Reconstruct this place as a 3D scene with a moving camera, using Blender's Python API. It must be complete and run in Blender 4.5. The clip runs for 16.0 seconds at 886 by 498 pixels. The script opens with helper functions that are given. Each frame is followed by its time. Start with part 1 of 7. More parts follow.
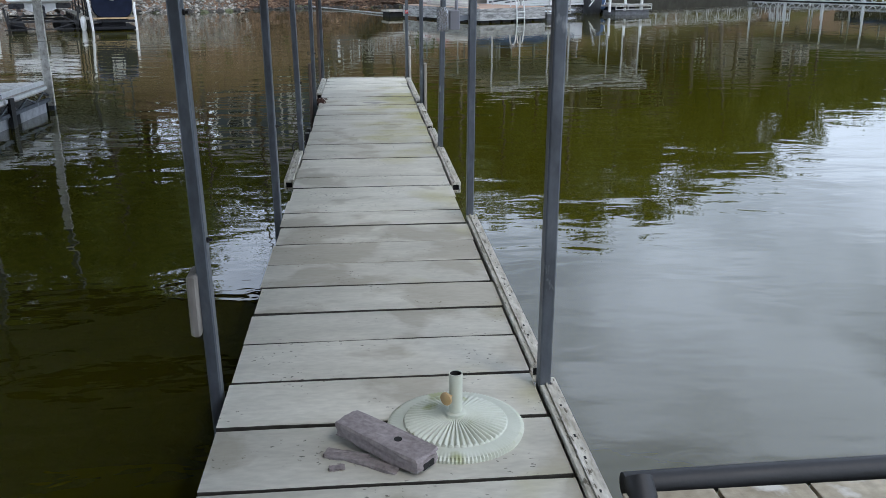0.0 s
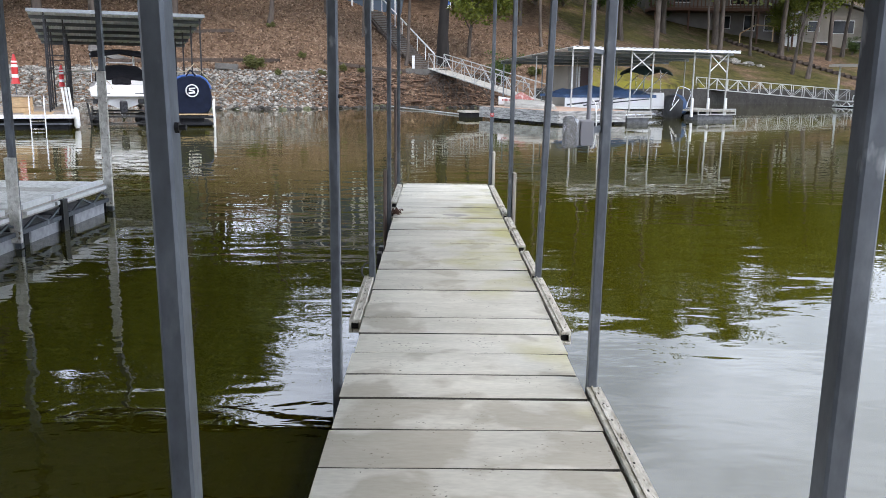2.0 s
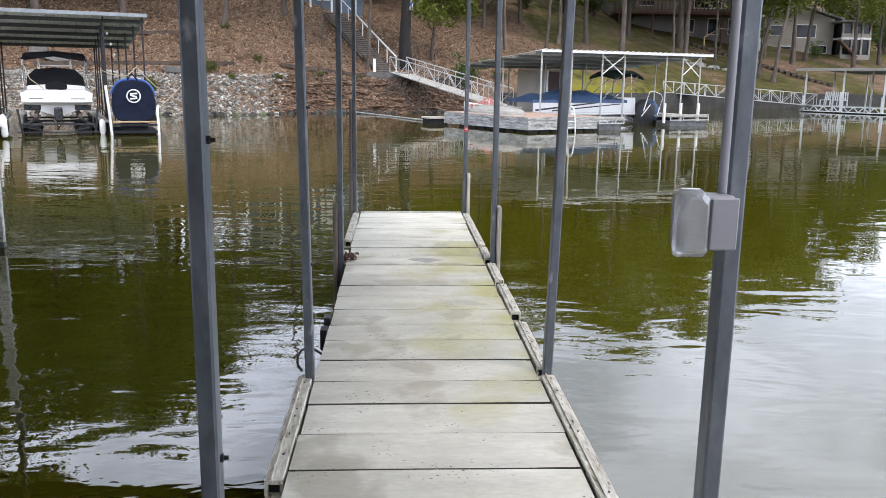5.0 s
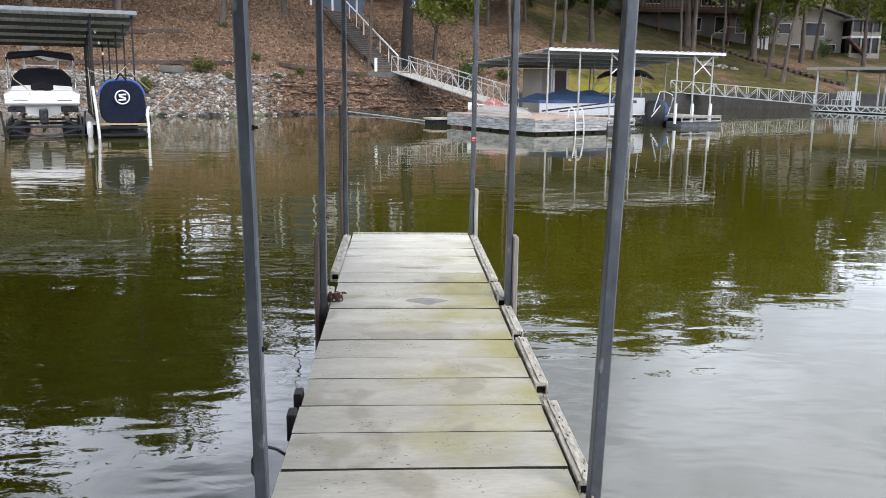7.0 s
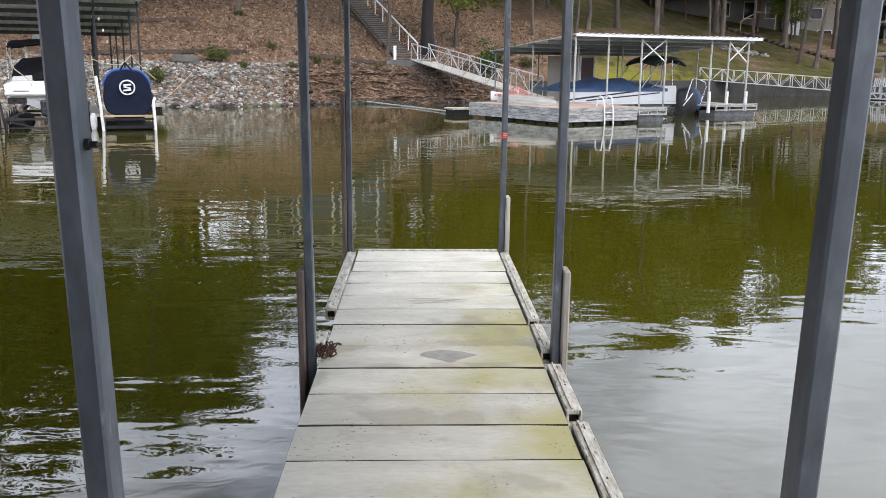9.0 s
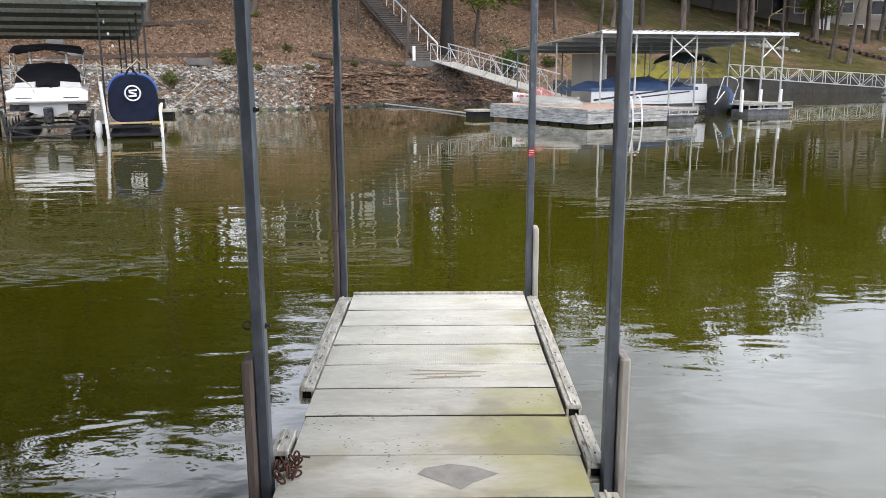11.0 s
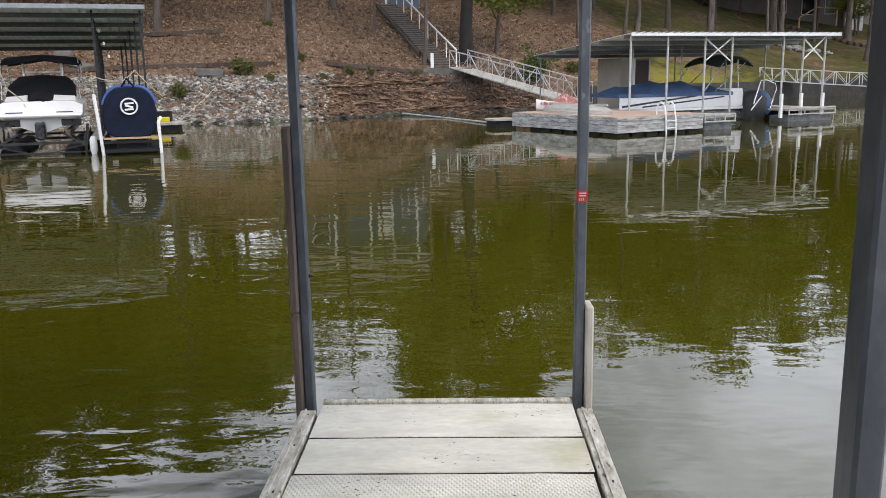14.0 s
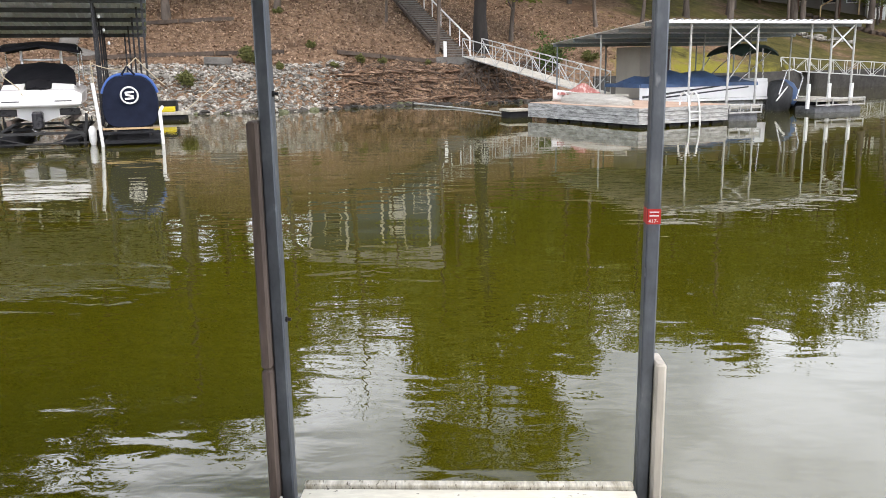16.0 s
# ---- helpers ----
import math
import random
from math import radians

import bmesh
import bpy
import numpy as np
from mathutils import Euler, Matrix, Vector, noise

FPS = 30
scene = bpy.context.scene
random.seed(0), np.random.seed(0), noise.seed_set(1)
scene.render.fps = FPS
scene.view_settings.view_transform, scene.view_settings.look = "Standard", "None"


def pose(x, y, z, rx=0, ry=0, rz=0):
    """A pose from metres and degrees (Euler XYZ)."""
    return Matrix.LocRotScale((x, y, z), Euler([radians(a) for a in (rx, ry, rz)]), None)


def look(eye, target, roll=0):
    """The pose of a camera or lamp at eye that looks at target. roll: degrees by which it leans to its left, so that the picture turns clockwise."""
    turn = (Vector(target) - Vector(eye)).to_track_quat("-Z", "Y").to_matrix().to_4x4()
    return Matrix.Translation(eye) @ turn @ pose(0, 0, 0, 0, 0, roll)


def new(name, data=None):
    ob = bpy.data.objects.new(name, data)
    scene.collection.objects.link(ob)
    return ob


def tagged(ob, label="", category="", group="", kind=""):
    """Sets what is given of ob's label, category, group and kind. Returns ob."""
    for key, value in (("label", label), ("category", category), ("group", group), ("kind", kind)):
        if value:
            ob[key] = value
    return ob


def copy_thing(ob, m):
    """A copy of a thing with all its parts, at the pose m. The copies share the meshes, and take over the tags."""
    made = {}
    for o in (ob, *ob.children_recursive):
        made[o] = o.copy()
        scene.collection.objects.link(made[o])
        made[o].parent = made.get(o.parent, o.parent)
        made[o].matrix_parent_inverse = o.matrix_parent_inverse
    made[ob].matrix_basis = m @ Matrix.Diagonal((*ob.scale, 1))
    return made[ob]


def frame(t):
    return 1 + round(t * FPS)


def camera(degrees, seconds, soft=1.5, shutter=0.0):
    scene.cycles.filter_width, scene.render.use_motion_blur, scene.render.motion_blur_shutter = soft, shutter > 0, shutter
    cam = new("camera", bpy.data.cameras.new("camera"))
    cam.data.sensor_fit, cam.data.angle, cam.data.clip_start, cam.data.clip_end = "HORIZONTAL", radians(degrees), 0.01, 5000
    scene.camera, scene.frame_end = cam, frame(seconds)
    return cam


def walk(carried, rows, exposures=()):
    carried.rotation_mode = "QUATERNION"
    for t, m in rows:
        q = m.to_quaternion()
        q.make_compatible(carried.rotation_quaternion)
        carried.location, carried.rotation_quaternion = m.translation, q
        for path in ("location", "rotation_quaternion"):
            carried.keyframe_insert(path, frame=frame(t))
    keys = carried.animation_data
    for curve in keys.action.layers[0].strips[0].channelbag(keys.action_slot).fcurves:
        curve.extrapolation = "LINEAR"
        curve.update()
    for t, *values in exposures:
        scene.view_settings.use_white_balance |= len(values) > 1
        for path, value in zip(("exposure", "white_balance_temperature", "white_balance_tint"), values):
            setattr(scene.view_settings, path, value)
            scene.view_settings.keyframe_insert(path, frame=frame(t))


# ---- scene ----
cam = camera(55.5, 16.0, soft=0.7)
PATH = [
    (0, (-0.041, -2.386, 1.542), (0.135, -0.493, 0.921), -0.0),
    (0.5, (-0.064, -2.04, 1.56), (0.064, -0.117, 1.024), 1.3),
    (1, (-0.094, -1.603, 1.523), (-0.01, 0.342, 1.066), 1.5),
    (1.5, (-0.11, -1.264, 1.52), (-0.07, 0.692, 1.102), 1.0),
    (2, (-0.156, -0.972, 1.521), (-0.134, 0.987, 1.118), 0.8),
    (2.5, (-0.184, -0.664, 1.538), (-0.162, 1.294, 1.134), 0.7),
    (3, (-0.215, -0.286, 1.53), (-0.174, 1.672, 1.126), 0.8),
    (3.5, (-0.226, 0.043, 1.562), (-0.156, 2.0, 1.155), 0.7),
    (4, (-0.218, 0.404, 1.549), (-0.124, 2.361, 1.147), 0.7),
    (6.5, (-0.101, 1.965, 1.6), (0.012, 3.923, 1.207), 0.9),
    (7, (-0.109, 2.347, 1.595), (-0.007, 4.305, 1.198), 0.8),
    (7.5, (-0.084, 2.69, 1.585), (0.005, 4.646, 1.181), 0.7),
    (8, (-0.067, 3.081, 1.587), (0.008, 5.036, 1.174), 0.6),
    (8.5, (-0.052, 3.485, 1.564), (0.011, 5.44, 1.148), 0.5),
    (9, (-0.063, 3.89, 1.55), (-0.01, 5.845, 1.128), 0.5),
    (11.5, (0.062, 5.538, 1.566), (0.049, 7.493, 1.145), -0.3),
    (12, (0.077, 5.844, 1.562), (0.055, 7.8, 1.143), -0.3),
    (12.5, (0.093, 6.203, 1.56), (0.063, 8.16, 1.146), -0.5),
    (13, (0.1, 6.514, 1.561), (0.061, 8.471, 1.149), -0.6),
    (13.5, (0.096, 6.845, 1.541), (0.048, 8.803, 1.134), -0.9),
    (14, (0.1, 7.157, 1.549), (0.047, 9.115, 1.145), -1.0),
    (14.5, (0.1, 7.418, 1.529), (0.039, 9.376, 1.126), -1.0),
    (15, (0.099, 7.707, 1.531), (0.033, 9.664, 1.122), -1.0),
    (15.5, (0.09, 7.946, 1.515), (0.014, 9.901, 1.099), -1.3),
    (16, (0.041, 8.173, 1.505), (-0.04, 10.126, 1.079), -0.9),
]
walk(cam, [(t, look(eye, target, roll)) for t, eye, target, roll in PATH],
     exposures=[(0, -0.60, 6200, 11), (0.5, -0.43, 6250, 11), (1.0, -0.31, 6350, 12), (2.0, 0.02, 6650, 14), (3.0, 0.12, 6700, 15), (4.0, 0.12, 6750, 15),
                (6.5, 0.03, 6800, 15), (7.5, -0.02, 6850, 15), (9.0, -0.04, 6900, 15), (11.5, 0.0, 7000, 15), (13.0, -0.22, 6950, 15), (13.5, -0.37, 7000, 15),
                (14.0, -0.31, 7050, 15), (14.5, -0.10, 7200, 15), (16, 0.21, 7350, 15)])

# ---------- light ----------
world = bpy.data.worlds.new("world")
scene.world = world
world.use_nodes = True
wn, wl = world.node_tree.nodes, world.node_tree.links
sky = wn.new("ShaderNodeTexSky")
sky.sky_type = "NISHITA"
sky.sun_disc = False
sky.sun_elevation, sky.sun_rotation = radians(55), radians(140)
sky.air_density, sky.dust_density = 1.0, 2.5
wco = wn.new("ShaderNodeTexCoord")
wmap = wn.new("ShaderNodeMapping")
wmap.inputs["Scale"].default_value = (1.0, 1.0, 2.2)
cloud = wn.new("ShaderNodeTexNoise")
cloud.inputs["Scale"].default_value = 2.9
cloud.inputs["Detail"].default_value = 5.0
cloud_ramp = wn.new("ShaderNodeValToRGB")
cloud_ramp.color_ramp.elements[0].position, cloud_ramp.color_ramp.elements[1].position = 0.35, 0.62
cloud_ramp.color_ramp.elements[0].color = (0.14, 0.14, 0.14, 1)
cloud_mix = wn.new("ShaderNodeMixRGB")
cloud_mix.inputs[2].default_value = (18.8, 21.5, 25.6, 1)
wl.new(wco.outputs["Generated"], wmap.inputs[0])
wl.new(wmap.outputs[0], cloud.inputs[0])
wsep = wn.new("ShaderNodeSeparateXYZ")
wl.new(wco.outputs["Generated"], wsep.inputs[0])
haze = wn.new("ShaderNodeMapRange")
haze.inputs["From Min"].default_value, haze.inputs["From Max"].default_value = 0.20, 0.75
haze.inputs["To Min"].default_value, haze.inputs["To Max"].default_value = 0.13, -0.12
wl.new(wsep.outputs["Z"], haze.inputs[0])
cover_sum = wn.new("ShaderNodeMath")
wl.new(cloud.outputs["Fac"], cover_sum.inputs[0])
wl.new(haze.outputs[0], cover_sum.inputs[1])
wl.new(cover_sum.outputs[0], cloud_ramp.inputs[0])
wl.new(cloud_ramp.outputs[0], cloud_mix.inputs[0])
wl.new(sky.outputs[0], cloud_mix.inputs[1])
wl.new(cloud_mix.outputs[0], wn["Background"].inputs[0])
wn["Background"].inputs[1].default_value = 0.15

sun = new("sun", bpy.data.lights.new("sun", "SUN"))
sun.data.energy, sun.data.angle, sun.data.color = 1.0, radians(14), (1.0, 0.95, 0.88)
sun.matrix_world = look((22, -26, 48), (0, 0, 0))

# ---------- materials ----------
WATER_Z = -0.41


def material(name, stops, scale=4.0, stretch=(1, 1, 1), rough=0.7, metal=0.0, bump=0.2, bump_scale=40.0, bump_size=0.01,
             grain=None, spots=None, vary=0.0, island=0.0, spec=0.5):
    """A surface with two scales of variation. stops: (position, colour); grain: (scale, strength); spots: (scale, threshold, colour)."""
    m = bpy.data.materials.new(name)
    m.use_nodes = True
    n, l = m.node_tree.nodes, m.node_tree.links
    b = n["Principled BSDF"]
    geo = n.new("ShaderNodeNewGeometry")
    mp = n.new("ShaderNodeMapping")
    mp.inputs["Scale"].default_value = stretch
    l.new(geo.outputs["Position"], mp.inputs[0])
    vec = mp.outputs[0]
    if vary:
        info = n.new("ShaderNodeObjectInfo")
        sc = n.new("ShaderNodeVectorMath")
        sc.operation = "SCALE"
        sc.inputs[0].default_value = (7.0, 13.0, 5.0)
        l.new(info.outputs["Random"], sc.inputs["Scale"])
        ad = n.new("ShaderNodeVectorMath")
        l.new(vec, ad.inputs[0])
        l.new(sc.outputs[0], ad.inputs[1])
        vec = ad.outputs[0]
    tex = n.new("ShaderNodeTexNoise")
    tex.inputs["Scale"].default_value, tex.inputs["Detail"].default_value, tex.inputs["Roughness"].default_value = scale, 6, 0.62
    l.new(vec, tex.inputs[0])
    ramp = n.new("ShaderNodeValToRGB")
    el = ramp.color_ramp.elements
    while len(el) < len(stops):
        el.new(0.5)
    for e, (p, c) in zip(el, stops):
        e.position, e.color = p, (*c, 1)
    l.new(tex.outputs["Fac"], ramp.inputs[0])
    col = ramp.outputs[0]
    if grain:
        g = n.new("ShaderNodeTexNoise")
        g.inputs["Scale"].default_value, g.inputs["Detail"].default_value = grain[0], 3
        l.new(vec, g.inputs[0])
        mr = n.new("ShaderNodeMapRange")
        mr.inputs["From Min"].default_value, mr.inputs["From Max"].default_value = 0.3, 0.7
        mr.inputs["To Min"].default_value, mr.inputs["To Max"].default_value = 1 - grain[1], 1 + grain[1]
        l.new(g.outputs["Fac"], mr.inputs[0])
        mul = n.new("ShaderNodeVectorMath")
        mul.operation = "SCALE"
        l.new(col, mul.inputs[0])
        l.new(mr.outputs[0], mul.inputs["Scale"])
        col = mul.outputs[0]
    for rnd, src in ((vary, "obj"), (island, "isl")):
        if rnd:
            out = n.new("ShaderNodeObjectInfo").outputs["Random"] if src == "obj" else geo.outputs["Random Per Island"]
            mr = n.new("ShaderNodeMapRange")
            mr.inputs["To Min"].default_value, mr.inputs["To Max"].default_value = 1 - rnd, 1 + rnd
            l.new(out, mr.inputs[0])
            mul = n.new("ShaderNodeVectorMath")
            mul.operation = "SCALE"
            l.new(col, mul.inputs[0])
            l.new(mr.outputs[0], mul.inputs["Scale"])
            col = mul.outputs[0]
    if spots:
        s = n.new("ShaderNodeTexNoise")
        s.inputs["Scale"].default_value, s.inputs["Detail"].default_value = spots[0], 4
        l.new(vec, s.inputs[0])
        sr = n.new("ShaderNodeValToRGB")
        sr.color_ramp.elements[0].position, sr.color_ramp.elements[1].position = spots[1], min(0.99, spots[1] + 0.08)
        l.new(s.outputs["Fac"], sr.inputs[0])
        mx = n.new("ShaderNodeMixRGB")
        l.new(sr.outputs[0], mx.inputs[0])
        l.new(col, mx.inputs[1])
        mx.inputs[2].default_value = (*spots[2], 1)
        col = mx.outputs[0]
    l.new(col, b.inputs["Base Color"])
    b.inputs["Metallic"].default_value = metal
    b.inputs["Specular IOR Level"].default_value = spec
    rr = n.new("ShaderNodeMapRange")
    rr.inputs["To Min"].default_value, rr.inputs["To Max"].default_value = max(0.03, rough - 0.12), min(1, rough + 0.12)
    l.new(tex.outputs["Fac"], rr.inputs[0])
    l.new(rr.outputs[0], b.inputs["Roughness"])
    if bump:
        bt = n.new("ShaderNodeTexNoise")
        bt.inputs["Scale"].default_value, bt.inputs["Detail"].default_value = bump_scale, 4
        l.new(vec, bt.inputs[0])
        bp = n.new("ShaderNodeBump")
        bp.inputs["Strength"].default_value, bp.inputs["Distance"].default_value = bump, bump_size
        l.new(bt.outputs["Fac"], bp.inputs["Height"])
        l.new(bp.outputs[0], b.inputs["Normal"])
    return m


def plain(name, c, rough=0.5, metal=0.0, spread=0.12, **kw):
    lo, hi = tuple(v * (1 - spread) for v in c), tuple(min(1, v * (1 + spread)) for v in c)
    return material(name, [(0.3, lo), (0.7, hi)], rough=rough, metal=metal, **kw)


def plank_material(name, gain):
    m = material(name, [(0.25, (0.375 * gain, 0.362 * gain, 0.305 * gain)), (0.5, (0.475 * gain, 0.46 * gain, 0.39 * gain)), (0.75, (0.575 * gain, 0.56 * gain, 0.485 * gain))], scale=2.2,
                 stretch=(0.8, 2.2, 1), rough=0.72, bump=0.3, bump_scale=30, bump_size=0.004, grain=(26, 0.07), vary=0.10)
    n, l = m.node_tree.nodes, m.node_tree.links
    b = n["Principled BSDF"]
    col = b.inputs["Base Color"].links[0].from_socket
    geo = n.new("ShaderNodeNewGeometry")
    # green algae film, thicker toward one edge of the walkway
    alg = n.new("ShaderNodeTexNoise")
    alg.inputs["Scale"].default_value, alg.inputs["Detail"].default_value = 1.6, 5
    l.new(geo.outputs["Position"], alg.inputs[0])
    sep = n.new("ShaderNodeSeparateXYZ")
    l.new(geo.outputs["Position"], sep.inputs[0])
    edge = n.new("ShaderNodeMapRange")
    edge.inputs["From Min"].default_value, edge.inputs["From Max"].default_value = -0.5, 0.7
    edge.inputs["To Min"].default_value, edge.inputs["To Max"].default_value = -0.19, 0.105
    l.new(sep.outputs["X"], edge.inputs[0])
    ad = n.new("ShaderNodeMath")
    l.new(alg.outputs["Fac"], ad.inputs[0])
    l.new(edge.outputs[0], ad.inputs[1])
    far = n.new("ShaderNodeMapRange")
    far.interpolation_type = "SMOOTHSTEP"
    far.inputs["From Min"].default_value, far.inputs["From Max"].default_value = 4.6, 6.4
    far.inputs["To Min"].default_value, far.inputs["To Max"].default_value = -0.09, 0.055 if gain < 1.2 else -0.09
    l.new(sep.outputs["Y"], far.inputs[0])
    ad2 = n.new("ShaderNodeMath")
    l.new(ad.outputs[0], ad2.inputs[0])
    l.new(far.outputs[0], ad2.inputs[1])
    ad = ad2
    ar = n.new("ShaderNodeValToRGB")
    ar.color_ramp.elements[0].position, ar.color_ramp.elements[1].position = 0.47, 0.70
    ar.color_ramp.elements[1].color = (0.75, 0.75, 0.75, 1)
    l.new(ad.outputs[0], ar.inputs[0])
    mx = n.new("ShaderNodeMixRGB")
    l.new(ar.outputs[0], mx.inputs[0])
    l.new(col, mx.inputs[1])
    mx.inputs[2].default_value = (0.37, 0.34, 0.095, 1)
    # pits and chips, in clusters
    pit = n.new("ShaderNodeTexVoronoi")
    pit.inputs["Scale"].default_value = 46
    pmap = n.new("ShaderNodeMapping")
    pmap.inputs["Scale"].default_value = (0.55, 1, 1)
    wob = n.new("ShaderNodeTexNoise")
    wob.inputs["Scale"].default_value, wob.inputs["Detail"].default_value = 60, 3
    l.new(geo.outputs["Position"], wob.inputs[0])
    wsc = n.new("ShaderNodeVectorMath")
    wsc.operation = "SCALE"
    wsc.inputs["Scale"].default_value = 0.03
    l.new(wob.outputs["Color"], wsc.inputs[0])
    wad = n.new("ShaderNodeVectorMath")
    l.new(geo.outputs["Position"], wad.inputs[0])
    l.new(wsc.outputs[0], wad.inputs[1])
    l.new(wad.outputs[0], pmap.inputs[0])
    l.new(pmap.outputs[0], pit.inputs[0])
    pr = n.new("ShaderNodeValToRGB")
    pr.color_ramp.elements[0].position, pr.color_ramp.elements[1].position = 0.12, 0.22
    pr.color_ramp.elements[0].color, pr.color_ramp.elements[1].color = (1, 1, 1, 1), (0, 0, 0, 1)
    l.new(pit.outputs["Distance"], pr.inputs[0])
    clus = n.new("ShaderNodeTexNoise")
    clus.inputs["Scale"].default_value, clus.inputs["Detail"].default_value = 3.7, 3
    l.new(geo.outputs["Position"], clus.inputs[0])
    cr = n.new("ShaderNodeValToRGB")
    cr.color_ramp.elements[0].position, cr.color_ramp.elements[1].position = 0.53, 0.60
    l.new(clus.outputs["Fac"], cr.inputs[0])
    pm = n.new("ShaderNodeMath")
    pm.operation = "MULTIPLY"
    l.new(pr.outputs[0], pm.inputs[0])
    l.new(cr.outputs[0], pm.inputs[1])
    mx2 = n.new("ShaderNodeMixRGB")
    l.new(pm.outputs[0], mx2.inputs[0])
    l.new(mx.outputs[0], mx2.inputs[1])
    mx2.inputs[2].default_value = (0.10, 0.095, 0.075, 1)
    # broad damp stains
    st = n.new("ShaderNodeTexNoise")
    st.inputs["Scale"].default_value, st.inputs["Detail"].default_value, st.inputs["Distortion"].default_value = 2.1, 6, 0.25
    own = n.new("ShaderNodeObjectInfo")
    shift = n.new("ShaderNodeVectorMath")
    shift.operation = "SCALE"
    shift.inputs[0].default_value = (3.0, 0.4, 2.0)
    l.new(own.outputs["Random"], shift.inputs["Scale"])
    place = n.new("ShaderNodeVectorMath")
    l.new(geo.outputs["Position"], place.inputs[0])
    l.new(shift.outputs[0], place.inputs[1])
    l.new(place.outputs[0], st.inputs[0])
    sr = n.new("ShaderNodeValToRGB")
    sr.color_ramp.elements[0].position, sr.color_ramp.elements[1].position = 0.565, 0.63
    sr.color_ramp.elements[1].color = (0.46, 0.46, 0.46, 1) if gain < 1.2 else (0.16, 0.16, 0.16, 1)
    # the stretch of boards that stays wet longest
    wet = n.new("ShaderNodeMapRange")
    wet.interpolation_type = "SMOOTHSTEP"
    dy = n.new("ShaderNodeMath")
    dy.operation, dy.inputs[1].default_value = "SUBTRACT", 2.35
    l.new(sep.outputs["Y"], dy.inputs[0])
    ab = n.new("ShaderNodeMath")
    ab.operation = "ABSOLUTE"
    l.new(dy.outputs[0], ab.inputs[0])
    l.new(ab.outputs[0], wet.inputs[0])
    wet.inputs["From Min"].default_value, wet.inputs["From Max"].default_value = 0.3, 1.2
    wet.inputs["To Min"].default_value, wet.inputs["To Max"].default_value = 0.10, 0.0
    sad = n.new("ShaderNodeMath")
    l.new(st.outputs["Fac"], sad.inputs[0])
    l.new(wet.outputs[0], sad.inputs[1])
    l.new(sad.outputs[0], sr.inputs[0])
    mx3 = n.new("ShaderNodeMixRGB")
    l.new(sr.outputs[0], mx3.inputs[0])
    l.new(mx2.outputs[0], mx3.inputs[1])
    mx3.inputs[2].default_value = (0.265, 0.23, 0.16, 1)
    l.new(mx3.outputs[0], b.inputs["Base Color"])
    return m


def tread_material():
    """Pale plank with a moulded diamond tread."""
    m = plank_material("diamond_tread_plank", 1.34)
    n, l = m.node_tree.nodes, m.node_tree.links
    b = n["Principled BSDF"]
    geo = n.new("ShaderNodeNewGeometry")
    waves = []
    for turn in (radians(32), radians(-32)):
        mp = n.new("ShaderNodeMapping")
        mp.inputs["Rotation"].default_value = (0, 0, turn)
        l.new(geo.outputs["Position"], mp.inputs[0])
        w = n.new("ShaderNodeTexWave")
        w.inputs["Scale"].default_value = 17
        l.new(mp.outputs[0], w.inputs[0])
        waves.append(w)
    mul = n.new("ShaderNodeMath")
    mul.operation = "MAXIMUM"
    l.new(waves[0].outputs["Fac"], mul.inputs[0])
    l.new(waves[1].outputs["Fac"], mul.inputs[1])
    bp = n.new("ShaderNodeBump")
    bp.inputs["Strength"].default_value, bp.inputs["Distance"].default_value = 0.8, 0.004
    l.new(mul.outputs[0], bp.inputs["Height"])
    l.new(b.inputs["Normal"].links[0].from_socket, bp.inputs["Normal"])
    l.new(bp.outputs[0], b.inputs["Normal"])
    return m


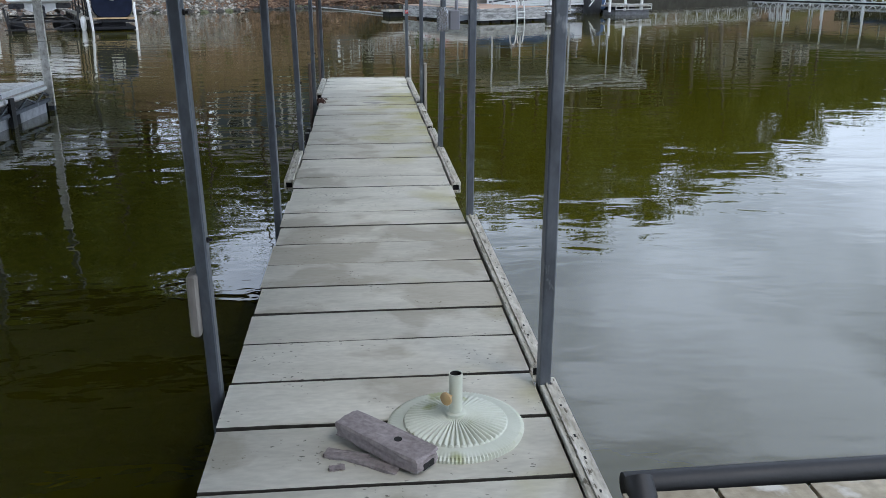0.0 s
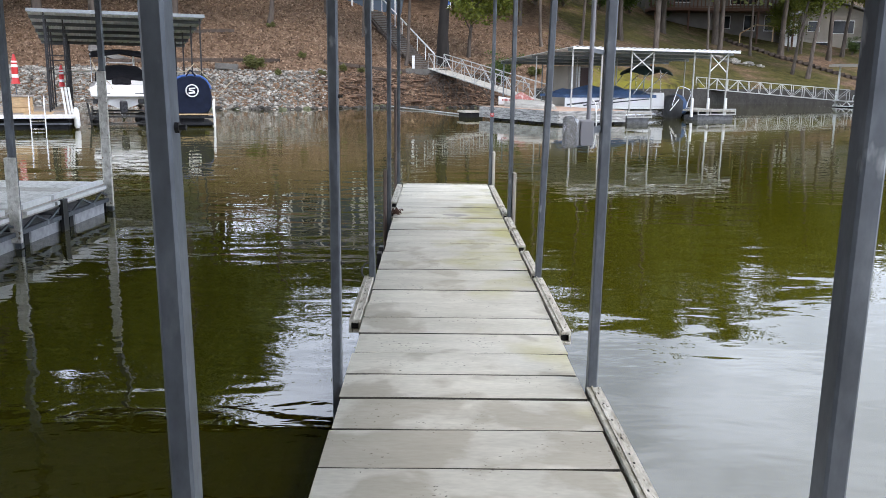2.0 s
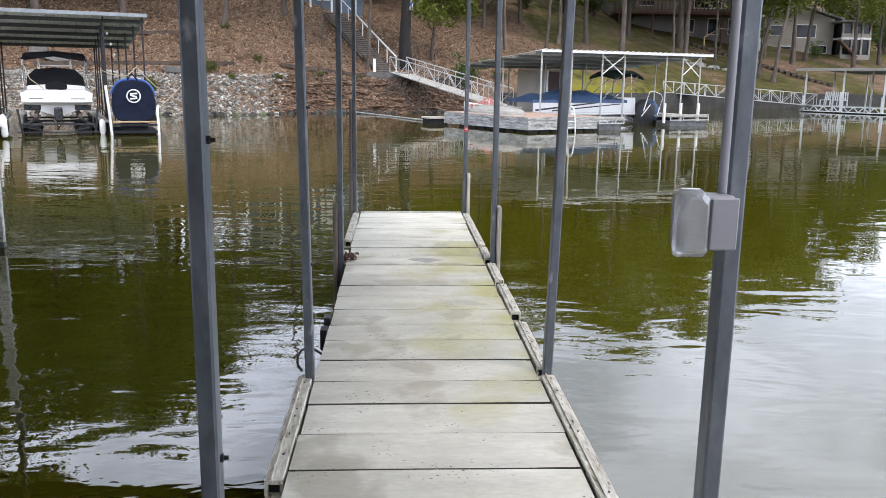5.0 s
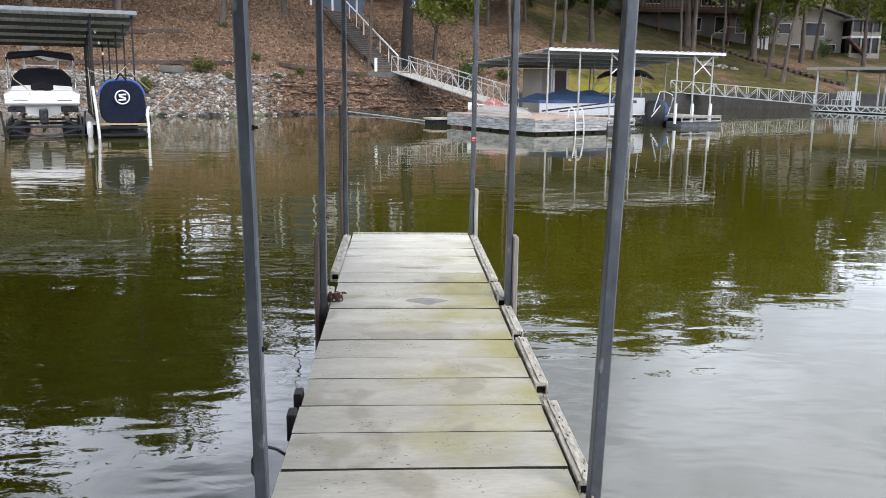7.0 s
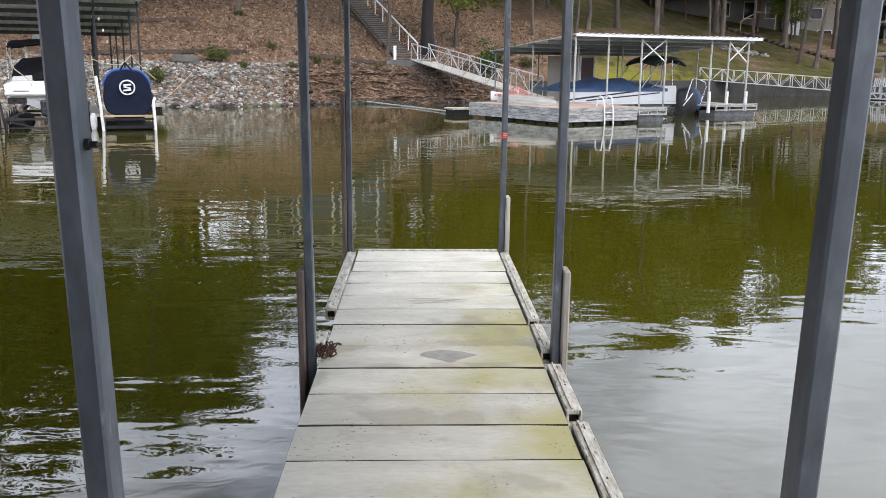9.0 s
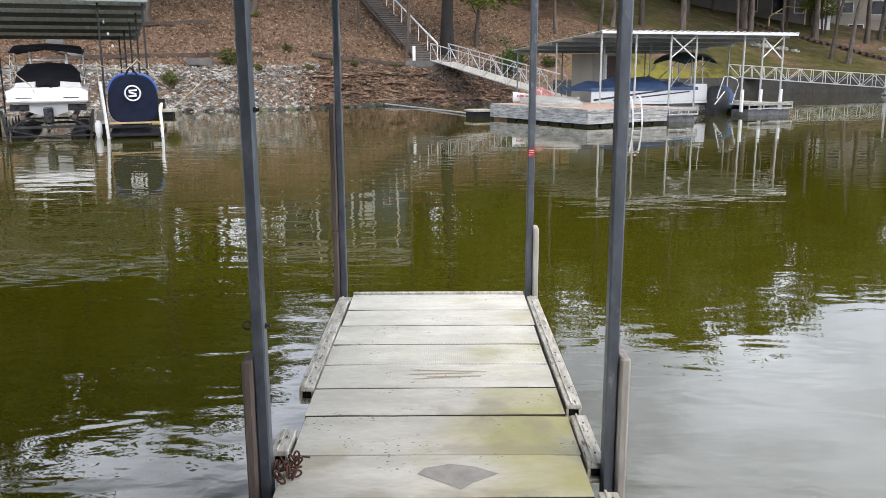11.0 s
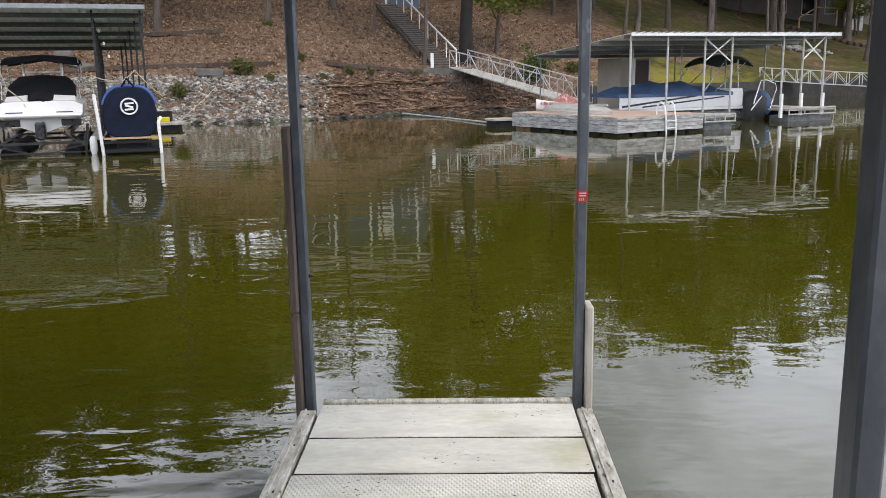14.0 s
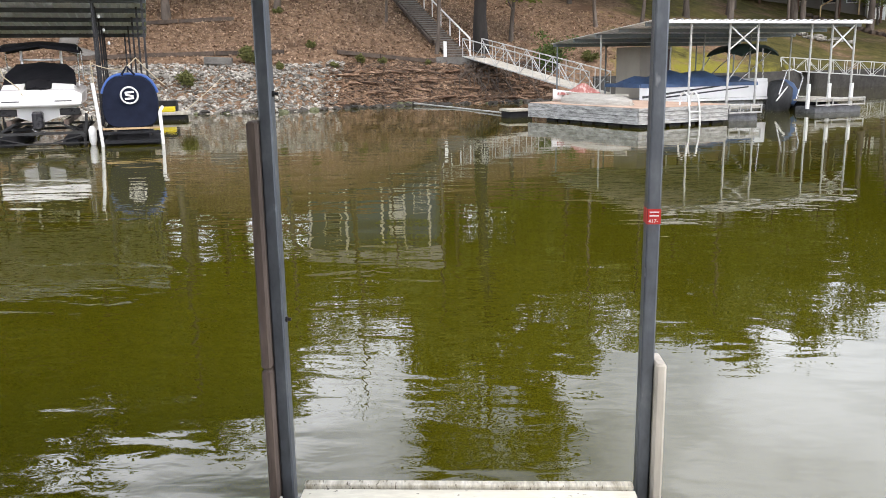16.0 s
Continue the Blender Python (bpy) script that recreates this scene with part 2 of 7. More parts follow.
def water_material():
    m = bpy.data.materials.new("lake_water")
    m.use_nodes = True
    n, l = m.node_tree.nodes, m.node_tree.links
    b = n["Principled BSDF"]
    geo = n.new("ShaderNodeNewGeometry")
    murk = n.new("ShaderNodeTexNoise")
    murk.inputs["Scale"].default_value, murk.inputs["Detail"].default_value = 0.12, 3
    l.new(geo.outputs["Position"], murk.inputs[0])
    ramp = n.new("ShaderNodeValToRGB")
    ramp.color_ramp.elements[0].position, ramp.color_ramp.elements[1].position = 0.3, 0.7
    ramp.color_ramp.elements[0].color, ramp.color_ramp.elements[1].color = (0.046, 0.042, 0.002, 1), (0.058, 0.0525, 0.003, 1)
    l.new(murk.outputs["Fac"], ramp.inputs[0])
    l.new(ramp.outputs[0], b.inputs["Base Color"])
    b.inputs["Roughness"].default_value, b.inputs["IOR"].default_value = 0.012, 1.53
    # ripples: long swell, cat's-paws and fine chop; calm and ruffled stretches alternate
    calm = n.new("ShaderNodeTexNoise")
    calm.inputs["Scale"].default_value, calm.inputs["Detail"].default_value = 0.16, 2
    l.new(geo.outputs["Position"], calm.inputs[0])
    cm = n.new("ShaderNodeMapRange")
    cm.inputs["From Min"].default_value, cm.inputs["From Max"].default_value = 0.35, 0.68
    cm.inputs["To Min"].default_value, cm.inputs["To Max"].default_value = 0.35, 1.0
    l.new(calm.outputs["Fac"], cm.inputs[0])
    # the cove lies calmer toward the sheltered shore
    wsep = n.new("ShaderNodeSeparateXYZ")
    l.new(geo.outputs["Position"], wsep.inputs[0])
    lee = n.new("ShaderNodeMapRange")
    lee.inputs["From Min"].default_value, lee.inputs["From Max"].default_value = 9.0, 30.0
    lee.inputs["To Min"].default_value, lee.inputs["To Max"].default_value = 1.0, 0.36
    l.new(wsep.outputs["Y"], lee.inputs[0])
    both = n.new("ShaderNodeMath")
    both.operation = "MULTIPLY"
    l.new(cm.outputs[0], both.inputs[0])
    l.new(lee.outputs[0], both.inputs[1])
    # more stirred up inside the slip than on the open side
    slip = n.new("ShaderNodeMapRange")
    slip.inputs["From Min"].default_value, slip.inputs["From Max"].default_value = -1.2, 1.2
    slip.inputs["To Min"].default_value, slip.inputs["To Max"].default_value = 1.55, 0.95
    l.new(wsep.outputs["X"], slip.inputs[0])
    stir = n.new("ShaderNodeMath")
    stir.operation = "MULTIPLY"
    l.new(both.outputs[0], stir.inputs[0])
    l.new(slip.outputs[0], stir.inputs[1])
    cm = stir
    prev = None
    for scale, stretch, size in ((0.55, (0.55, 1, 1), 0.022), (2.0, (0.5, 1, 1), 0.0125), (7.0, (0.6, 1, 1), 0.0019)):
        mp = n.new("ShaderNodeMapping")
        mp.inputs["Scale"].default_value = stretch
        l.new(geo.outputs["Position"], mp.inputs[0])
        t = n.new("ShaderNodeTexNoise")
        t.inputs["Scale"].default_value, t.inputs["Detail"].default_value, t.inputs["Distortion"].default_value = scale, 2, 0.4
        l.new(mp.outputs[0], t.inputs[0])
        bp = n.new("ShaderNodeBump")
        bp.inputs["Distance"].default_value = size
        l.new(cm.outputs[0], bp.inputs["Strength"])
        l.new(t.outputs["Fac"], bp.inputs["Height"])
        if prev:
            l.new(prev.outputs[0], bp.inputs["Normal"])
        prev = bp
    l.new(prev.outputs[0], b.inputs["Normal"])
    return m


def ground_material():
    """Leaf litter on the wooded slope, thin grass on the open lawn, stony soil on the bank."""
    m = material("hillside_soil", [(0.25, (0.070, 0.045, 0.029)), (0.5, (0.168, 0.108, 0.070)), (0.78, (0.295, 0.206, 0.138))], scale=2.6, rough=0.95,
                 bump=0.8, bump_scale=5, bump_size=0.12, grain=(9, 0.35), spots=(0.33, 0.60, (0.10, 0.062, 0.04)), spec=0.1)
    n, l = m.node_tree.nodes, m.node_tree.links
    b = n["Principled BSDF"]
    col = b.inputs["Base Color"].links[0].from_socket
    geo = n.new("ShaderNodeNewGeometry")
    sep = n.new("ShaderNodeSeparateXYZ")
    l.new(geo.outputs["Position"], sep.inputs[0])
    grass = n.new("ShaderNodeTexNoise")
    grass.inputs["Scale"].default_value, grass.inputs["Detail"].default_value = 0.22, 6
    l.new(geo.outputs["Position"], grass.inputs[0])
    xr = n.new("ShaderNodeMapRange")
    xr.inputs["From Min"].default_value, xr.inputs["From Max"].default_value = 4.0, 14.0
    xr.inputs["To Min"].default_value, xr.inputs["To Max"].default_value = -0.30, 0.07
    l.new(sep.outputs["X"], xr.inputs[0])
    ad = n.new("ShaderNodeMath")
    l.new(grass.outputs["Fac"], ad.inputs[0])
    l.new(xr.outputs[0], ad.inputs[1])
    gr = n.new("ShaderNodeValToRGB")
    gr.color_ramp.elements[0].position, gr.color_ramp.elements[1].position = 0.47, 0.60
    l.new(ad.outputs[0], gr.inputs[0])
    tint = n.new("ShaderNodeTexNoise")
    tint.inputs["Scale"].default_value, tint.inputs["Detail"].default_value = 1.4, 6
    l.new(geo.outputs["Position"], tint.inputs[0])
    tr = n.new("ShaderNodeValToRGB")
    tr.color_ramp.elements[0].position, tr.color_ramp.elements[1].position = 0.3, 0.7
    tr.color_ramp.elements[0].color, tr.color_ramp.elements[1].color = (0.050, 0.046, 0.015, 1), (0.112, 0.100, 0.032, 1)
    l.new(tint.outputs["Fac"], tr.inputs[0])
    mx = n.new("ShaderNodeMixRGB")
    l.new(gr.outputs[0], mx.inputs[0])
    l.new(col, mx.inputs[1])
    l.new(tr.outputs[0], mx.inputs[2])
    # bright mossy grass along the top of the seawall
    run = n.new("ShaderNodeVectorMath")
    run.operation = "DOT_PRODUCT"
    run.inputs[1].default_value = (-0.60, 0.80, 0.0)
    l.new(geo.outputs["Position"], run.inputs[0])
    band = n.new("ShaderNodeMapRange")
    band.inputs["From Min"].default_value, band.inputs["From Max"].default_value = 40.3, 44.5
    band.inputs["To Min"].default_value, band.inputs["To Max"].default_value = 0.30, -0.10
    l.new(run.outputs["Value"], band.inputs[0])
    along = n.new("ShaderNodeMapRange")
    along.inputs["From Min"].default_value, along.inputs["From Max"].default_value = 5.5, 8.5
    along.inputs["To Min"].default_value, along.inputs["To Max"].default_value = -0.6, 0.0
    l.new(sep.outputs["X"], along.inputs[0])
    stop = n.new("ShaderNodeMapRange")
    stop.inputs["From Min"].default_value, stop.inputs["From Max"].default_value = 15.0, 24.0
    stop.inputs["To Min"].default_value, stop.inputs["To Max"].default_value = 0.0, -0.5
    l.new(sep.outputs["X"], stop.inputs[0])
    total = tint.outputs["Fac"]
    for term in (band, along, stop):
        sm = n.new("ShaderNodeMath")
        l.new(total, sm.inputs[0])
        l.new(term.outputs[0], sm.inputs[1])
        total = sm.outputs[0]
    mr = n.new("ShaderNodeValToRGB")
    mr.color_ramp.elements[0].position, mr.color_ramp.elements[1].position = 0.46, 0.80
    l.new(total, mr.inputs[0])
    moss = n.new("ShaderNodeMixRGB")
    l.new(mr.outputs[0], moss.inputs[0])
    l.new(mx.outputs[0], moss.inputs[1])
    moss.inputs[2].default_value = (0.185, 0.17, 0.028, 1)
    l.new(moss.outputs[0], b.inputs["Base Color"])
    return m


def leaf_material(name, a, c):
    m = bpy.data.materials.new(name)
    m.use_nodes = True
    n, l = m.node_tree.nodes, m.node_tree.links
    b = n["Principled BSDF"]
    geo = n.new("ShaderNodeNewGeometry")
    ramp = n.new("ShaderNodeValToRGB")
    ramp.color_ramp.elements[0].color, ramp.color_ramp.elements[1].color = (*a, 1), (*c, 1)
    l.new(geo.outputs["Random Per Island"], ramp.inputs[0])
    l.new(ramp.outputs[0], b.inputs["Base Color"])
    b.inputs["Roughness"].default_value = 0.6
    tl = n.new("ShaderNodeBsdfTranslucent")
    l.new(ramp.outputs[0], tl.inputs[0])
    mix = n.new("ShaderNodeMixShader")
    mix.inputs[0].default_value = 0.35
    l.new(b.outputs[0], mix.inputs[1])
    l.new(tl.outputs[0], mix.inputs[2])
    l.new(mix.outputs[0], n["Material Output"].inputs[0])
    return m


PLANK = plank_material("weathered_plank", 1.17)
PALEPLANK = plank_material("newer_pale_plank", 1.38)
TREADPLANK = tread_material()
# Plank sides coloured near black: grime plus the shade of the narrow gaps
PLANKEDGE = plain("grimy_shaded_plank_edge", (0.05, 0.047, 0.038), 0.95, spread=0.4, scale=20)
WATER = water_material()
GROUND = ground_material()
STEEL = material("galvanised_steel", [(0.3, (0.080, 0.090, 0.105)), (0.55, (0.125, 0.141, 0.162)), (0.8, (0.21, 0.23, 0.25))], scale=9, stretch=(1, 1, 0.45), rough=0.48,
                 metal=0.45, bump=0.08, bump_scale=60, grain=(45, 0.10), spots=(14, 0.66, (0.30, 0.32, 0.34)))
DARKSTEEL = plain("dark_painted_steel", (0.018, 0.018, 0.02), 0.5, 0.2)
LIFTSTEEL = plain("grimy_lift_steel", (0.030, 0.031, 0.032), 0.65, 0.2, spread=0.6)
RAIL = material("weathered_white_rail", [(0.3, (0.26, 0.235, 0.17)), (0.5, (0.50, 0.475, 0.40)), (0.72, (0.66, 0.645, 0.58))], scale=13, stretch=(2.2, 0.5, 1), rough=0.65,
                bump=0.35, bump_scale=60, bump_size=0.003, grain=(45, 0.2), spots=(34, 0.60, (0.10, 0.085, 0.055)))
FINGERBOARD = material("white_grey_board", [(0.3, (0.36, 0.34, 0.29)), (0.5, (0.62, 0.61, 0.56)), (0.75, (0.76, 0.75, 0.70))], scale=11, stretch=(1.5, 0.6, 1), rough=0.6,
                bump=0.2, grain=(50, 0.15), spots=(16, 0.63, (0.20, 0.17, 0.12)))
DAMP = plain("damp_plank", (0.31, 0.295, 0.26), 0.6, spread=0.2, scale=14)
SCRAPE = plain("rusty_scrape", (0.45, 0.38, 0.28), 0.8)
# Near-black colour standing in for the shade inside holes and hollows
SHADE_FILL = plain("opening_shade", (0.012, 0.012, 0.012), 0.9)
GREYWOOD = material("grey_weathered_wood", [(0.3, (0.19, 0.165, 0.145)), (0.7, (0.36, 0.335, 0.30))], scale=5, stretch=(1, 1, 0.15), rough=0.85, bump=0.4, bump_scale=22, grain=(40, 0.2))
BROWNWOOD = material("brown_weathered_wood", [(0.3, (0.085, 0.062, 0.052)), (0.7, (0.17, 0.13, 0.11))], scale=5, stretch=(1, 1, 0.15), rough=0.85, bump=0.4, bump_scale=22, grain=(40, 0.2))
PALEWOOD = material("pale_weathered_wood", [(0.3, (0.34, 0.31, 0.26)), (0.7, (0.55, 0.53, 0.47))], scale=4, stretch=(1, 1, 0.2), rough=0.8, bump=0.3, bump_scale=25, grain=(30, 0.15), spots=(9, 0.66, (0.22, 0.2, 0.13)))
STRINGER = plain("dark_dock_beam", (0.05, 0.045, 0.04), 0.85)
IVORY = material("ivory_cast_plastic", [(0.3, (0.53, 0.56, 0.46)), (0.7, (0.66, 0.69, 0.60))], scale=6, rough=0.5, bump=0.05, spots=(7, 0.57, (0.40, 0.43, 0.24)))
TAN = plain("tan_plastic", (0.48, 0.33, 0.15), 0.5)
BLOCK = material("grey_lilac_block", [(0.3, (0.20, 0.172, 0.172)), (0.7, (0.32, 0.285, 0.285))], scale=9, rough=0.9, bump=0.5, bump_scale=35, grain=(60, 0.2))
RUBBER = plain("black_rubber", (0.02, 0.021, 0.023), 0.55, bump=0.15)
BOXGREY = plain("grey_moulded_plastic", (0.24, 0.245, 0.275), 0.45, spread=0.06, bump=0.05)
CLEARPLASTIC = plain("clear_polycarbonate", (0.72, 0.74, 0.76), 0.18, spread=0.03, bump=0)
CLEARPLASTIC.node_tree.nodes["Principled BSDF"].inputs["Transmission Weight"].default_value = 0.75
RED = plain("red_vinyl", (0.55, 0.03, 0.03), 0.4)
WHITE = plain("white_lettering", (0.8, 0.8, 0.8), 0.5)
RUST = plain("rusty_chain", (0.10, 0.05, 0.035), 0.8, 0.4, spread=0.4, scale=60)
SIDEBOARD = material("tan_stained_board", [(0.3, (0.25, 0.21, 0.14)), (0.7, (0.46, 0.41, 0.31))], scale=4, rough=0.8, bump=0.3, grain=(30, 0.15), spots=(7, 0.58, (0.60, 0.58, 0.52)))
ROOFMETAL = material("corrugated_roof_metal", [(0.3, (0.20, 0.225, 0.24)), (0.7, (0.29, 0.315, 0.33))], scale=1.5, rough=0.5, metal=0.3, bump=0.05, grain=(12, 0.1))
GREYMETAL = material("dull_grey_roof_sheet", [(0.3, (0.15, 0.175, 0.19)), (0.7, (0.24, 0.27, 0.285))], scale=0.9, rough=0.55, metal=0.2, bump=0.05, grain=(8, 0.12))
PALEROOF = material("pale_blue_grey_roof_sheet", [(0.3, (0.70, 0.76, 0.78)), (0.7, (0.82, 0.85, 0.85))], scale=1.1, rough=0.55, metal=0.1, bump=0.05, grain=(9, 0.12))
PURLIN = material("dull_dark_purlin", [(0.3, (0.055, 0.062, 0.066)), (0.7, (0.105, 0.115, 0.12))], scale=1.3, rough=0.6, metal=0.2, bump=0.05, grain=(9, 0.15))
WHITEMETAL = material("white_painted_metal", [(0.3, (0.66, 0.67, 0.66)), (0.7, (0.82, 0.82, 0.80))], scale=2, rough=0.45, bump=0.05, grain=(16, 0.08))
PALEPOST = material("chalky_white_post", [(0.3, (0.34, 0.34, 0.325)), (0.7, (0.52, 0.52, 0.50))], scale=5, rough=0.6, bump=0.05, grain=(16, 0.12), spots=(6, 0.66, (0.30, 0.27, 0.22)))
PALEMETAL = material("pale_galvanised_truss", [(0.3, (0.40, 0.41, 0.40)), (0.7, (0.56, 0.56, 0.54))], scale=3, rough=0.5, bump=0.05, grain=(16, 0.12))
HULLWHITE = plain("white_gelcoat", (0.80, 0.80, 0.79), 0.2, spread=0.03, bump=0)
HULLDARK = plain("dark_hull_band", (0.03, 0.03, 0.035), 0.3)
CANVAS_BLACK = material("black_canvas", [(0.3, (0.006, 0.006, 0.008)), (0.7, (0.015, 0.015, 0.018))], scale=3, rough=0.9, spec=0.15, bump=0.3, bump_scale=9, bump_size=0.03)
CANVAS_GREY = material("charcoal_canvas", [(0.3, (0.015, 0.016, 0.018)), (0.55, (0.04, 0.042, 0.045)), (0.75, (0.13, 0.13, 0.13))], scale=5, stretch=(1, 1, 0.4), rough=0.7, bump=0.5, bump_scale=6, bump_size=0.05)
CANVAS_NAVY = material("navy_canvas", [(0.3, (0.006, 0.009, 0.020)), (0.7, (0.013, 0.018, 0.036))], scale=3, rough=0.9, spec=0.15, bump=0.3, bump_scale=9, bump_size=0.03)
CANVAS_BLUE = material("blue_tarpaulin", [(0.3, (0.025, 0.055, 0.12)), (0.7, (0.06, 0.12, 0.24))], scale=2, rough=0.6, bump=0.4, bump_scale=5, bump_size=0.05)
CANVAS_GREEN = plain("dark_green_canvas", (0.014, 0.032, 0.026), 0.8, spread=0.3)
CANVAS_RED = material("faded_red_canvas", [(0.35, (0.26, 0.075, 0.065)), (0.5, (0.36, 0.14, 0.12)), (0.62, (0.55, 0.48, 0.45))], scale=3.2, stretch=(3, 1, 0.4), rough=0.8, bump=0.3, bump_scale=6, bump_size=0.04)
BLUEPLASTIC = plain("bright_blue_trim", (0.03, 0.10, 0.34), 0.35)
FLOAT = material("pale_dock_float", [(0.3, (0.26, 0.27, 0.29)), (0.7, (0.42, 0.43, 0.45))], scale=3, rough=0.6, bump=0.1, grain=(12, 0.15))
FLOATGREY = material("scuffed_grey_float", [(0.3, (0.05, 0.052, 0.058)), (0.7, (0.16, 0.165, 0.175))], scale=4, rough=0.7, bump=0.15, grain=(14, 0.2))
DARKFLOAT = plain("dark_dock_float", (0.018, 0.019, 0.022), 0.75, spread=0.4, spec=0.2)
DECKTAN = material("tan_dock_carpet", [(0.3, (0.36, 0.24, 0.17)), (0.7, (0.52, 0.38, 0.29))], scale=1.2, rough=0.9, bump=0.1, grain=(8, 0.1))
CLADDING = material("weathered_white_cladding", [(0.28, (0.10, 0.10, 0.095)), (0.5, (0.36, 0.36, 0.345)), (0.72, (0.56, 0.56, 0.54))], scale=2.6, stretch=(1, 1, 5), rough=0.85, bump=0.3, grain=(7, 0.2), vary=0.1)
BEIGE = material("pale_weathered_fibreglass", [(0.3, (0.30, 0.285, 0.25)), (0.7, (0.47, 0.45, 0.40))], scale=2.5, stretch=(1, 1, 6), rough=0.5, bump=0.05, grain=(14, 0.12))
YELLOW = plain("yellow_float", (0.62, 0.50, 0.02), 0.5)
LUMBER = material("honey_lumber", [(0.3, (0.38, 0.25, 0.13)), (0.7, (0.56, 0.41, 0.24))], scale=3, stretch=(0.3, 1, 1), rough=0.75, bump=0.2, grain=(18, 0.15))
DOORBROWN = plain("dark_brown_door", (0.05, 0.022, 0.018), 0.5)
ROPE = plain("pale_rope", (0.42, 0.36, 0.25), 0.9)
BARK = material("grey_brown_bark", [(0.3, (0.055, 0.042, 0.034)), (0.7, (0.15, 0.122, 0.10))], scale=5, stretch=(1, 1, 0.25), rough=0.95, bump=0.8, bump_scale=9, bump_size=0.04, vary=0.3)
DARKBARK = material("dark_bark", [(0.3, (0.011, 0.009, 0.008)), (0.7, (0.030, 0.025, 0.022))], scale=5, stretch=(1, 1, 0.25), rough=0.95, bump=0.8, bump_scale=9, bump_size=0.04)
LEAF = leaf_material("spring_foliage", (0.07, 0.095, 0.008), (0.17, 0.19, 0.02))
LEAF_DARK = leaf_material("deep_foliage", (0.035, 0.07, 0.012), (0.10, 0.15, 0.025))
LEAF_PALE = leaf_material("young_foliage", (0.14, 0.18, 0.05), (0.26, 0.30, 0.10))
LEAF_OLIVE = leaf_material("olive_weeds", (0.09, 0.10, 0.03), (0.19, 0.19, 0.06))
LITTER = leaf_material("dry_leaves", (0.11, 0.065, 0.040), (0.46, 0.325, 0.225))
LIMESTONE = material("pale_limestone", [(0.3, (0.09, 0.080, 0.066)), (0.7, (0.46, 0.44, 0.39))], scale=2.5, rough=0.9, bump=0.4, bump_scale=12, bump_size=0.03, grain=(20, 0.15), vary=0.45, island=0.55)
REDSTONE = material("rusty_brown_rock", [(0.3, (0.022, 0.015, 0.011)), (0.5, (0.105, 0.062, 0.038)), (0.75, (0.27, 0.19, 0.13))], scale=2.4, rough=0.95, bump=0.5, bump_scale=10, bump_size=0.04, grain=(15, 0.2), vary=0.35, island=0.6)
WETSTONE = material("dark_wet_rock", [(0.3, (0.016, 0.014, 0.012)), (0.7, (0.06, 0.052, 0.042))], scale=2.5, rough=0.6, bump=0.4, bump_scale=12, bump_size=0.03, grain=(20, 0.2), vary=0.4)
MOSSSTONE = material("mossy_rock", [(0.3, (0.05, 0.06, 0.03)), (0.7, (0.17, 0.18, 0.10))], scale=3, rough=0.9, bump=0.4, bump_scale=12, bump_size=0.03, grain=(20, 0.2), vary=0.3)
CONCRETE = material("grey_concrete", [(0.3, (0.10, 0.094, 0.085)), (0.7, (0.18, 0.172, 0.158))], scale=1.3, rough=0.9, bump=0.2, grain=(10, 0.15))
SEAWALL = material("stained_seawall", [(0.3, (0.027, 0.025, 0.023)), (0.7, (0.066, 0.063, 0.057))], scale=0.8, rough=0.95, bump=0.3, grain=(6, 0.25))
TIMBER = material("old_landscape_timber", [(0.3, (0.040, 0.029, 0.023)), (0.7, (0.115, 0.086, 0.066))], scale=3, rough=0.95, bump=0.4, grain=(15, 0.2), vary=0.2)
SIDING = material("beige_siding", [(0.3, (0.28, 0.25, 0.21)), (0.7, (0.36, 0.33, 0.28))], scale=0.8, rough=0.8, bump=0.05)
GREYSIDING = material("grey_brown_siding", [(0.3, (0.13, 0.12, 0.11)), (0.7, (0.19, 0.175, 0.16))], scale=0.8, rough=0.8, bump=0.05)
BLUESIDING = material("blue_grey_siding", [(0.3, (0.08, 0.115, 0.165)), (0.7, (0.12, 0.165, 0.22))], scale=0.8, rough=0.7, bump=0.05)
SHINGLE = material("grey_shingle", [(0.3, (0.16, 0.155, 0.15)), (0.7, (0.27, 0.26, 0.25))], scale=2, rough=0.95, bump=0.3, bump_scale=6, grain=(9, 0.2))
DECKWOOD = material("red_brown_deck_wood", [(0.3, (0.09, 0.045, 0.03)), (0.7, (0.17, 0.09, 0.06))], scale=2, rough=0.85, bump=0.2)
GLASS = plain("dark_window_glass", (0.012, 0.014, 0.016), 0.12, bump=0, spec=0.25)
BRICKTONE = plain("tan_chimney_stone", (0.34, 0.26, 0.20), 0.9, spread=0.3)
CHROME = plain("stainless_tube", (0.62, 0.62, 0.62), 0.25, 0.9, spread=0.05, bump=0)

# ---------- mesh helpers ----------
I4 = Matrix.Identity(4)


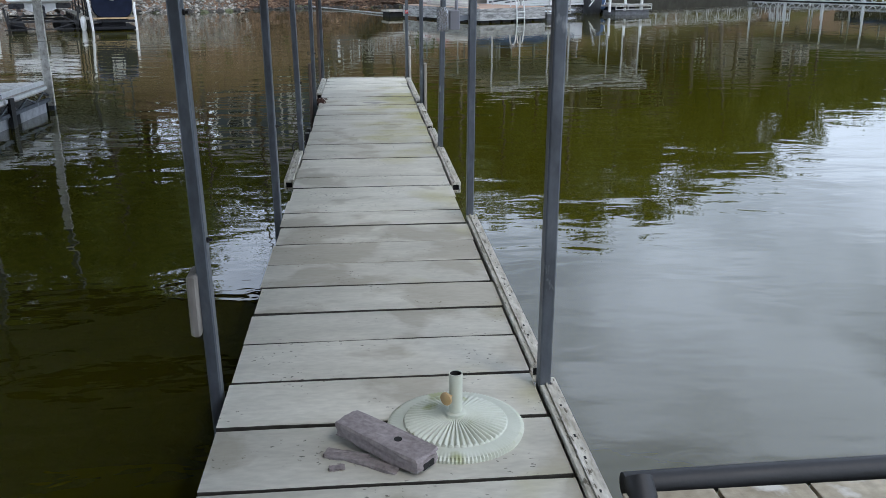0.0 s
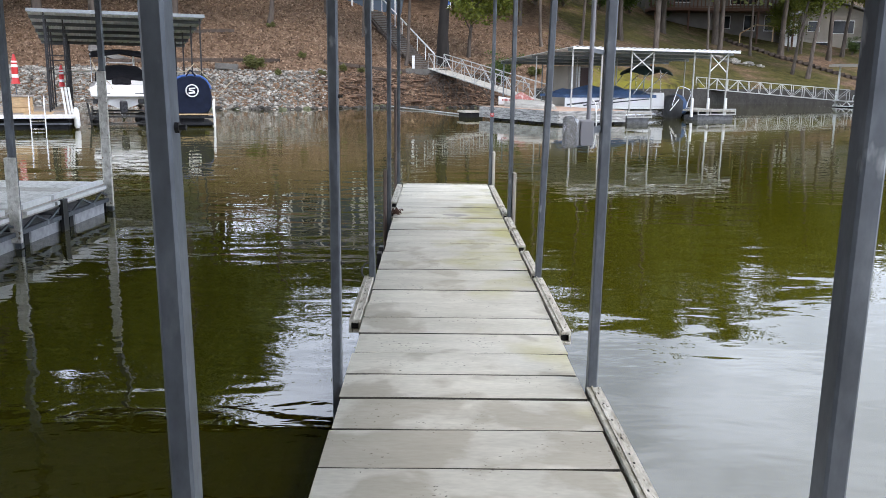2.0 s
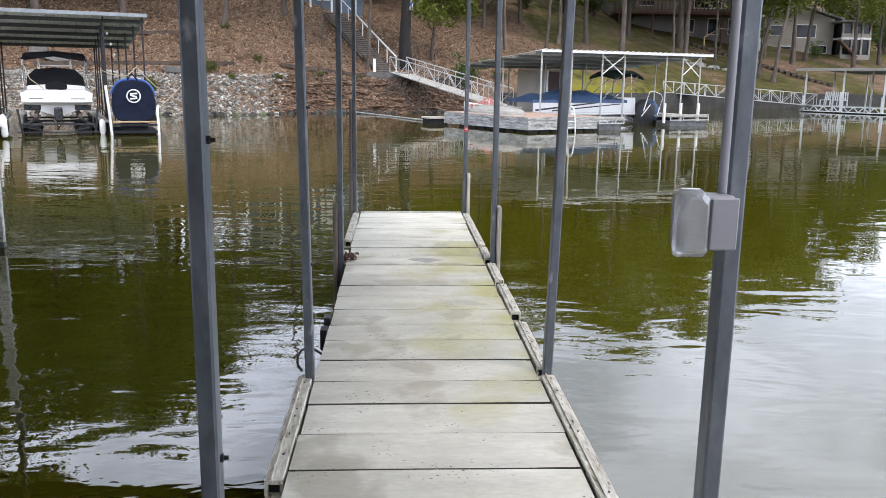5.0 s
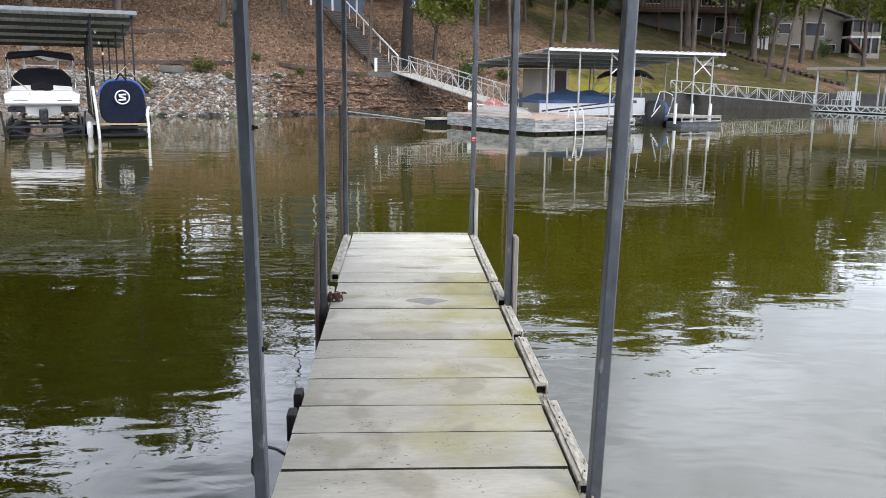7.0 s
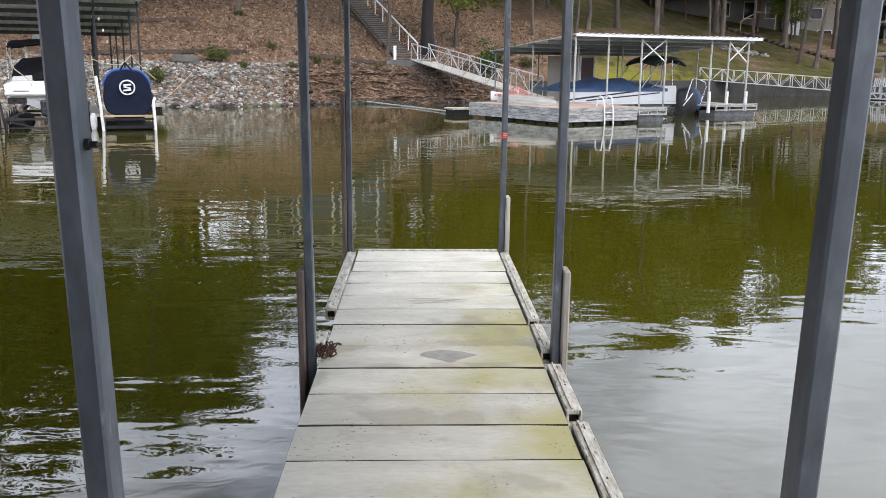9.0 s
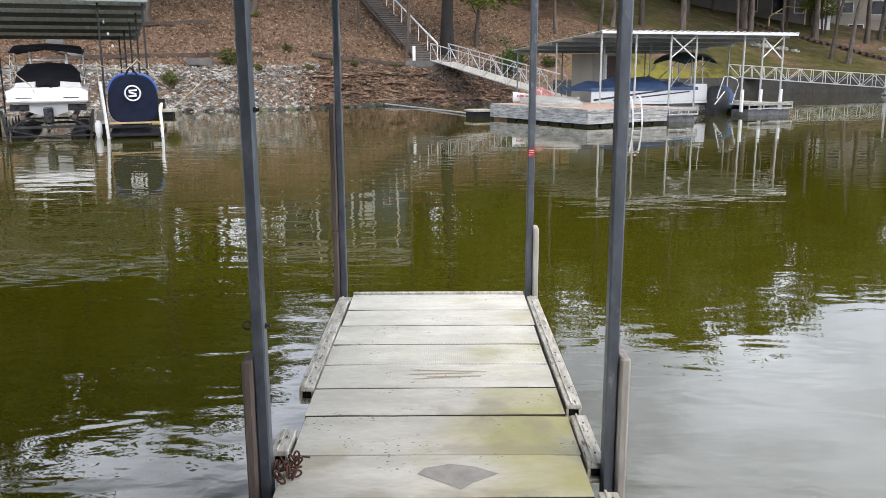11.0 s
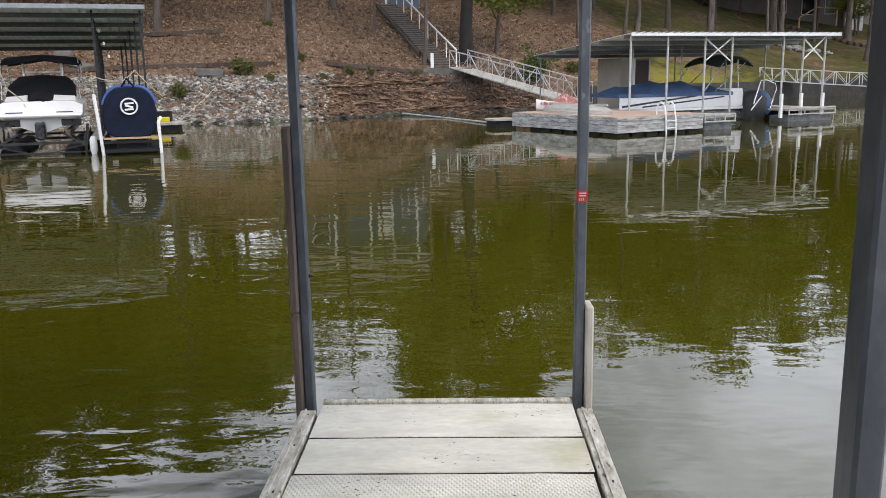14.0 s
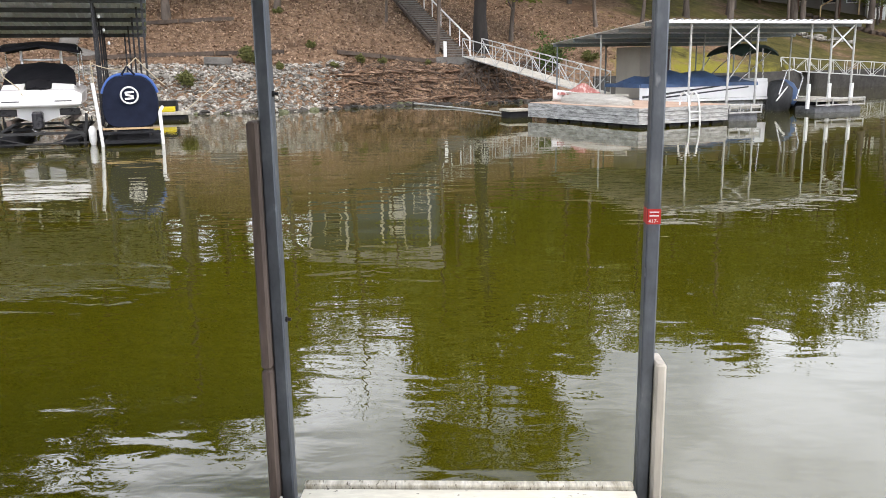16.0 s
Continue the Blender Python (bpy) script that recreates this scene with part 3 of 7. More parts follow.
class Geo:
    """Collects plain solids for one mesh."""

    def __init__(self):
        self.v, self.f = [], []

    def add(self, verts, faces, m=None):
        k = len(self.v)
        self.v += [tuple(m @ Vector(p)) if m else tuple(p) for p in verts]
        self.f += [tuple(i + k for i in f) for f in faces]
        return self

    def box(self, x0, x1, y0, y1, z0, z1, m=None, c=0.0):
        """A box, with its upright and top edges chamfered by c."""
        if not c:
            v = [(x, y, z) for z in (z0, z1) for x, y in ((x0, y0), (x1, y0), (x1, y1), (x0, y1))]
            return self.add(v, [(0, 3, 2, 1), (4, 5, 6, 7), (0, 1, 5, 4), (1, 2, 6, 5), (2, 3, 7, 6), (3, 0, 4, 7)], m)

        def ring(d, z):
            e = d + c
            return [(x0 + e, y0 + d, z), (x1 - e, y0 + d, z), (x1 - d, y0 + e, z), (x1 - d, y1 - e, z), (x1 - e, y1 - d, z), (x0 + e, y1 - d, z),
                    (x0 + d, y1 - e, z), (x0 + d, y0 + e, z)]
        v = ring(c * 0.7, z0) + ring(0, z0 + c) + ring(0, z1 - c) + ring(c * 0.7, z1)
        f = [tuple(reversed(range(8))), tuple(range(24, 32))]
        for r in range(3):
            f += [(r * 8 + i, r * 8 + (i + 1) % 8, r * 8 + 8 + (i + 1) % 8, r * 8 + 8 + i) for i in range(8)]
        return self.add(v, f, m)

    def tube(self, pts, radii, seg=8, caps=True, m=None, flat=1.0):
        pts = [Vector(p) for p in pts]
        if not isinstance(radii, (list, tuple)):
            radii = [radii] * len(pts)
        v, f = [], []
        up = None
        for i, p in enumerate(pts):
            d = (pts[min(i + 1, len(pts) - 1)] - pts[max(i - 1, 0)]).normalized()
            if up is None:
                up = Vector((0, 0, 1)) if abs(d.z) < 0.9 else Vector((0, 1, 0))
            a = d.cross(up).normalized()
            up = a.cross(d).normalized()
            for j in range(seg):
                t = 2 * math.pi * j / seg
                v.append(p + (a * math.cos(t) + up * math.sin(t) * flat) * radii[i])
        for i in range(len(pts) - 1):
            for j in range(seg):
                f.append((i * seg + j, i * seg + (j + 1) % seg, (i + 1) * seg + (j + 1) % seg, (i + 1) * seg + j))
        if caps:
            f += [tuple(reversed(range(seg))), tuple(range((len(pts) - 1) * seg, len(pts) * seg))]
        return self.add(v, f, m)

    def bar(self, a, b, w, h=None, m=None):
        """A square bar from a to b."""
        a, b, h = Vector(a), Vector(b), h or w
        d = (b - a).normalized()
        up = Vector((0, 0, 1)) if abs(d.z) < 0.95 else Vector((0, 1, 0))
        s = d.cross(up).normalized()
        u = s.cross(d)
        v = [p + s * (w / 2) * i + u * (h / 2) * j for p in (a, b) for i, j in ((-1, -1), (1, -1), (1, 1), (-1, 1))]
        return self.add(v, [(3, 2, 1, 0), (4, 5, 6, 7), (0, 1, 5, 4), (1, 2, 6, 5), (2, 3, 7, 6), (3, 0, 4, 7)], m)

    def lathe(self, profile, seg=32, m=None):
        v = [(r * math.cos(2 * math.pi * j / seg), r * math.sin(2 * math.pi * j / seg), z) for r, z in profile for j in range(seg)]
        f = [(i * seg + j, i * seg + (j + 1) % seg, (i + 1) * seg + (j + 1) % seg, (i + 1) * seg + j) for i in range(len(profile) - 1) for j in range(seg)]
        f += [tuple(reversed(range(seg))), tuple(range((len(profile) - 1) * seg, len(profile) * seg))]
        return self.add(v, f, m)

    def loft(self, rings, closed=True, caps=True, m=None):
        n = len(rings[0])
        v = [p for r in rings for p in r]
        f = [(i * n + j, i * n + (j + 1) % n, (i + 1) * n + (j + 1) % n, (i + 1) * n + j) for i in range(len(rings) - 1) for j in range(n if closed else n - 1)]
        if caps and closed:
            f += [tuple(reversed(range(n))), tuple(range((len(rings) - 1) * n, len(rings) * n))]
        return self.add(v, f, m)

    def mesh(self, name, mat, smooth=False, side=None):
        me = bpy.data.meshes.new(name)
        me.from_pydata([tuple(p) for p in self.v], [], self.f)
        me.materials.append(mat)
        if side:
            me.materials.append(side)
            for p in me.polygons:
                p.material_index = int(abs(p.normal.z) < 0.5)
        if smooth:
            me.polygons.foreach_set("use_smooth", [True] * len(me.polygons))
            me.set_sharp_from_angle(angle=radians(smooth if smooth > 1 else 40))
        me.update()
        return me


def part(name, geo, mat, parent, label="", smooth=False):
    ob = new(name, geo.mesh(name, mat, smooth) if isinstance(geo, Geo) else geo)
    ob.parent = parent
    return tagged(ob, label)


def thing(name, label, category, m=I4, group="", kind=""):
    ob = new(name)
    ob.matrix_world = m
    return tagged(ob, label, category, group, kind)


def solid(name, geo, mat, label, category="", group="", kind="", smooth=False, m=I4):
    ob = new(name, geo.mesh(name, mat, smooth))
    ob.matrix_world = m
    return tagged(ob, label, category, group, kind)


def smoothstep(a, b, x):
    t = min(1, max(0, (x - a) / (b - a)))
    return t * t * (3 - 2 * t)


# ---------- terrain and lake ----------
def shore(x):
    return float(np.interp(x, [-200, -30, -12.2, -8.7, -6.1, -2.9, 1.1, 8, 16, 27, 45, 220], [41, 43, 45, 45.4, 48.3, 50.5, 51.6, 56, 62, 70, 77, 112]))


def terrain(x, y):
    s = y - shore(x)
    if y < -10:
        s = max(s, -26 - y)
    s = max(s, abs(x) - 120 if y < 60 else s)
    if s < 0:
        return -0.48 - min(2.5, -s * 0.5)
    k = float(np.interp(x, [-5, 8, 16, 32, 47], [0.31, 0.31, 0.30, 0.26, 0.21]))
    right = smoothstep(5, 10, x)
    left_z = -0.48 + 1.90 * smoothstep(0, 3.4, s)
    right_z = -0.48 + 1.40 * smoothstep(0.05, 0.5, s)
    z = left_z * (1 - right) + right_z * right
    up = max(0, s - 3.2 * (1 - right))
    z += k * min(up, 30) + 0.10 * max(0, min(up, 70) - 30)
    return z + 0.12 * noise.noise(Vector((x * 0.35, y * 0.35, 0))) + 0.05 * noise.noise(Vector((x * 1.3, y * 1.3, 4)))


def build_ground():
    xs = np.concatenate([np.arange(-400, -60, 17.0), np.arange(-60, -32, 2.0), np.arange(-32, 40, 0.6), np.arange(40, 70, 2.0), np.arange(70, 420, 17.0)])
    ys = np.concatenate([np.arange(-320, -20, 15.0), np.arange(-20, 40, 4.0), np.arange(40, 75, 0.6), np.arange(75, 115, 2.0), np.arange(115, 520, 20.0)])
    g = Geo()
    g.v = [(x, y, terrain(x, y)) for y in ys for x in xs]
    w = len(xs)
    g.f = [(j * w + i, j * w + i + 1, (j + 1) * w + i + 1, (j + 1) * w + i) for j in range(len(ys) - 1) for i in range(w - 1)]
    solid("ground", g, GROUND, "leaf-littered wooded slope and thin lawn around the cove", "hillside", kind="structure", smooth=80)


build_ground()
solid("water", Geo().add([(-400, -320, WATER_Z), (420, -320, WATER_Z), (420, 120, WATER_Z), (-400, 120, WATER_Z)], [(0, 1, 2, 3)]), WATER,
      "murky olive-green lake water with soft ripples", "water", kind="structure")

# ---------- the walkway underfoot ----------
PITCH = 0.3535
JOINTS = [10.98, 10.59, 10.255, 9.895, 9.56, 9.205, 8.87, 8.465, 8.105, 7.74, 7.38, 7.035, 6.69, 6.31, 5.975, 5.61, 5.265, 4.955, 4.59, 4.235,
          3.90, 3.535, 3.185, 2.855, 2.495, 2.115, 1.755, 1.40, 1.06, 0.69, 0.32, -0.065] + [-0.065 - PITCH * i for i in range(1, 17)]
DOCK_NEAR, DOCK_FAR = JOINTS[-1], JOINTS[0]
POST_Y = (11.08, 8.29, 5.39, 3.05, 0.66, -1.65)

dock = thing("dock_walkway", "narrow weathered grey plank dock walkway on steel posts", "dock", kind="structure")
for sx in (-0.5, 0.0, 0.5):
    part("stringer", Geo().box(sx - 0.05, sx + 0.05, DOCK_NEAR, DOCK_FAR - 0.03, -0.26, -0.058), STRINGER, dock)
part("end_trim", Geo().box(-0.60, 0.60, DOCK_FAR + 0.002, DOCK_FAR + 0.04, -0.14, 0.012, c=0.004), RAIL, dock, "scuffed white edge trim")
for i in range(7):
    y = DOCK_NEAR + 0.8 + i * 2.3
    part("float", Geo().box(-0.52, 0.52, y, y + 1.7, -0.75, -0.262, c=0.04), DARKFLOAT, dock)


def rail(x0, x1, y0, y1, parent):
    """A hollow, weathered edge rail with an open end and a row of screw holes, their shade drawn as dark fill."""
    g = Geo()
    g.box(x0, x1, y0, y1, -0.012, 0.012, c=0.004)
    g.box(x0, x1, y0, y1, -0.075, -0.058, c=0.004)
    g.box(x1 - 0.012, x1, y0, y1, -0.0575, -0.0125)
    g.box(x0, x0 + 0.012, y0, y1, -0.0575, -0.0125)
    g.box(x0 + 0.022, x0 + 0.030, y0, y1, 0.0125, 0.020)
    ob = part("edge_rail", g, RAIL, parent, "chipped off-white hollow edge rail")
    h = Geo()
    rng = random.Random(int(y0 * 100) + 7)
    n = max(2, int((y1 - y0) / 0.16))
    for i in range(n):
        y = y0 + (i + 0.5 + rng.uniform(-0.28, 0.28)) * (y1 - y0) / n
        if rng.random() < 0.75:
            h.box(x0 + 0.041, x0 + 0.048, y - 0.008 * rng.uniform(0.5, 1.4), y + 0.008, 0.0122, 0.0135)
    # Solid dark block inside the rail imitates the shade of its hollow
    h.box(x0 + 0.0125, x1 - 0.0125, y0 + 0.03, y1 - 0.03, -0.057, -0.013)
    part("slot", h, SHADE_FILL, ob)


for y0, y1 in ((-1.58, 0.60), (0.73, 3.0), (3.93, 5.32), (5.46, 6.33), (6.58, 7.38), (7.51, 8.13), (8.36, 8.84), (8.96, 10.88)):
    rail(0.612, 0.685, y0, y1, dock)
for y0, y1 in ((4.13, 5.32), (8.48, 8.69), (9.19, 10.88)):
    rail(-0.685, -0.612, y0, y1, dock)


def steel_post(x, y, lean, top, guards, parent, bolts=True, ring=False):
    """A galvanised box-section post with rounded corners; y is its near face; it leans by lean metres a metre along x."""
    s = 1 if x > 0 else -1
    w, d = 0.046, 0.064
    shear = Matrix(((1, 0, lean, 0), (0, 1, 0, 0), (0, 0, 1, 0), (0, 0, 0, 1)))
    post = part("post", Geo().box(x - w / 2, x + w / 2, y, y + d, -0.42, top, m=shear, c=0.006), STEEL, parent, "mottled blue-grey galvanised steel post")
    if bolts:
        for z in (0.62, 1.42):
            b = Geo().tube([(x - s * (w / 2 - 0.002), y + d / 2, z), (x - s * (w / 2 + 0.008), y + d / 2, z)], 0.011, 6, m=shear)
            b.tube([(x - s * (w / 2 + 0.008), y + d / 2, z), (x - s * (w / 2 + 0.020), y + d / 2, z)], 0.006, 6, m=shear)
            part("bolt", b, DARKSTEEL, post)
    if ring:
        pts = [(x - w / 2 - 0.022 + 0.016 * math.cos(t), y + d / 2, 0.62 + 0.016 * math.sin(t)) for t in np.linspace(0.2, 2 * math.pi - 0.7, 14)]
        part("ring_bolt", Geo().tube(pts, 0.0045, 6, m=shear), DARKSTEEL, post)
    for z0, z1, mat, label in guards:
        a, b = sorted((x + s * (w / 2 + 0.002), x + s * (w / 2 + 0.040)))
        part("guard_board", Geo().box(a, b, y - 0.030, y + 0.100, z0, z1, c=0.008), mat, post, label)
    return post


BROWN_GUARD, GREY_GUARD = "brown weathered wooden guard board", "grey-brown wooden guard board"
# name: x, near face, lean, guards
POST_PLAN = {("end", -1): (-0.672, 11.029, -0.002, [(-0.35, 0.445, BROWNWOOD, BROWN_GUARD), (0.45, 1.33, BROWNWOOD, BROWN_GUARD)]),
             ("end", 1): (0.640, 11.023, 0.004, [(-0.35, 0.47, PALEWOOD, "pale weathered wooden guard board")]),
             ("fourth", -1): (-0.655, 8.240, -0.002, [(-0.40, 0.50, BROWNWOOD, BROWN_GUARD)]),
             ("fourth", 1): (0.686, 8.310, 0.0, [(-0.35, 0.48, GREYWOOD, GREY_GUARD)]),
             ("third", -1): (-0.623, 5.276, -0.014, []),
             ("third", 1): (0.653, 5.331, 0.021, []),
             ("second", -1): (-0.630, 3.008, -0.003, []),
             ("second", 1): (0.641, 2.989, 0.004, []),
             ("first", -1): (-0.642, 0.580, -0.014, [(0.26, 0.50, GREYWOOD, "short grey wooden guard board")]),
             ("first", 1): (0.632, 0.535, 0.003, []),
             ("near", -1): (-0.665, -1.68, 0.0, []),
             ("near", 1): (0.665, -1.68, 0.0, [])}
POSTS = {}
for key, (px, py, lean, guards) in POST_PLAN.items():
    POSTS[key] = steel_post(px, py, lean, 2.74, guards, dock, bolts=key[1] < 0, ring=key == ("fourth", -1))

# red sticker with white print round the end post
stick = Geo()
stick.box(0.622, 0.6665, 11.0208, 11.0222, 0.965, 1.018)
stick.box(0.6195, 0.6208, 11.0225, 11.083, 0.965, 1.018)
sticker = part("sticker", stick, RED, POSTS["end", 1], "red vinyl sticker with white print")


def lettering(name, body, size, m, mat, parent):
    cu = bpy.data.curves.new(name, "FONT")
    cu.body, cu.size, cu.extrude = body, size, 0.0004
    ob = bpy.data.objects.new(name, cu)
    scene.collection.objects.link(ob)
    bpy.context.view_layer.update()
    me = bpy.data.meshes.new_from_object(ob.evaluated_get(bpy.context.evaluated_depsgraph_get()))
    bpy.data.objects.remove(ob)
    me.materials.clear()
    me.materials.append(mat)
    out = new(name, me)
    out.matrix_world = m
    out.parent = parent
    return out


lettering("print", "417-", 0.018, pose(0.6245, 11.0203, 0.970, 90, 0, 0), WHITE, sticker)
part("print", Geo().box(0.628, 0.660, 11.0195, 11.0207, 1.004, 1.009), WHITE, sticker)
part("print", Geo().box(0.628, 0.660, 11.0195, 11.0207, 0.992, 0.997), WHITE, sticker)

# roof over the slip and walkway
roof = thing("dock_roof", "low grey corrugated metal roof on steel posts over the slip", "roof", kind="structure")


def corrugated(x0, x1, y0, y1, z0, z1, mat, parent, name, pitch=0.25, depth=0.03, along="y", label="", thick=0.012):
    """A ribbed sheet; ribs run along y or x; z goes from z0 at y0 to z1 at y1."""
    prof = []
    a, b = (x0, x1) if along == "y" else (y0, y1)
    n = int((b - a) / pitch)
    for i in range(n):
        t = a + i * (b - a) / n
        st = (b - a) / n
        prof += [(t, 0), (t + 0.55 * st, 0), (t + 0.65 * st, depth), (t + 0.9 * st, depth)]
    prof.append((b, 0))
    rows = []
    for q, side in (((y0, z0), 0), ((y1, z1), 0)) if along == "y" else (((x0, 0), 0), ((x1, 0), 0)):
        if along == "y":
            rows.append([(p, q[0], q[1] + h) for p, h in prof])
        else:
            rows.append([(q[0], p, z0 + (z1 - z0) * (p - y0) / (y1 - y0) + h) for p, h in prof])
    k = len(prof)
    v = rows[0] + rows[1] + [(x, y, z - thick) for r in rows for x, y, z in r]
    f = []
    for i in range(k - 1):
        f += [(i, i + 1, k + i + 1, k + i), (2 * k + i + 1, 2 * k + i, 3 * k + i, 3 * k + i + 1), (i + 1, i, 2 * k + i, 2 * k + i + 1), (k + i, k + i + 1, 3 * k + i + 1, 3 * k + i)]
    f += [(0, k, 3 * k, 2 * k), (2 * k - 1, k - 1, 3 * k - 1, 4 * k - 1)]
    return part(name, Geo().add(v, f), mat, parent, label)


# Stretch back to y=-20 is unseen, added to darken slip water and posts
corrugated(-7.6, 0.9, -20.0, 11.25, 2.95, 2.95, GREYMETAL, roof, "roof_sheet")
for y in POST_Y + (-4.3, -6.8, -9.4, -12.0, -15.0, -18.0):
    part("beam", Geo().box(-7.55, 0.85, y - 0.04, y + 0.04, 2.745, 2.93), DARKSTEEL, roof)

# ---------- on the walkway: umbrella base, block, chips, chain, hook ----------
base = thing("umbrella_base", "ivory ribbed umbrella base with algae stains on the planks", "umbrella base", pose(0.25, 0.265, 0.0, 0, 0, 20))
g = Geo()
NR = 448
prof = [(0.0, 0.058), (0.032, 0.058), (0.036, 0.054), (0.05, 0.0525), (0.08, 0.049), (0.12, 0.043), (0.15, 0.0385), (0.174, 0.0345), (0.182, 0.032), (0.186, 0.028), (0.200, 0.0265), (0.222, 0.0235), (0.234, 0.020), (0.243, 0.011), (0.243, 0.0), (0.0, 0.0)]
rings = []
for r, z in prof:
    ring = []
    for j in range(NR):
        t = 2 * math.pi * j / NR
        rr, zz = r, z
        if 0.045 < r < 0.184:
            fade = 0.45 + 0.65 * max(0.0, min(1.0, 0.6 - 1.1 * math.cos(t - math.radians(30))))
            zz += 0.0085 * min(1, r / 0.13) * fade * abs(math.sin(26 * t)) - 0.003 * fade
        if r > 0.23 and z > 0:
            rr += 0.003 * math.cos(112 * t)
            zz += 0.0012 * math.cos(112 * t)
        ring.append((rr * math.cos(t), rr * math.sin(t), zz))
    rings.append(ring)
g.loft(list(reversed(rings)), caps=False)
part("base_disc", g, IVORY, base, smooth=25)
part("collar", Geo().lathe([(0.036, 0.056), (0.036, 0.064), (0.028, 0.068), (0.026, 0.068)], 24), IVORY, base, smooth=40)
g = Geo()
seg = 24
v = [(r * math.cos(2 * math.pi * j / seg), r * math.sin(2 * math.pi * j / seg), z) for r, z in ((0.0245, 0.058), (0.0245, 0.215), (0.021, 0.215), (0.021, 0.12), (0.0, 0.12)) for j in range(seg)]
g.add(v, [(i * seg + j, i * seg + (j + 1) % seg, (i + 1) * seg + (j + 1) % seg, (i + 1) * seg + j) for i in range(4) for j in range(seg)])
part("pole_socket", g, IVORY, base, "upright ivory pole socket", smooth=40)
# Near-black ring lining the bore, painted in for the shade inside
part("rust_rim", Geo().lathe([(0.0205, 0.17), (0.0205, 0.213), (0.0195, 0.213), (0.0195, 0.17)], 20), SHADE_FILL, base, "dark inside of the socket")
g = Geo()
g.tube([(0.024, 0, 0), (0.045, 0, 0)], 0.005, 8)
g.tube([(0.045, 0, 0), (0.049, 0, 0), (0.056, 0, 0), (0.060, 0, 0)], [0.018, 0.024, 0.024, 0.018], 14)
knob = part("knob", g, TAN, base, "tan clamping knob", smooth=40)
knob.matrix_local = pose(0, 0, 0.135, 0, 0, 205)


def rough_slab(name, sx, sy, sz, seed, mat, label, category, m, hole=None, cut=0.25):
    """A worn block: a subdivided box with knocked-off corners."""
    rng = random.Random(seed)
    bm = bmesh.new()
    bmesh.ops.create_cube(bm, size=1)
    bmesh.ops.subdivide_edges(bm, edges=bm.edges[:], cuts=5, use_grid_fill=True)
    for v in bm.verts:
        c = v.co
        edge = sum(abs(abs(q) - 0.5) < 0.01 for q in c)
        if edge >= 2:
            c *= 1 - 0.02 * edge * rng.uniform(0.3, 1.6)
        v.co = Vector((c.x * sx, c.y * sy, c.z * sz)) + Vector((rng.uniform(-1, 1), rng.uniform(-1, 1), rng.uniform(-1, 1))) * 0.0030
    bmesh.ops.translate(bm, verts=bm.verts, vec=(0, 0, sz / 2))
    me = bpy.data.meshes.new(name)
    bm.to_mesh(me)
    bm.free()
    me.materials.append(mat)
    ob = tagged(new(name, me), label, category)
    ob.matrix_world = m
    return ob


blk = rough_slab("weathered_block", 0.375, 0.115, 0.055, 3, BLOCK, "grey-lilac weathered block with one round hole, lying on planks", "block", pose(-0.004, 0.118, 0.020, 0, 3, -43))
# No openings are cut; dark solids on the block stand for their shade
part("bolt_hole", Geo().lathe([(0.014, 0.0), (0.014, 0.004), (0.012, 0.0045), (0.0, 0.0046)], 16, pose(0.055, 0.0, 0.0545)), SHADE_FILL, blk, "round dark disc standing for the shaded hole")
part("notch", Geo().box(0.155, 0.190, -0.03, 0.03, 0.005, 0.03, c=0.004), SHADE_FILL, blk, "dark box standing for the shaded notch at the end")
for i, (x, y, a, sx, sy) in enumerate(((-0.135, 0.10, -20, 0.15, 0.05), (-0.06, 0.055, -34, 0.22, 0.045), (-0.165, 0.03, 10, 0.05, 0.018))):
    rough_slab("slate_chip", sx, sy, 0.012, 20 + i, BLOCK, "thin grey broken chip lying flat on the planks", "stone chip", pose(x, y, 0.001, 0, 0, a))

chain = thing("rusty_chain", "small heap of rusty chain lying on the dock edge", "chain", pose(-0.575, 8.27, 0.0))
rng = random.Random(8)
for i in range(26):
    g = Geo()
    pts = [(0.020 * math.cos(t), 0.011 * math.sin(t), 0) for t in np.linspace(0, 2 * math.pi, 11)]
    m = pose(rng.gauss(0, 0.028), rng.gauss(0, 0.06), 0.012 + 0.045 * rng.random(), rng.uniform(-70, 70), rng.uniform(-70, 70), rng.uniform(0, 360))
    g.tube(pts, 0.0045, 5, caps=False, m=m)
    part("link", g, RUST, chain, smooth=60)

hook = thing("mooring_hook", "dark bent steel mooring hook fixed at the dock edge", "hook", pose(-0.62, 5.84, -0.03))
part("hook_bar", Geo().tube([(0.02, 0, -0.02), (-0.03, 0, 0.015), (-0.07, -0.01, 0.03), (-0.105, -0.03, 0.02), (-0.125, -0.06, -0.01), (-0.12, -0.09, -0.05), (-0.095, -0.10, -0.085)], 0.0075, 8), DARKSTEEL, hook, smooth=50)
for y in (6.17, 6.44):
    part("bracket", Geo().box(-0.03, 0.012, y - 5.84, y - 5.84 + 0.10, -0.10, 0.035, c=0.004), DARKSTEEL, hook, "black steel edge bracket")

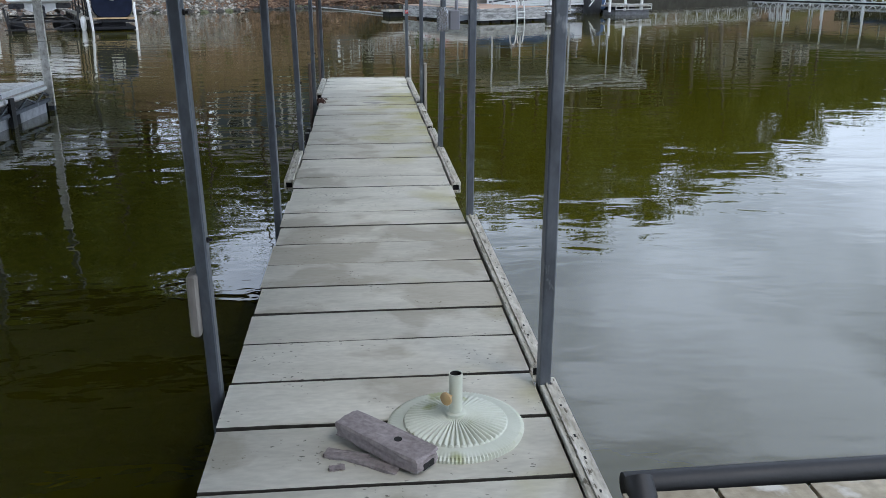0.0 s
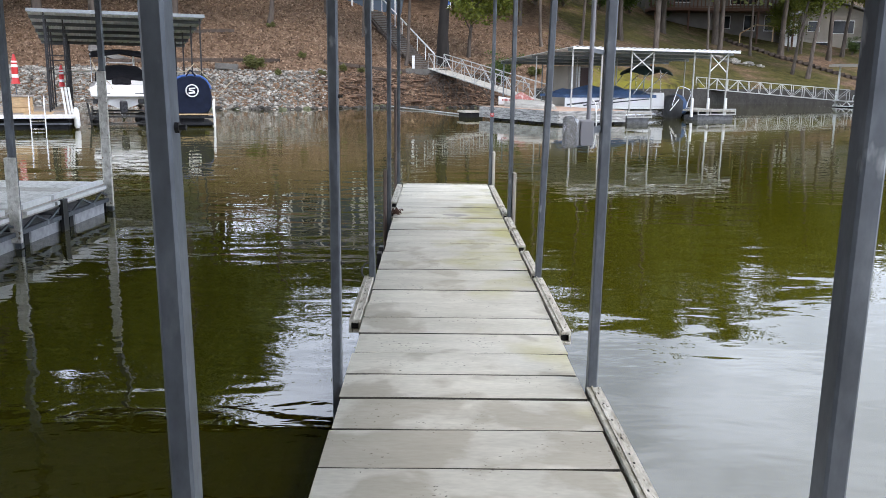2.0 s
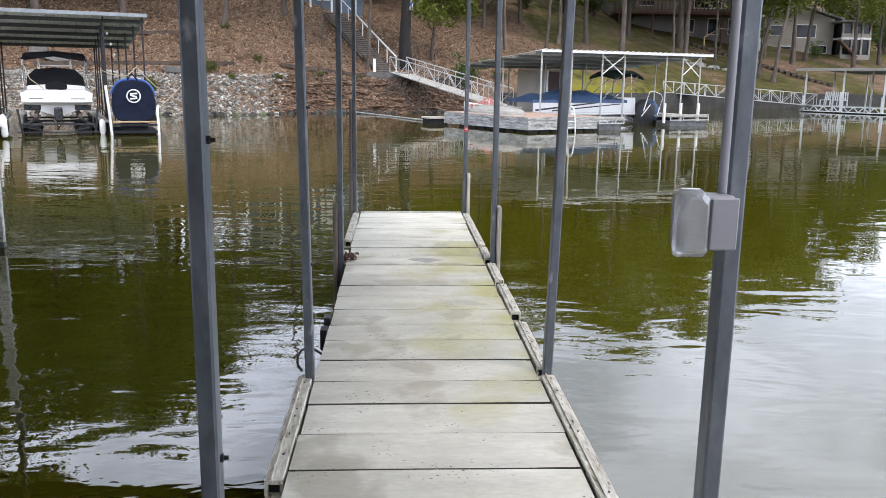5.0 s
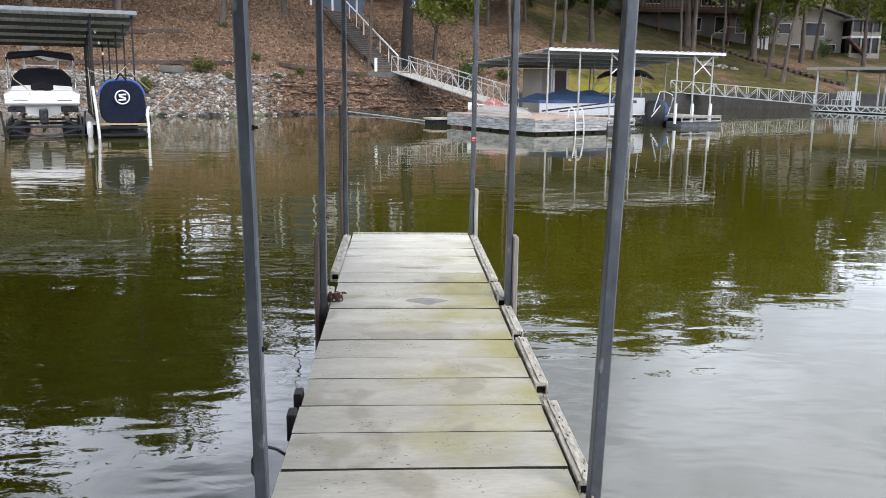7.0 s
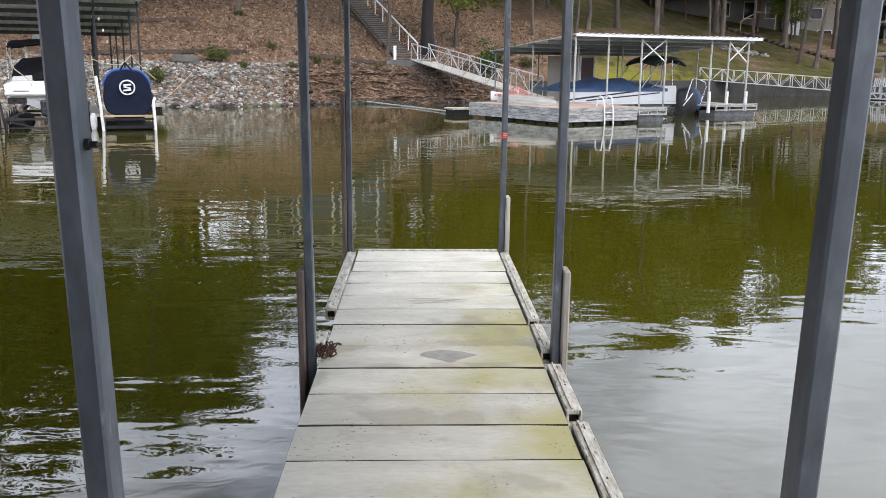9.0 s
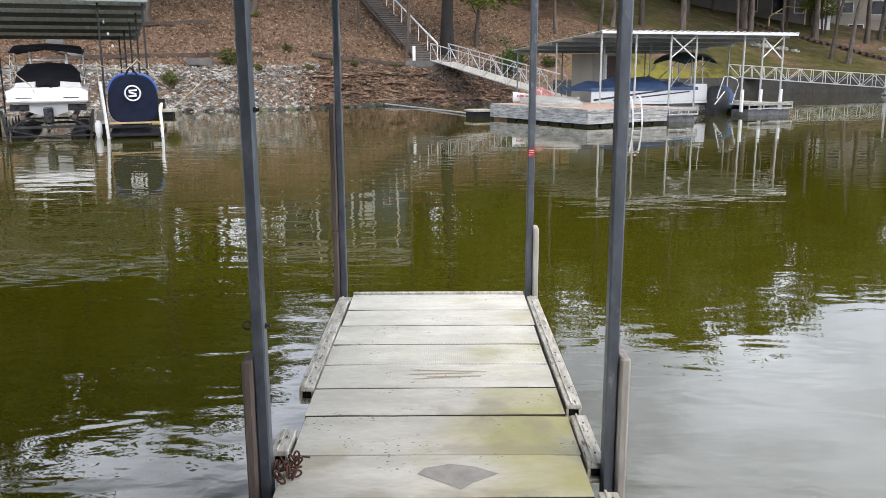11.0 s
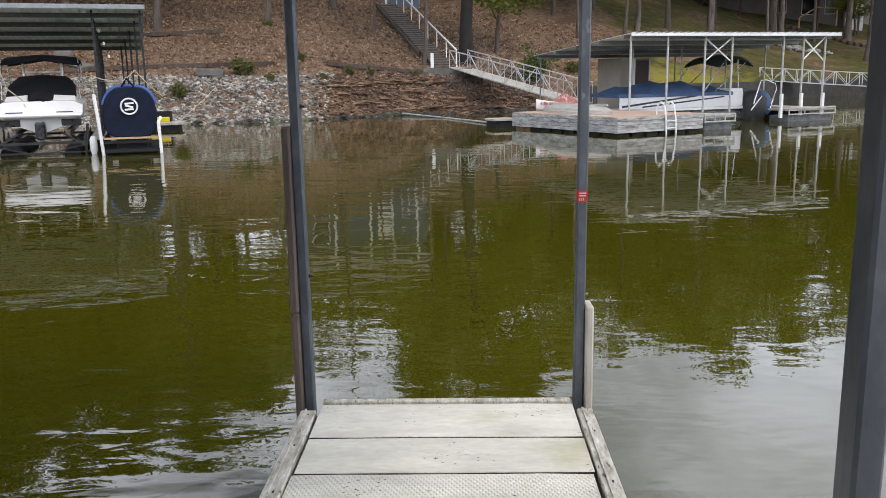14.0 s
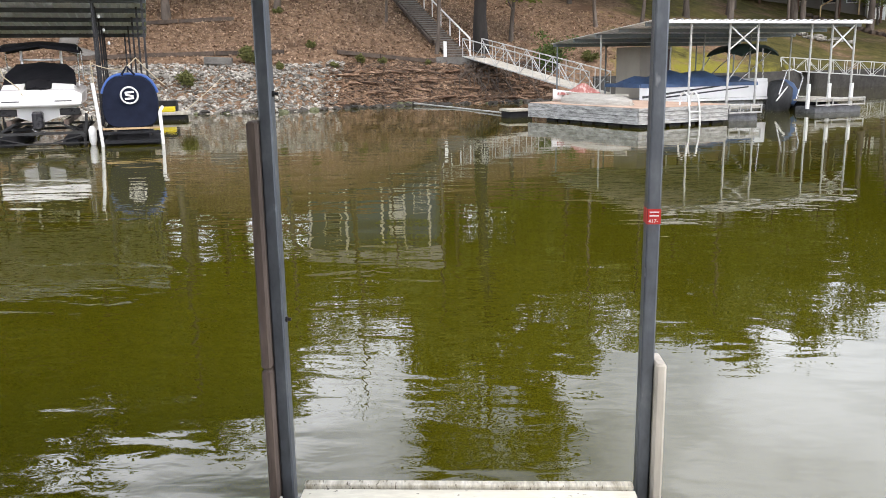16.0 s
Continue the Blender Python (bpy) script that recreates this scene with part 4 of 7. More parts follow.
# electrical box on its post
ebox = thing("electrical_box", "grey electrical box with a clear weather cover clamped to a post", "electrical box", pose(0.464, 2.745, 1.287))
part("body", Geo().box(-0.050, 0.064, -0.045, 0.025, -0.056, 0.054, c=0.006), BOXGREY, ebox)
part("cover", Geo().box(0.008, 0.066, -0.056, -0.047, -0.056, 0.052, c=0.003), BOXGREY, ebox, "flat grey cover")
part("backplate", Geo().box(-0.050, 0.004, -0.052, -0.047, -0.054, 0.052, c=0.002), BOXGREY, ebox)
part("weather_cover", Geo().loft([[(x, y, z) for x, z in ((-0.066 + e, -0.066 + e), (-0.012 - e, -0.066 + e), (-0.004 - e, -0.056 + e), (-0.004 - e, 0.056 - e), (-0.020 - e, 0.072 - e), (-0.058 + e, 0.072 - e), (-0.070 + e, 0.058 - e), (-0.070 + e, -0.056 + e))]
                                  for y, e in ((-0.053, 0.0), (-0.082, 0.002), (-0.096, 0.012))]), CLEARPLASTIC, ebox, "clear domed weather cover", smooth=40)
for z in (-0.030, 0.028):
    part("hinge", Geo().tube([(-0.004, -0.060, z - 0.011), (-0.004, -0.060, z + 0.011)], 0.005, 8), BOXGREY, ebox)
part("conduit", Geo().tube([(0.052, 0.01, 0.055), (0.052, 0.01, 1.46)], 0.010, 10), BOXGREY, ebox, "grey conduit pipe", smooth=40)
part("clamp", Geo().bar((0.056, 0.018, 0.35), (0.156, 0.270, 0.35), 0.012, 0.020), STEEL, ebox)
part("bracket", Geo().bar((0.050, 0.020, 0.0), (0.156, 0.275, 0.0), 0.014, 0.030), STEEL, ebox)

# ---------- side walkway with its rubber fender ----------
side = thing("side_walkway", "low tan-stained plank walkway joining the dock at the side", "dock", kind="structure")
part("beam", Geo().box(0.78, 6.4, -0.39, -0.23, -0.30, -0.075), STRINGER, side)
part("beam", Geo().box(0.78, 6.4, -3.6, -3.45, -0.30, -0.075), STRINGER, side)
part("float", Geo().box(0.85, 6.3, -3.4, -0.35, -0.75, -0.302, c=0.05), DARKFLOAT, side)
fender = thing("rubber_fender", "long black rubber fender tube along the walkway edge", "fender")
part("tube", Geo().tube([(0.76, -0.09, -0.035), (1.2, -0.085, -0.03), (2.4, -0.07, -0.03), (6.4, -0.045, -0.035)], 0.042, 14), RUBBER, fender, smooth=50)
part("cap", Geo().tube([(0.80, -0.19, -0.07), (0.80, -0.11, 0.005)], [0.055, 0.045], 14), RUBBER, fender, "black rubber end cap", smooth=50)

# ---------- neighbouring finger dock across the slip ----------
finger = thing("finger_dock", "white-grey plank finger dock on pale floats across the slip", "dock", kind="structure")
FX0, FX1, FY0, FY1 = -7.4, -4.72, -6.0, 10.85
part("edge_board", Geo().box(FX1 - 0.08, FX1 - 0.03, FY0, FY1, -0.11, -0.01, c=0.005), PALEWOOD, finger, "pale weathered edge board")
part("edge_board", Geo().box(FX0, FX1 - 0.022, FY1 + 0.002, FY1 + 0.045, -0.15, -0.01, c=0.005), PALEWOOD, finger, "pale weathered edge board")
part("lower_rail", Geo().bar((FX1, FY0, -0.235), (FX1, FY1, -0.235), 0.05), STEEL, finger)
n = 26
for i in range(n):
    a, b = FY0 + i * (FY1 - FY0) / n, FY0 + (i + 1) * (FY1 - FY0) / n
    part("brace", Geo().bar((FX1, a, -0.22), (FX1, (a + b) / 2, -0.11), 0.022).bar((FX1, (a + b) / 2, -0.11), (FX1, b, -0.22), 0.022), STEEL, finger)
for i in range(14):
    y = FY0 + 0.2 + i * 1.19
    part("float", Geo().box(FX1 - 1.2, FX1 - 0.03, y, y + 1.02, -0.75, -0.25, c=0.03), FLOAT, finger, "pale grey ribbed float")
    part("strap", Geo().box(FX1 - 0.5, FX1 - 0.02, y + 1.04, y + 1.15, -0.70, -0.26), DARKFLOAT, finger)
for py in (10.80, 8.14, 4.4, 0.6):
    g = Geo().box(FX1 - 0.02, FX1 + 0.05, py - 0.035, py + 0.035, -0.40, 2.74, c=0.004)
    p = part("post", g, STEEL, finger, "dark steel roof post")
    for z0, z1 in ((-0.33, 0.60), (0.605, 1.52))[:2 if py > 10 else 1]:
        part("guard_board", Geo().box(FX1 - 0.04, FX1 + 0.08, py - 0.085, py - 0.038, z0, z1, c=0.008), FINGERBOARD, p, "pale weathered wooden guard board")
part("float_hanger", Geo().box(FX1 + 0.0, FX1 + 0.05, 9.2, 9.34, -0.62, -0.02), DARKSTEEL, finger)

for y0, y1 in ((FY0, 4.2), (4.6, 7.95), (8.35, 9.05), (9.12, 10.66)):
    part("edge_rail", Geo().bar((FX1 - 0.045, y0, 0.022), (FX1 - 0.045, y1, 0.022), 0.055).bar((FX1 + 0.0, y0, -0.05), (FX1 + 0.0, y1, -0.05), 0.045), WHITEMETAL, finger, "off-white tubular edge rail")

# ---------- trees ----------
def leaf_cloud(g, centres, count, spread, size, rng):
    """Many small bent leaves round each centre."""
    for c in centres:
        for _ in range(count):
            p = c + Vector((rng.gauss(0, spread), rng.gauss(0, spread), rng.gauss(0, spread * 0.7)))
            a = Vector((rng.gauss(0, 1), rng.gauss(0, 1), rng.gauss(0, 0.6))).normalized()
            b = a.cross(Vector((rng.gauss(0, 1), rng.gauss(0, 1), rng.gauss(0, 1)))).normalized()
            s = size * rng.uniform(0.6, 1.3)
            n = a.cross(b) * s * 0.2
            k = len(g.v)
            g.v += [tuple(p - a * s), tuple(p + b * s * 0.55 + n), tuple(p + a * s), tuple(p - b * s * 0.55 + n)]
            g.f += [(k, k + 1, k + 2), (k, k + 2, k + 3)]


def tree(name, label, seed, height, radius, crown_low, crown_r, bark, leaf, limbs=12, clumps=70, per=46, leaf_size=0.17, lean=0.03, spread=0.55):
    """A tapered, slightly crooked trunk with limbs, and a loose crown of leaf clumps, as one thing at the origin."""
    rng = random.Random(seed)
    t = thing(name, label, "tree")
    axis = []
    x = y = 0.0
    n = 9
    for i in range(n + 1):
        f = i / n
        axis.append(Vector((x, y, -0.4 + f * (height * 0.92 + 0.4))))
        x += lean * height / n + rng.gauss(0, 0.012 * height / 3)
        y += rng.gauss(0, 0.012 * height / 3)
    radii = [radius * (1.35 if i == 0 else 1.0) * (1 - 0.88 * (i / n) ** 1.1) for i in range(n + 1)]
    part("trunk", Geo().tube(axis, radii, 9), bark, t, smooth=60)

    def at(f):
        q = min(n - 1e-6, max(0, f * n))
        i = int(q)
        return axis[i].lerp(axis[i + 1], q - i)
    g, tips = Geo(), []
    for i in range(limbs):
        f = crown_low + (0.95 - crown_low) * (i + rng.random() * 0.6) / limbs
        p = at(f)
        a = rng.uniform(0, 2 * math.pi) + i * 2.4
        reach = crown_r * (1.0 - 0.55 * abs(f - crown_low - 0.25)) * rng.uniform(0.65, 1.1)
        q = p + Vector((math.cos(a) * reach * 0.5, math.sin(a) * reach * 0.5, reach * 0.32))
        e = p + Vector((math.cos(a + 0.25) * reach, math.sin(a + 0.25) * reach, reach * rng.uniform(0.35, 0.7)))
        r = radius * (1 - 0.85 * f) * 0.55
        g.tube([p, q, e], [r, r * 0.6, r * 0.15], 5)
        tips += [(p, q), (q, e), (q, e)]
        for _ in range(2):
            b = q.lerp(e, rng.random()) + Vector((rng.gauss(0, 0.35), rng.gauss(0, 0.35), rng.uniform(0.1, 0.6))) * reach * 0.4
            s = q.lerp(e, 0.3)
            g.tube([s, b], [r * 0.35, r * 0.08], 4)
            tips.append((s, b))
    part("limbs", g, bark, t, smooth=60)
    lg = Geo()
    centres = []
    for i in range(clumps):
        a, b = tips[rng.randrange(len(tips))]
        centres.append(a.lerp(b, rng.uniform(0.45, 1.08)) + Vector((rng.gauss(0, 0.3), rng.gauss(0, 0.3), rng.gauss(0, 0.25))))
    leaf_cloud(lg, centres, per, spread, leaf_size, rng)
    part("crown", lg, leaf, t, "loose crown of spring leaves")
    return t


def put(t, x, y, turn=0, scale=1.0, tall=None):
    return copy_thing(t, Matrix.Translation((x, y, terrain(x, y))) @ pose(0, 0, 0, 0, 0, turn) @ Matrix.Diagonal((scale, scale, tall or scale, 1)))


def settle(t, x, y, turn=0):
    t.matrix_world = Matrix.Translation((x, y, terrain(x, y))) @ pose(0, 0, 0, 0, 0, turn)


oak = tree("oak_tree", "tall oak with grey-brown bark and fresh leaves on the slope", 1, 15, 0.25, 0.40, 5.0, BARK, LEAF, limbs=15, clumps=130, per=56, leaf_size=0.19)
settle(oak, -19.5, 63.0)
ash = tree("ash_tree", "slender ash with grey bark and sparse young leaves", 2, 14, 0.12, 0.48, 2.8, BARK, LEAF_PALE, limbs=9, clumps=34, per=38, lean=0.01)
settle(ash, -2.15, 56.3)
elm = tree("elm_tree", "leaning elm with rough bark and a high crown", 3, 15, 0.20, 0.45, 3.8, BARK, LEAF, lean=0.12, limbs=14, clumps=110, per=56, leaf_size=0.19)
settle(elm, 33.0, 75.5)
hick = tree("hickory_tree", "dark-barked hickory with a broad leafy crown", 4, 17, 0.29, 0.36, 5.4, BARK, LEAF, limbs=16, clumps=150, per=56, leaf_size=0.19)
settle(hick, 34.2, 85)
black = tree("walnut_tree", "thick dark-barked tree with a nailed sign beside the gangway", 5, 22, 0.40, 0.36, 5.6, DARKBARK, LEAF, lean=0.02, limbs=19, clumps=230, per=56, leaf_size=0.19)
settle(black, 0.35, 57.3)
low = tree("dogwood_tree", "small forked tree with low bright green leaves", 6, 7.5, 0.15, 0.27, 3.3, BARK, LEAF, limbs=12, clumps=110, per=60, leaf_size=0.14, lean=0.06, spread=0.42)
settle(low, 2.1, 60.0)
sapling = tree("sapling", "thin sapling with a few leaves on the slope", 7, 9, 0.09, 0.40, 1.7, BARK, LEAF_PALE, limbs=7, clumps=20, per=30, lean=0.04)
settle(sapling, -5.4, 61.0)
bare = tree("bare_tree", "thin tree just coming into leaf with grey twigs", 9, 17, 0.2, 0.35, 3.0, BARK, LEAF_PALE, limbs=16, clumps=30, per=18, leaf_size=0.10, lean=0.02, spread=0.8)
settle(bare, -8.2, 63.5)
sign = thing("tree_sign", "small white notice with a blue emblem nailed to a tree", "sign", pose(0.62, 56.78, terrain(0.35, 57.3) + 3.95))
part("board", Geo().box(-0.16, 0.16, -0.02, 0.0, -0.28, 0.28, c=0.004), WHITEMETAL, sign)
part("emblem", Geo().box(-0.10, 0.10, -0.026, -0.021, -0.10, 0.16), BLUEPLASTIC, sign)

put(ash, -11.7, 59.0, 30, 1.6, 0.85)
for t, x, y, turn, sc in ((oak, -17.5, 57, 70, 0.96), (oak, -24, 60, 140, 1.08), (hick, -20, 66, 40, 1.03), (hick, -19.5, 72, 200, 0.9), (oak, -28, 54, 260, 1.0),
                          (sapling, 30.1, 82, 100, 1.6), (elm, 32.0, 76.5, 350, 0.8), (elm, 42.7, 90, 10, 1.1), (hick, 27.6, 85, 120, 1.15), (oak, 16.0, 75, 210, 0.95),
                          (ash, 20.5, 80, 60, 1.2), (oak, 13, 72, 300, 0.8), (ash, 8.0, 66, 160, 1.1), (ash, 11.5, 69, 10, 1.1), (low, 6.8, 72, 80, 1.2), (low, 10.5, 76, 200, 1.3),
                          (hick, 3.5, 73, 15, 0.95), (oak, -1.5, 75, 95, 0.9), (ash, 24.5, 77, 200, 1.1), (sapling, 37.5, 88, 30, 1.5), (oak, 39.5, 86, 230, 1.0), (hick, 22, 84, 33, 1.05), (hick, 47, 88, 77, 0.8), (oak, 52, 92, 140, 0.8), (hick, 18, 70.5, 250, 0.9), (oak, 26, 79, 310, 1.0), (low, 36.2, 88, 140, 0.75)):
    put(t, x, y, turn, sc)
rng = random.Random(77)
houses = ((28, 38, 88, 104), (38, 56, 93, 112), (-13, -4, 65.5, 76))
placed = 0
while placed < 85:
    x, y = rng.uniform(-75, 105), rng.uniform(58, 128)
    s = y - shore(x)
    if s < 20 or -16 < x * 72 / y < -4.5 or any(a - 3 < x < b + 3 and c - 4 < y < d + 2 for a, b, c, d in houses) or (20 < x < 56 and y < 92):
        continue
    put((oak, hick, ash, hick, oak, low)[placed % 6], x, y, rng.uniform(0, 360), rng.uniform(0.8, 1.15) * (1.25 if x < -14 else 0.85 if x < 42 else 0.62), None)
    placed += 1
for i in range(16):
    put((oak, hick)[i % 2], rng.uniform(-70, -26), rng.uniform(50, 68), rng.uniform(0, 360), rng.uniform(0.9, 1.3))


def bush(seed, r, h, leaf, label):
    rng = random.Random(seed)
    t = thing("bush", label, "bush")
    g, c = Geo(), []
    for i in range(7):
        e = Vector((rng.gauss(0, r * 0.5), rng.gauss(0, r * 0.5), h * rng.uniform(0.5, 0.95)))
        g.tube([(0, 0, -0.1), e * 0.5 + Vector((0, 0, 0.1)), e], [0.03, 0.02, 0.008], 5)
        c += [e, e * 0.75, e * 0.5 + Vector((rng.gauss(0, r * 0.3), 0, 0))]
    part("stems", g, BARK, t)
    lg = Geo()
    leaf_cloud(lg, c, 60, r * 0.24, 0.085, rng)
    part("leaves", lg, leaf, t)
    return t


bush_a = bush(11, 0.9, 2.3, LEAF_DARK, "round green bush at the foot of the slope")
settle(bush_a, 4.2, 52.4 + 3.3)
bush_b = bush(12, 0.42, 0.7, LEAF_OLIVE, "small yellow-green bush on the stony bank")
settle(bush_b, -10.9, 49.6)
for x, y, sc in ((-13.2, 46.9, 0.9), (-5.9, 52.3, 0.6), (-9.2, 48.6, 0.5), (-8.4, 52.3, 0.5), (-4.8, 52.8, 0.45), (-7.0, 50.6, 0.4), (-11.4, 58.4, 0.5), (-2.5, 54.2, 0.4), (6.6, 58.5, 0.8)):
    put(bush_b, x, y, x * 50, sc)
for x, y, sc in ((9, 80, 1.2), (12, 83, 1.4), (2, 78, 1.3), (-2, 80, 1.3), (16, 86, 1.3), (20, 90, 1.4), (57, 100, 1.8), (60, 97, 1.6), (39.5, 96.5, 1.0), (45, 92.5, 0.9), (24, 92, 1.2)):
    put(bush_a, x, y, x * 37, sc)

# dense woods along the crest
g, rng = Geo(), random.Random(63)
while len(g.v) < 4 * 70000:
    x, y = rng.uniform(-95, 125), rng.uniform(72, 135)
    s = y - shore(x)
    if s < 27 or any(a - 1 < x < b + 1 and c - 6 < y < d for a, b, c, d in houses):
        continue
    top = 10.5 + 2.2 * noise.noise(Vector((x * 0.11, y * 0.11, 2))) + (3.0 if x < -14 else -3.0 * smoothstep(40, 62, x))
    c = Vector((x, y, terrain(x, y) + top * rng.random() ** 0.8))
    leaf_cloud(g, [c], 12, 0.7, 0.30, rng)
while len(g.v) < 4 * 115000:
    x, y = rng.uniform(-70, 0), rng.uniform(70, 100)
    if y - shore(x) < 22 or any(a - 1 < x < b + 1 and c - 6 < y < d for a, b, c, d in houses):
        continue
    b = x * 76 / y
    top = 8.0 + max(11.0 * smoothstep(-14.8, -17.5, b), 10.0 * smoothstep(-7.0, -4.5, b)) + 2.5 * noise.noise(Vector((x * 0.13, y * 0.13, 7)))
    leaf_cloud(g, [Vector((x, y, terrain(x, y) + top * (0.4 + 0.6 * rng.random())))], 12, 0.9, 0.32, rng)
while len(g.v) < 4 * 165000:
    x, y = rng.uniform(5, 130), rng.uniform(126, 146)
    leaf_cloud(g, [Vector((x, y, terrain(x, y) + (14 - 6 * smoothstep(40, 62, x) + 3 * noise.noise(Vector((x * 0.1, y * 0.1, 9)))) * rng.random()))], 14, 1.2, 0.62, rng)
while len(g.v) < 4 * 195000:
    x, y = rng.uniform(8, 85), rng.uniform(113, 128)
    top = 15 - 6 * smoothstep(40, 62, x) + 3.0 * noise.noise(Vector((x * 0.13, y * 0.13, 4)))
    leaf_cloud(g, [Vector((x, y, terrain(x, y) + top * rng.random()))], 12, 0.9, 0.34, rng)
solid("far_woods", g, LEAF, "dense green woods along the crest of the hill", "woods", kind="stuff")

# dry leaves strewn over the slope
g, rng = Geo(), random.Random(31)
while len(g.v) < 4 * 22000:
    x, y = rng.uniform(-32, 12), rng.uniform(48, 70)
    if y - shore(x) < 3.0 or rng.random() < max(0, (x - 2) / 12):
        continue
    leaf_cloud(g, [Vector((x, y, terrain(x, y) + 0.05))], 1, 0.02, 0.10, rng)
solid("leaf_litter", g, LITTER, "dry brown leaves strewn thickly over the slope", "leaves", kind="stuff")


# ---------- stones of the bank ----------
def stone_shape(seed, sub=1):
    rng = random.Random(seed)
    bm = bmesh.new()
    bmesh.ops.create_icosphere(bm, subdivisions=sub, radius=1)
    for v in bm.verts:
        v.co = Vector((v.co.x * 1.25, v.co.y * 0.85, v.co.z * 0.55)) * rng.uniform(0.72, 1.2)
    vs, fs = [tuple(v.co) for v in bm.verts], [tuple(v.index for v in f.verts) for f in bm.faces]
    bm.free()
    return vs, fs


SHAPES = [stone_shape(i) for i in range(10)]


def stone_field(name, label, mat, x0, x1, s0, s1, count, smin, smax, seed):
    rng = random.Random(seed)
    field = tagged(new(name), label, "rocks", kind="structure")
    meshes = []
    for vs, fs in SHAPES:
        meshes.append(Geo().add(vs, fs).mesh("rock", mat))
    for i in range(150):
        x = rng.uniform(x0, x1)
        s = rng.uniform(-0.25, 0.5)
        r = rng.uniform(smin * 1.2, smax)
        y = shore(x) + s
        o = part("rock", meshes[i % 10], None, field)
        o.matrix_world = Matrix.Translation((x, y, max(terrain(x, y), WATER_Z - 0.05) + r * 0.15)) @ pose(0, 0, 0, rng.uniform(-25, 25), rng.uniform(-25, 25), rng.uniform(0, 360)) @ Matrix.Diagonal((r, r, r, 1))
    g = Geo()
    for i in range(count):
        x = rng.uniform(x0, x1)
        s = s0 + (s1 - s0) * rng.random() ** 1.15
        r = smin + (smax - smin) * rng.random() ** 2.2
        y = shore(x) + s
        vs, fs = SHAPES[rng.randrange(10)]
        g.add(vs, fs, Matrix.Translation((x, y, terrain(x, y) + r * 0.25)) @ pose(0, 0, 0, rng.uniform(-30, 30), rng.uniform(-30, 30), rng.uniform(0, 360)) @ Matrix.Diagonal((r, r, r, 1)))
    tagged(part("small_rocks", g, mat, field), kind="stuff")


stone_field("riprap_bank", "pale grey broken limestone riprap on the bank", LIMESTONE, -32, -6.6, 0.1, 4.2, 14000, 0.035, 0.135, 41)
stone_field("rocky_bank", "rust-brown ledge rocks and rubble under the slope", REDSTONE, -7.2, 4.5, 0.1, 3.4, 5200, 0.03, 0.13, 42)

# broken ledges, wet footing stones and mossy stones under the slope
ledge = tagged(new("rock_ledge"), "broken rust-brown rock ledges with dark wet footing stones", "rocks", kind="structure")
rng = random.Random(88)
slab_shapes = []
for k in range(6):
    vs, fs = stone_shape(200 + k, 2)
    slab_shapes.append((vs, fs))
ledge_meshes = {mat.name: [Geo().add(vs, fs).mesh("slab", mat) for vs, fs in slab_shapes] for mat in (REDSTONE, WETSTONE, MOSSSTONE)}
for k in range(120):
    x = rng.uniform(-7.0, 4.2)
    tier = rng.choice((0.35, 0.9, 1.5, 2.1, 2.7))
    y = shore(x) + tier + rng.gauss(0, 0.12)
    r = rng.uniform(0.16, 0.42)
    o = part("slab", ledge_meshes[REDSTONE.name][k % 6], None, ledge)
    o.matrix_world = Matrix.Translation((x, y, terrain(x, y) + 0.02)) @ pose(0, 0, 0, rng.uniform(-9, 9), rng.uniform(-9, 9), rng.uniform(-25, 25)) @ Matrix.Diagonal((r * 1.5, r * 0.8, r * 0.42, 1))
for k in range(120):
    x = rng.uniform(-14.0, 4.2)
    y = shore(x) + rng.uniform(-0.35, 0.25)
    r = rng.uniform(0.10, 0.27)
    o = part("slab", ledge_meshes[(MOSSSTONE if rng.random() < 0.16 else WETSTONE).name][k % 6], None, ledge)
    o.matrix_world = Matrix.Translation((x, y, max(terrain(x, y), WATER_Z - 0.06) + r * 0.2)) @ pose(0, 0, 0, rng.uniform(-20, 20), rng.uniform(-20, 20), rng.uniform(0, 360)) @ Matrix.Diagonal((r, r, r, 1))

# exposed roots under the big tree
g, rng = Geo(), random.Random(52)
for i in range(46):
    x = rng.uniform(-0.9, 3.4)
    y = shore(x) + rng.uniform(2.2, 3.4)
    z = terrain(x, y) + 0.1
    pts = [Vector((x, y, z))]
    for k in range(4):
        x += rng.gauss(0.05, 0.22)
        y -= rng.uniform(0.25, 0.5)
        pts.append(Vector((x, y, terrain(x, y) + rng.uniform(0.05, 0.35))))
    g.tube(pts, [0.05, 0.045, 0.035, 0.025, 0.012], 5)
solid("tree_roots", g, TIMBER, "tangle of bare brown roots hanging over the bank", "roots", kind="stuff")


# sticks and drift on the rocky bank
g, rng = Geo(), random.Random(53)
for i in range(420):
    x = rng.uniform(-7.5, 4.0)
    y = shore(x) + rng.uniform(0.1, 3.6)
    a, h = rng.uniform(0, math.pi), rng.uniform(0.12, 0.55)
    z = terrain(x, y) + rng.uniform(0.06, 0.22)
    d = Vector((math.cos(a), math.sin(a) * 0.4, rng.uniform(-0.35, 0.35))) * h
    g.tube([Vector((x, y, z)) - d, Vector((x, y, z + rng.uniform(-0.03, 0.05))), Vector((x, y, z)) + d], [0.006, rng.uniform(0.009, 0.022), 0.005], 5)
solid("driftwood", g, TIMBER, "dark sticks and drift scattered over the rocky bank", "driftwood", kind="stuff")


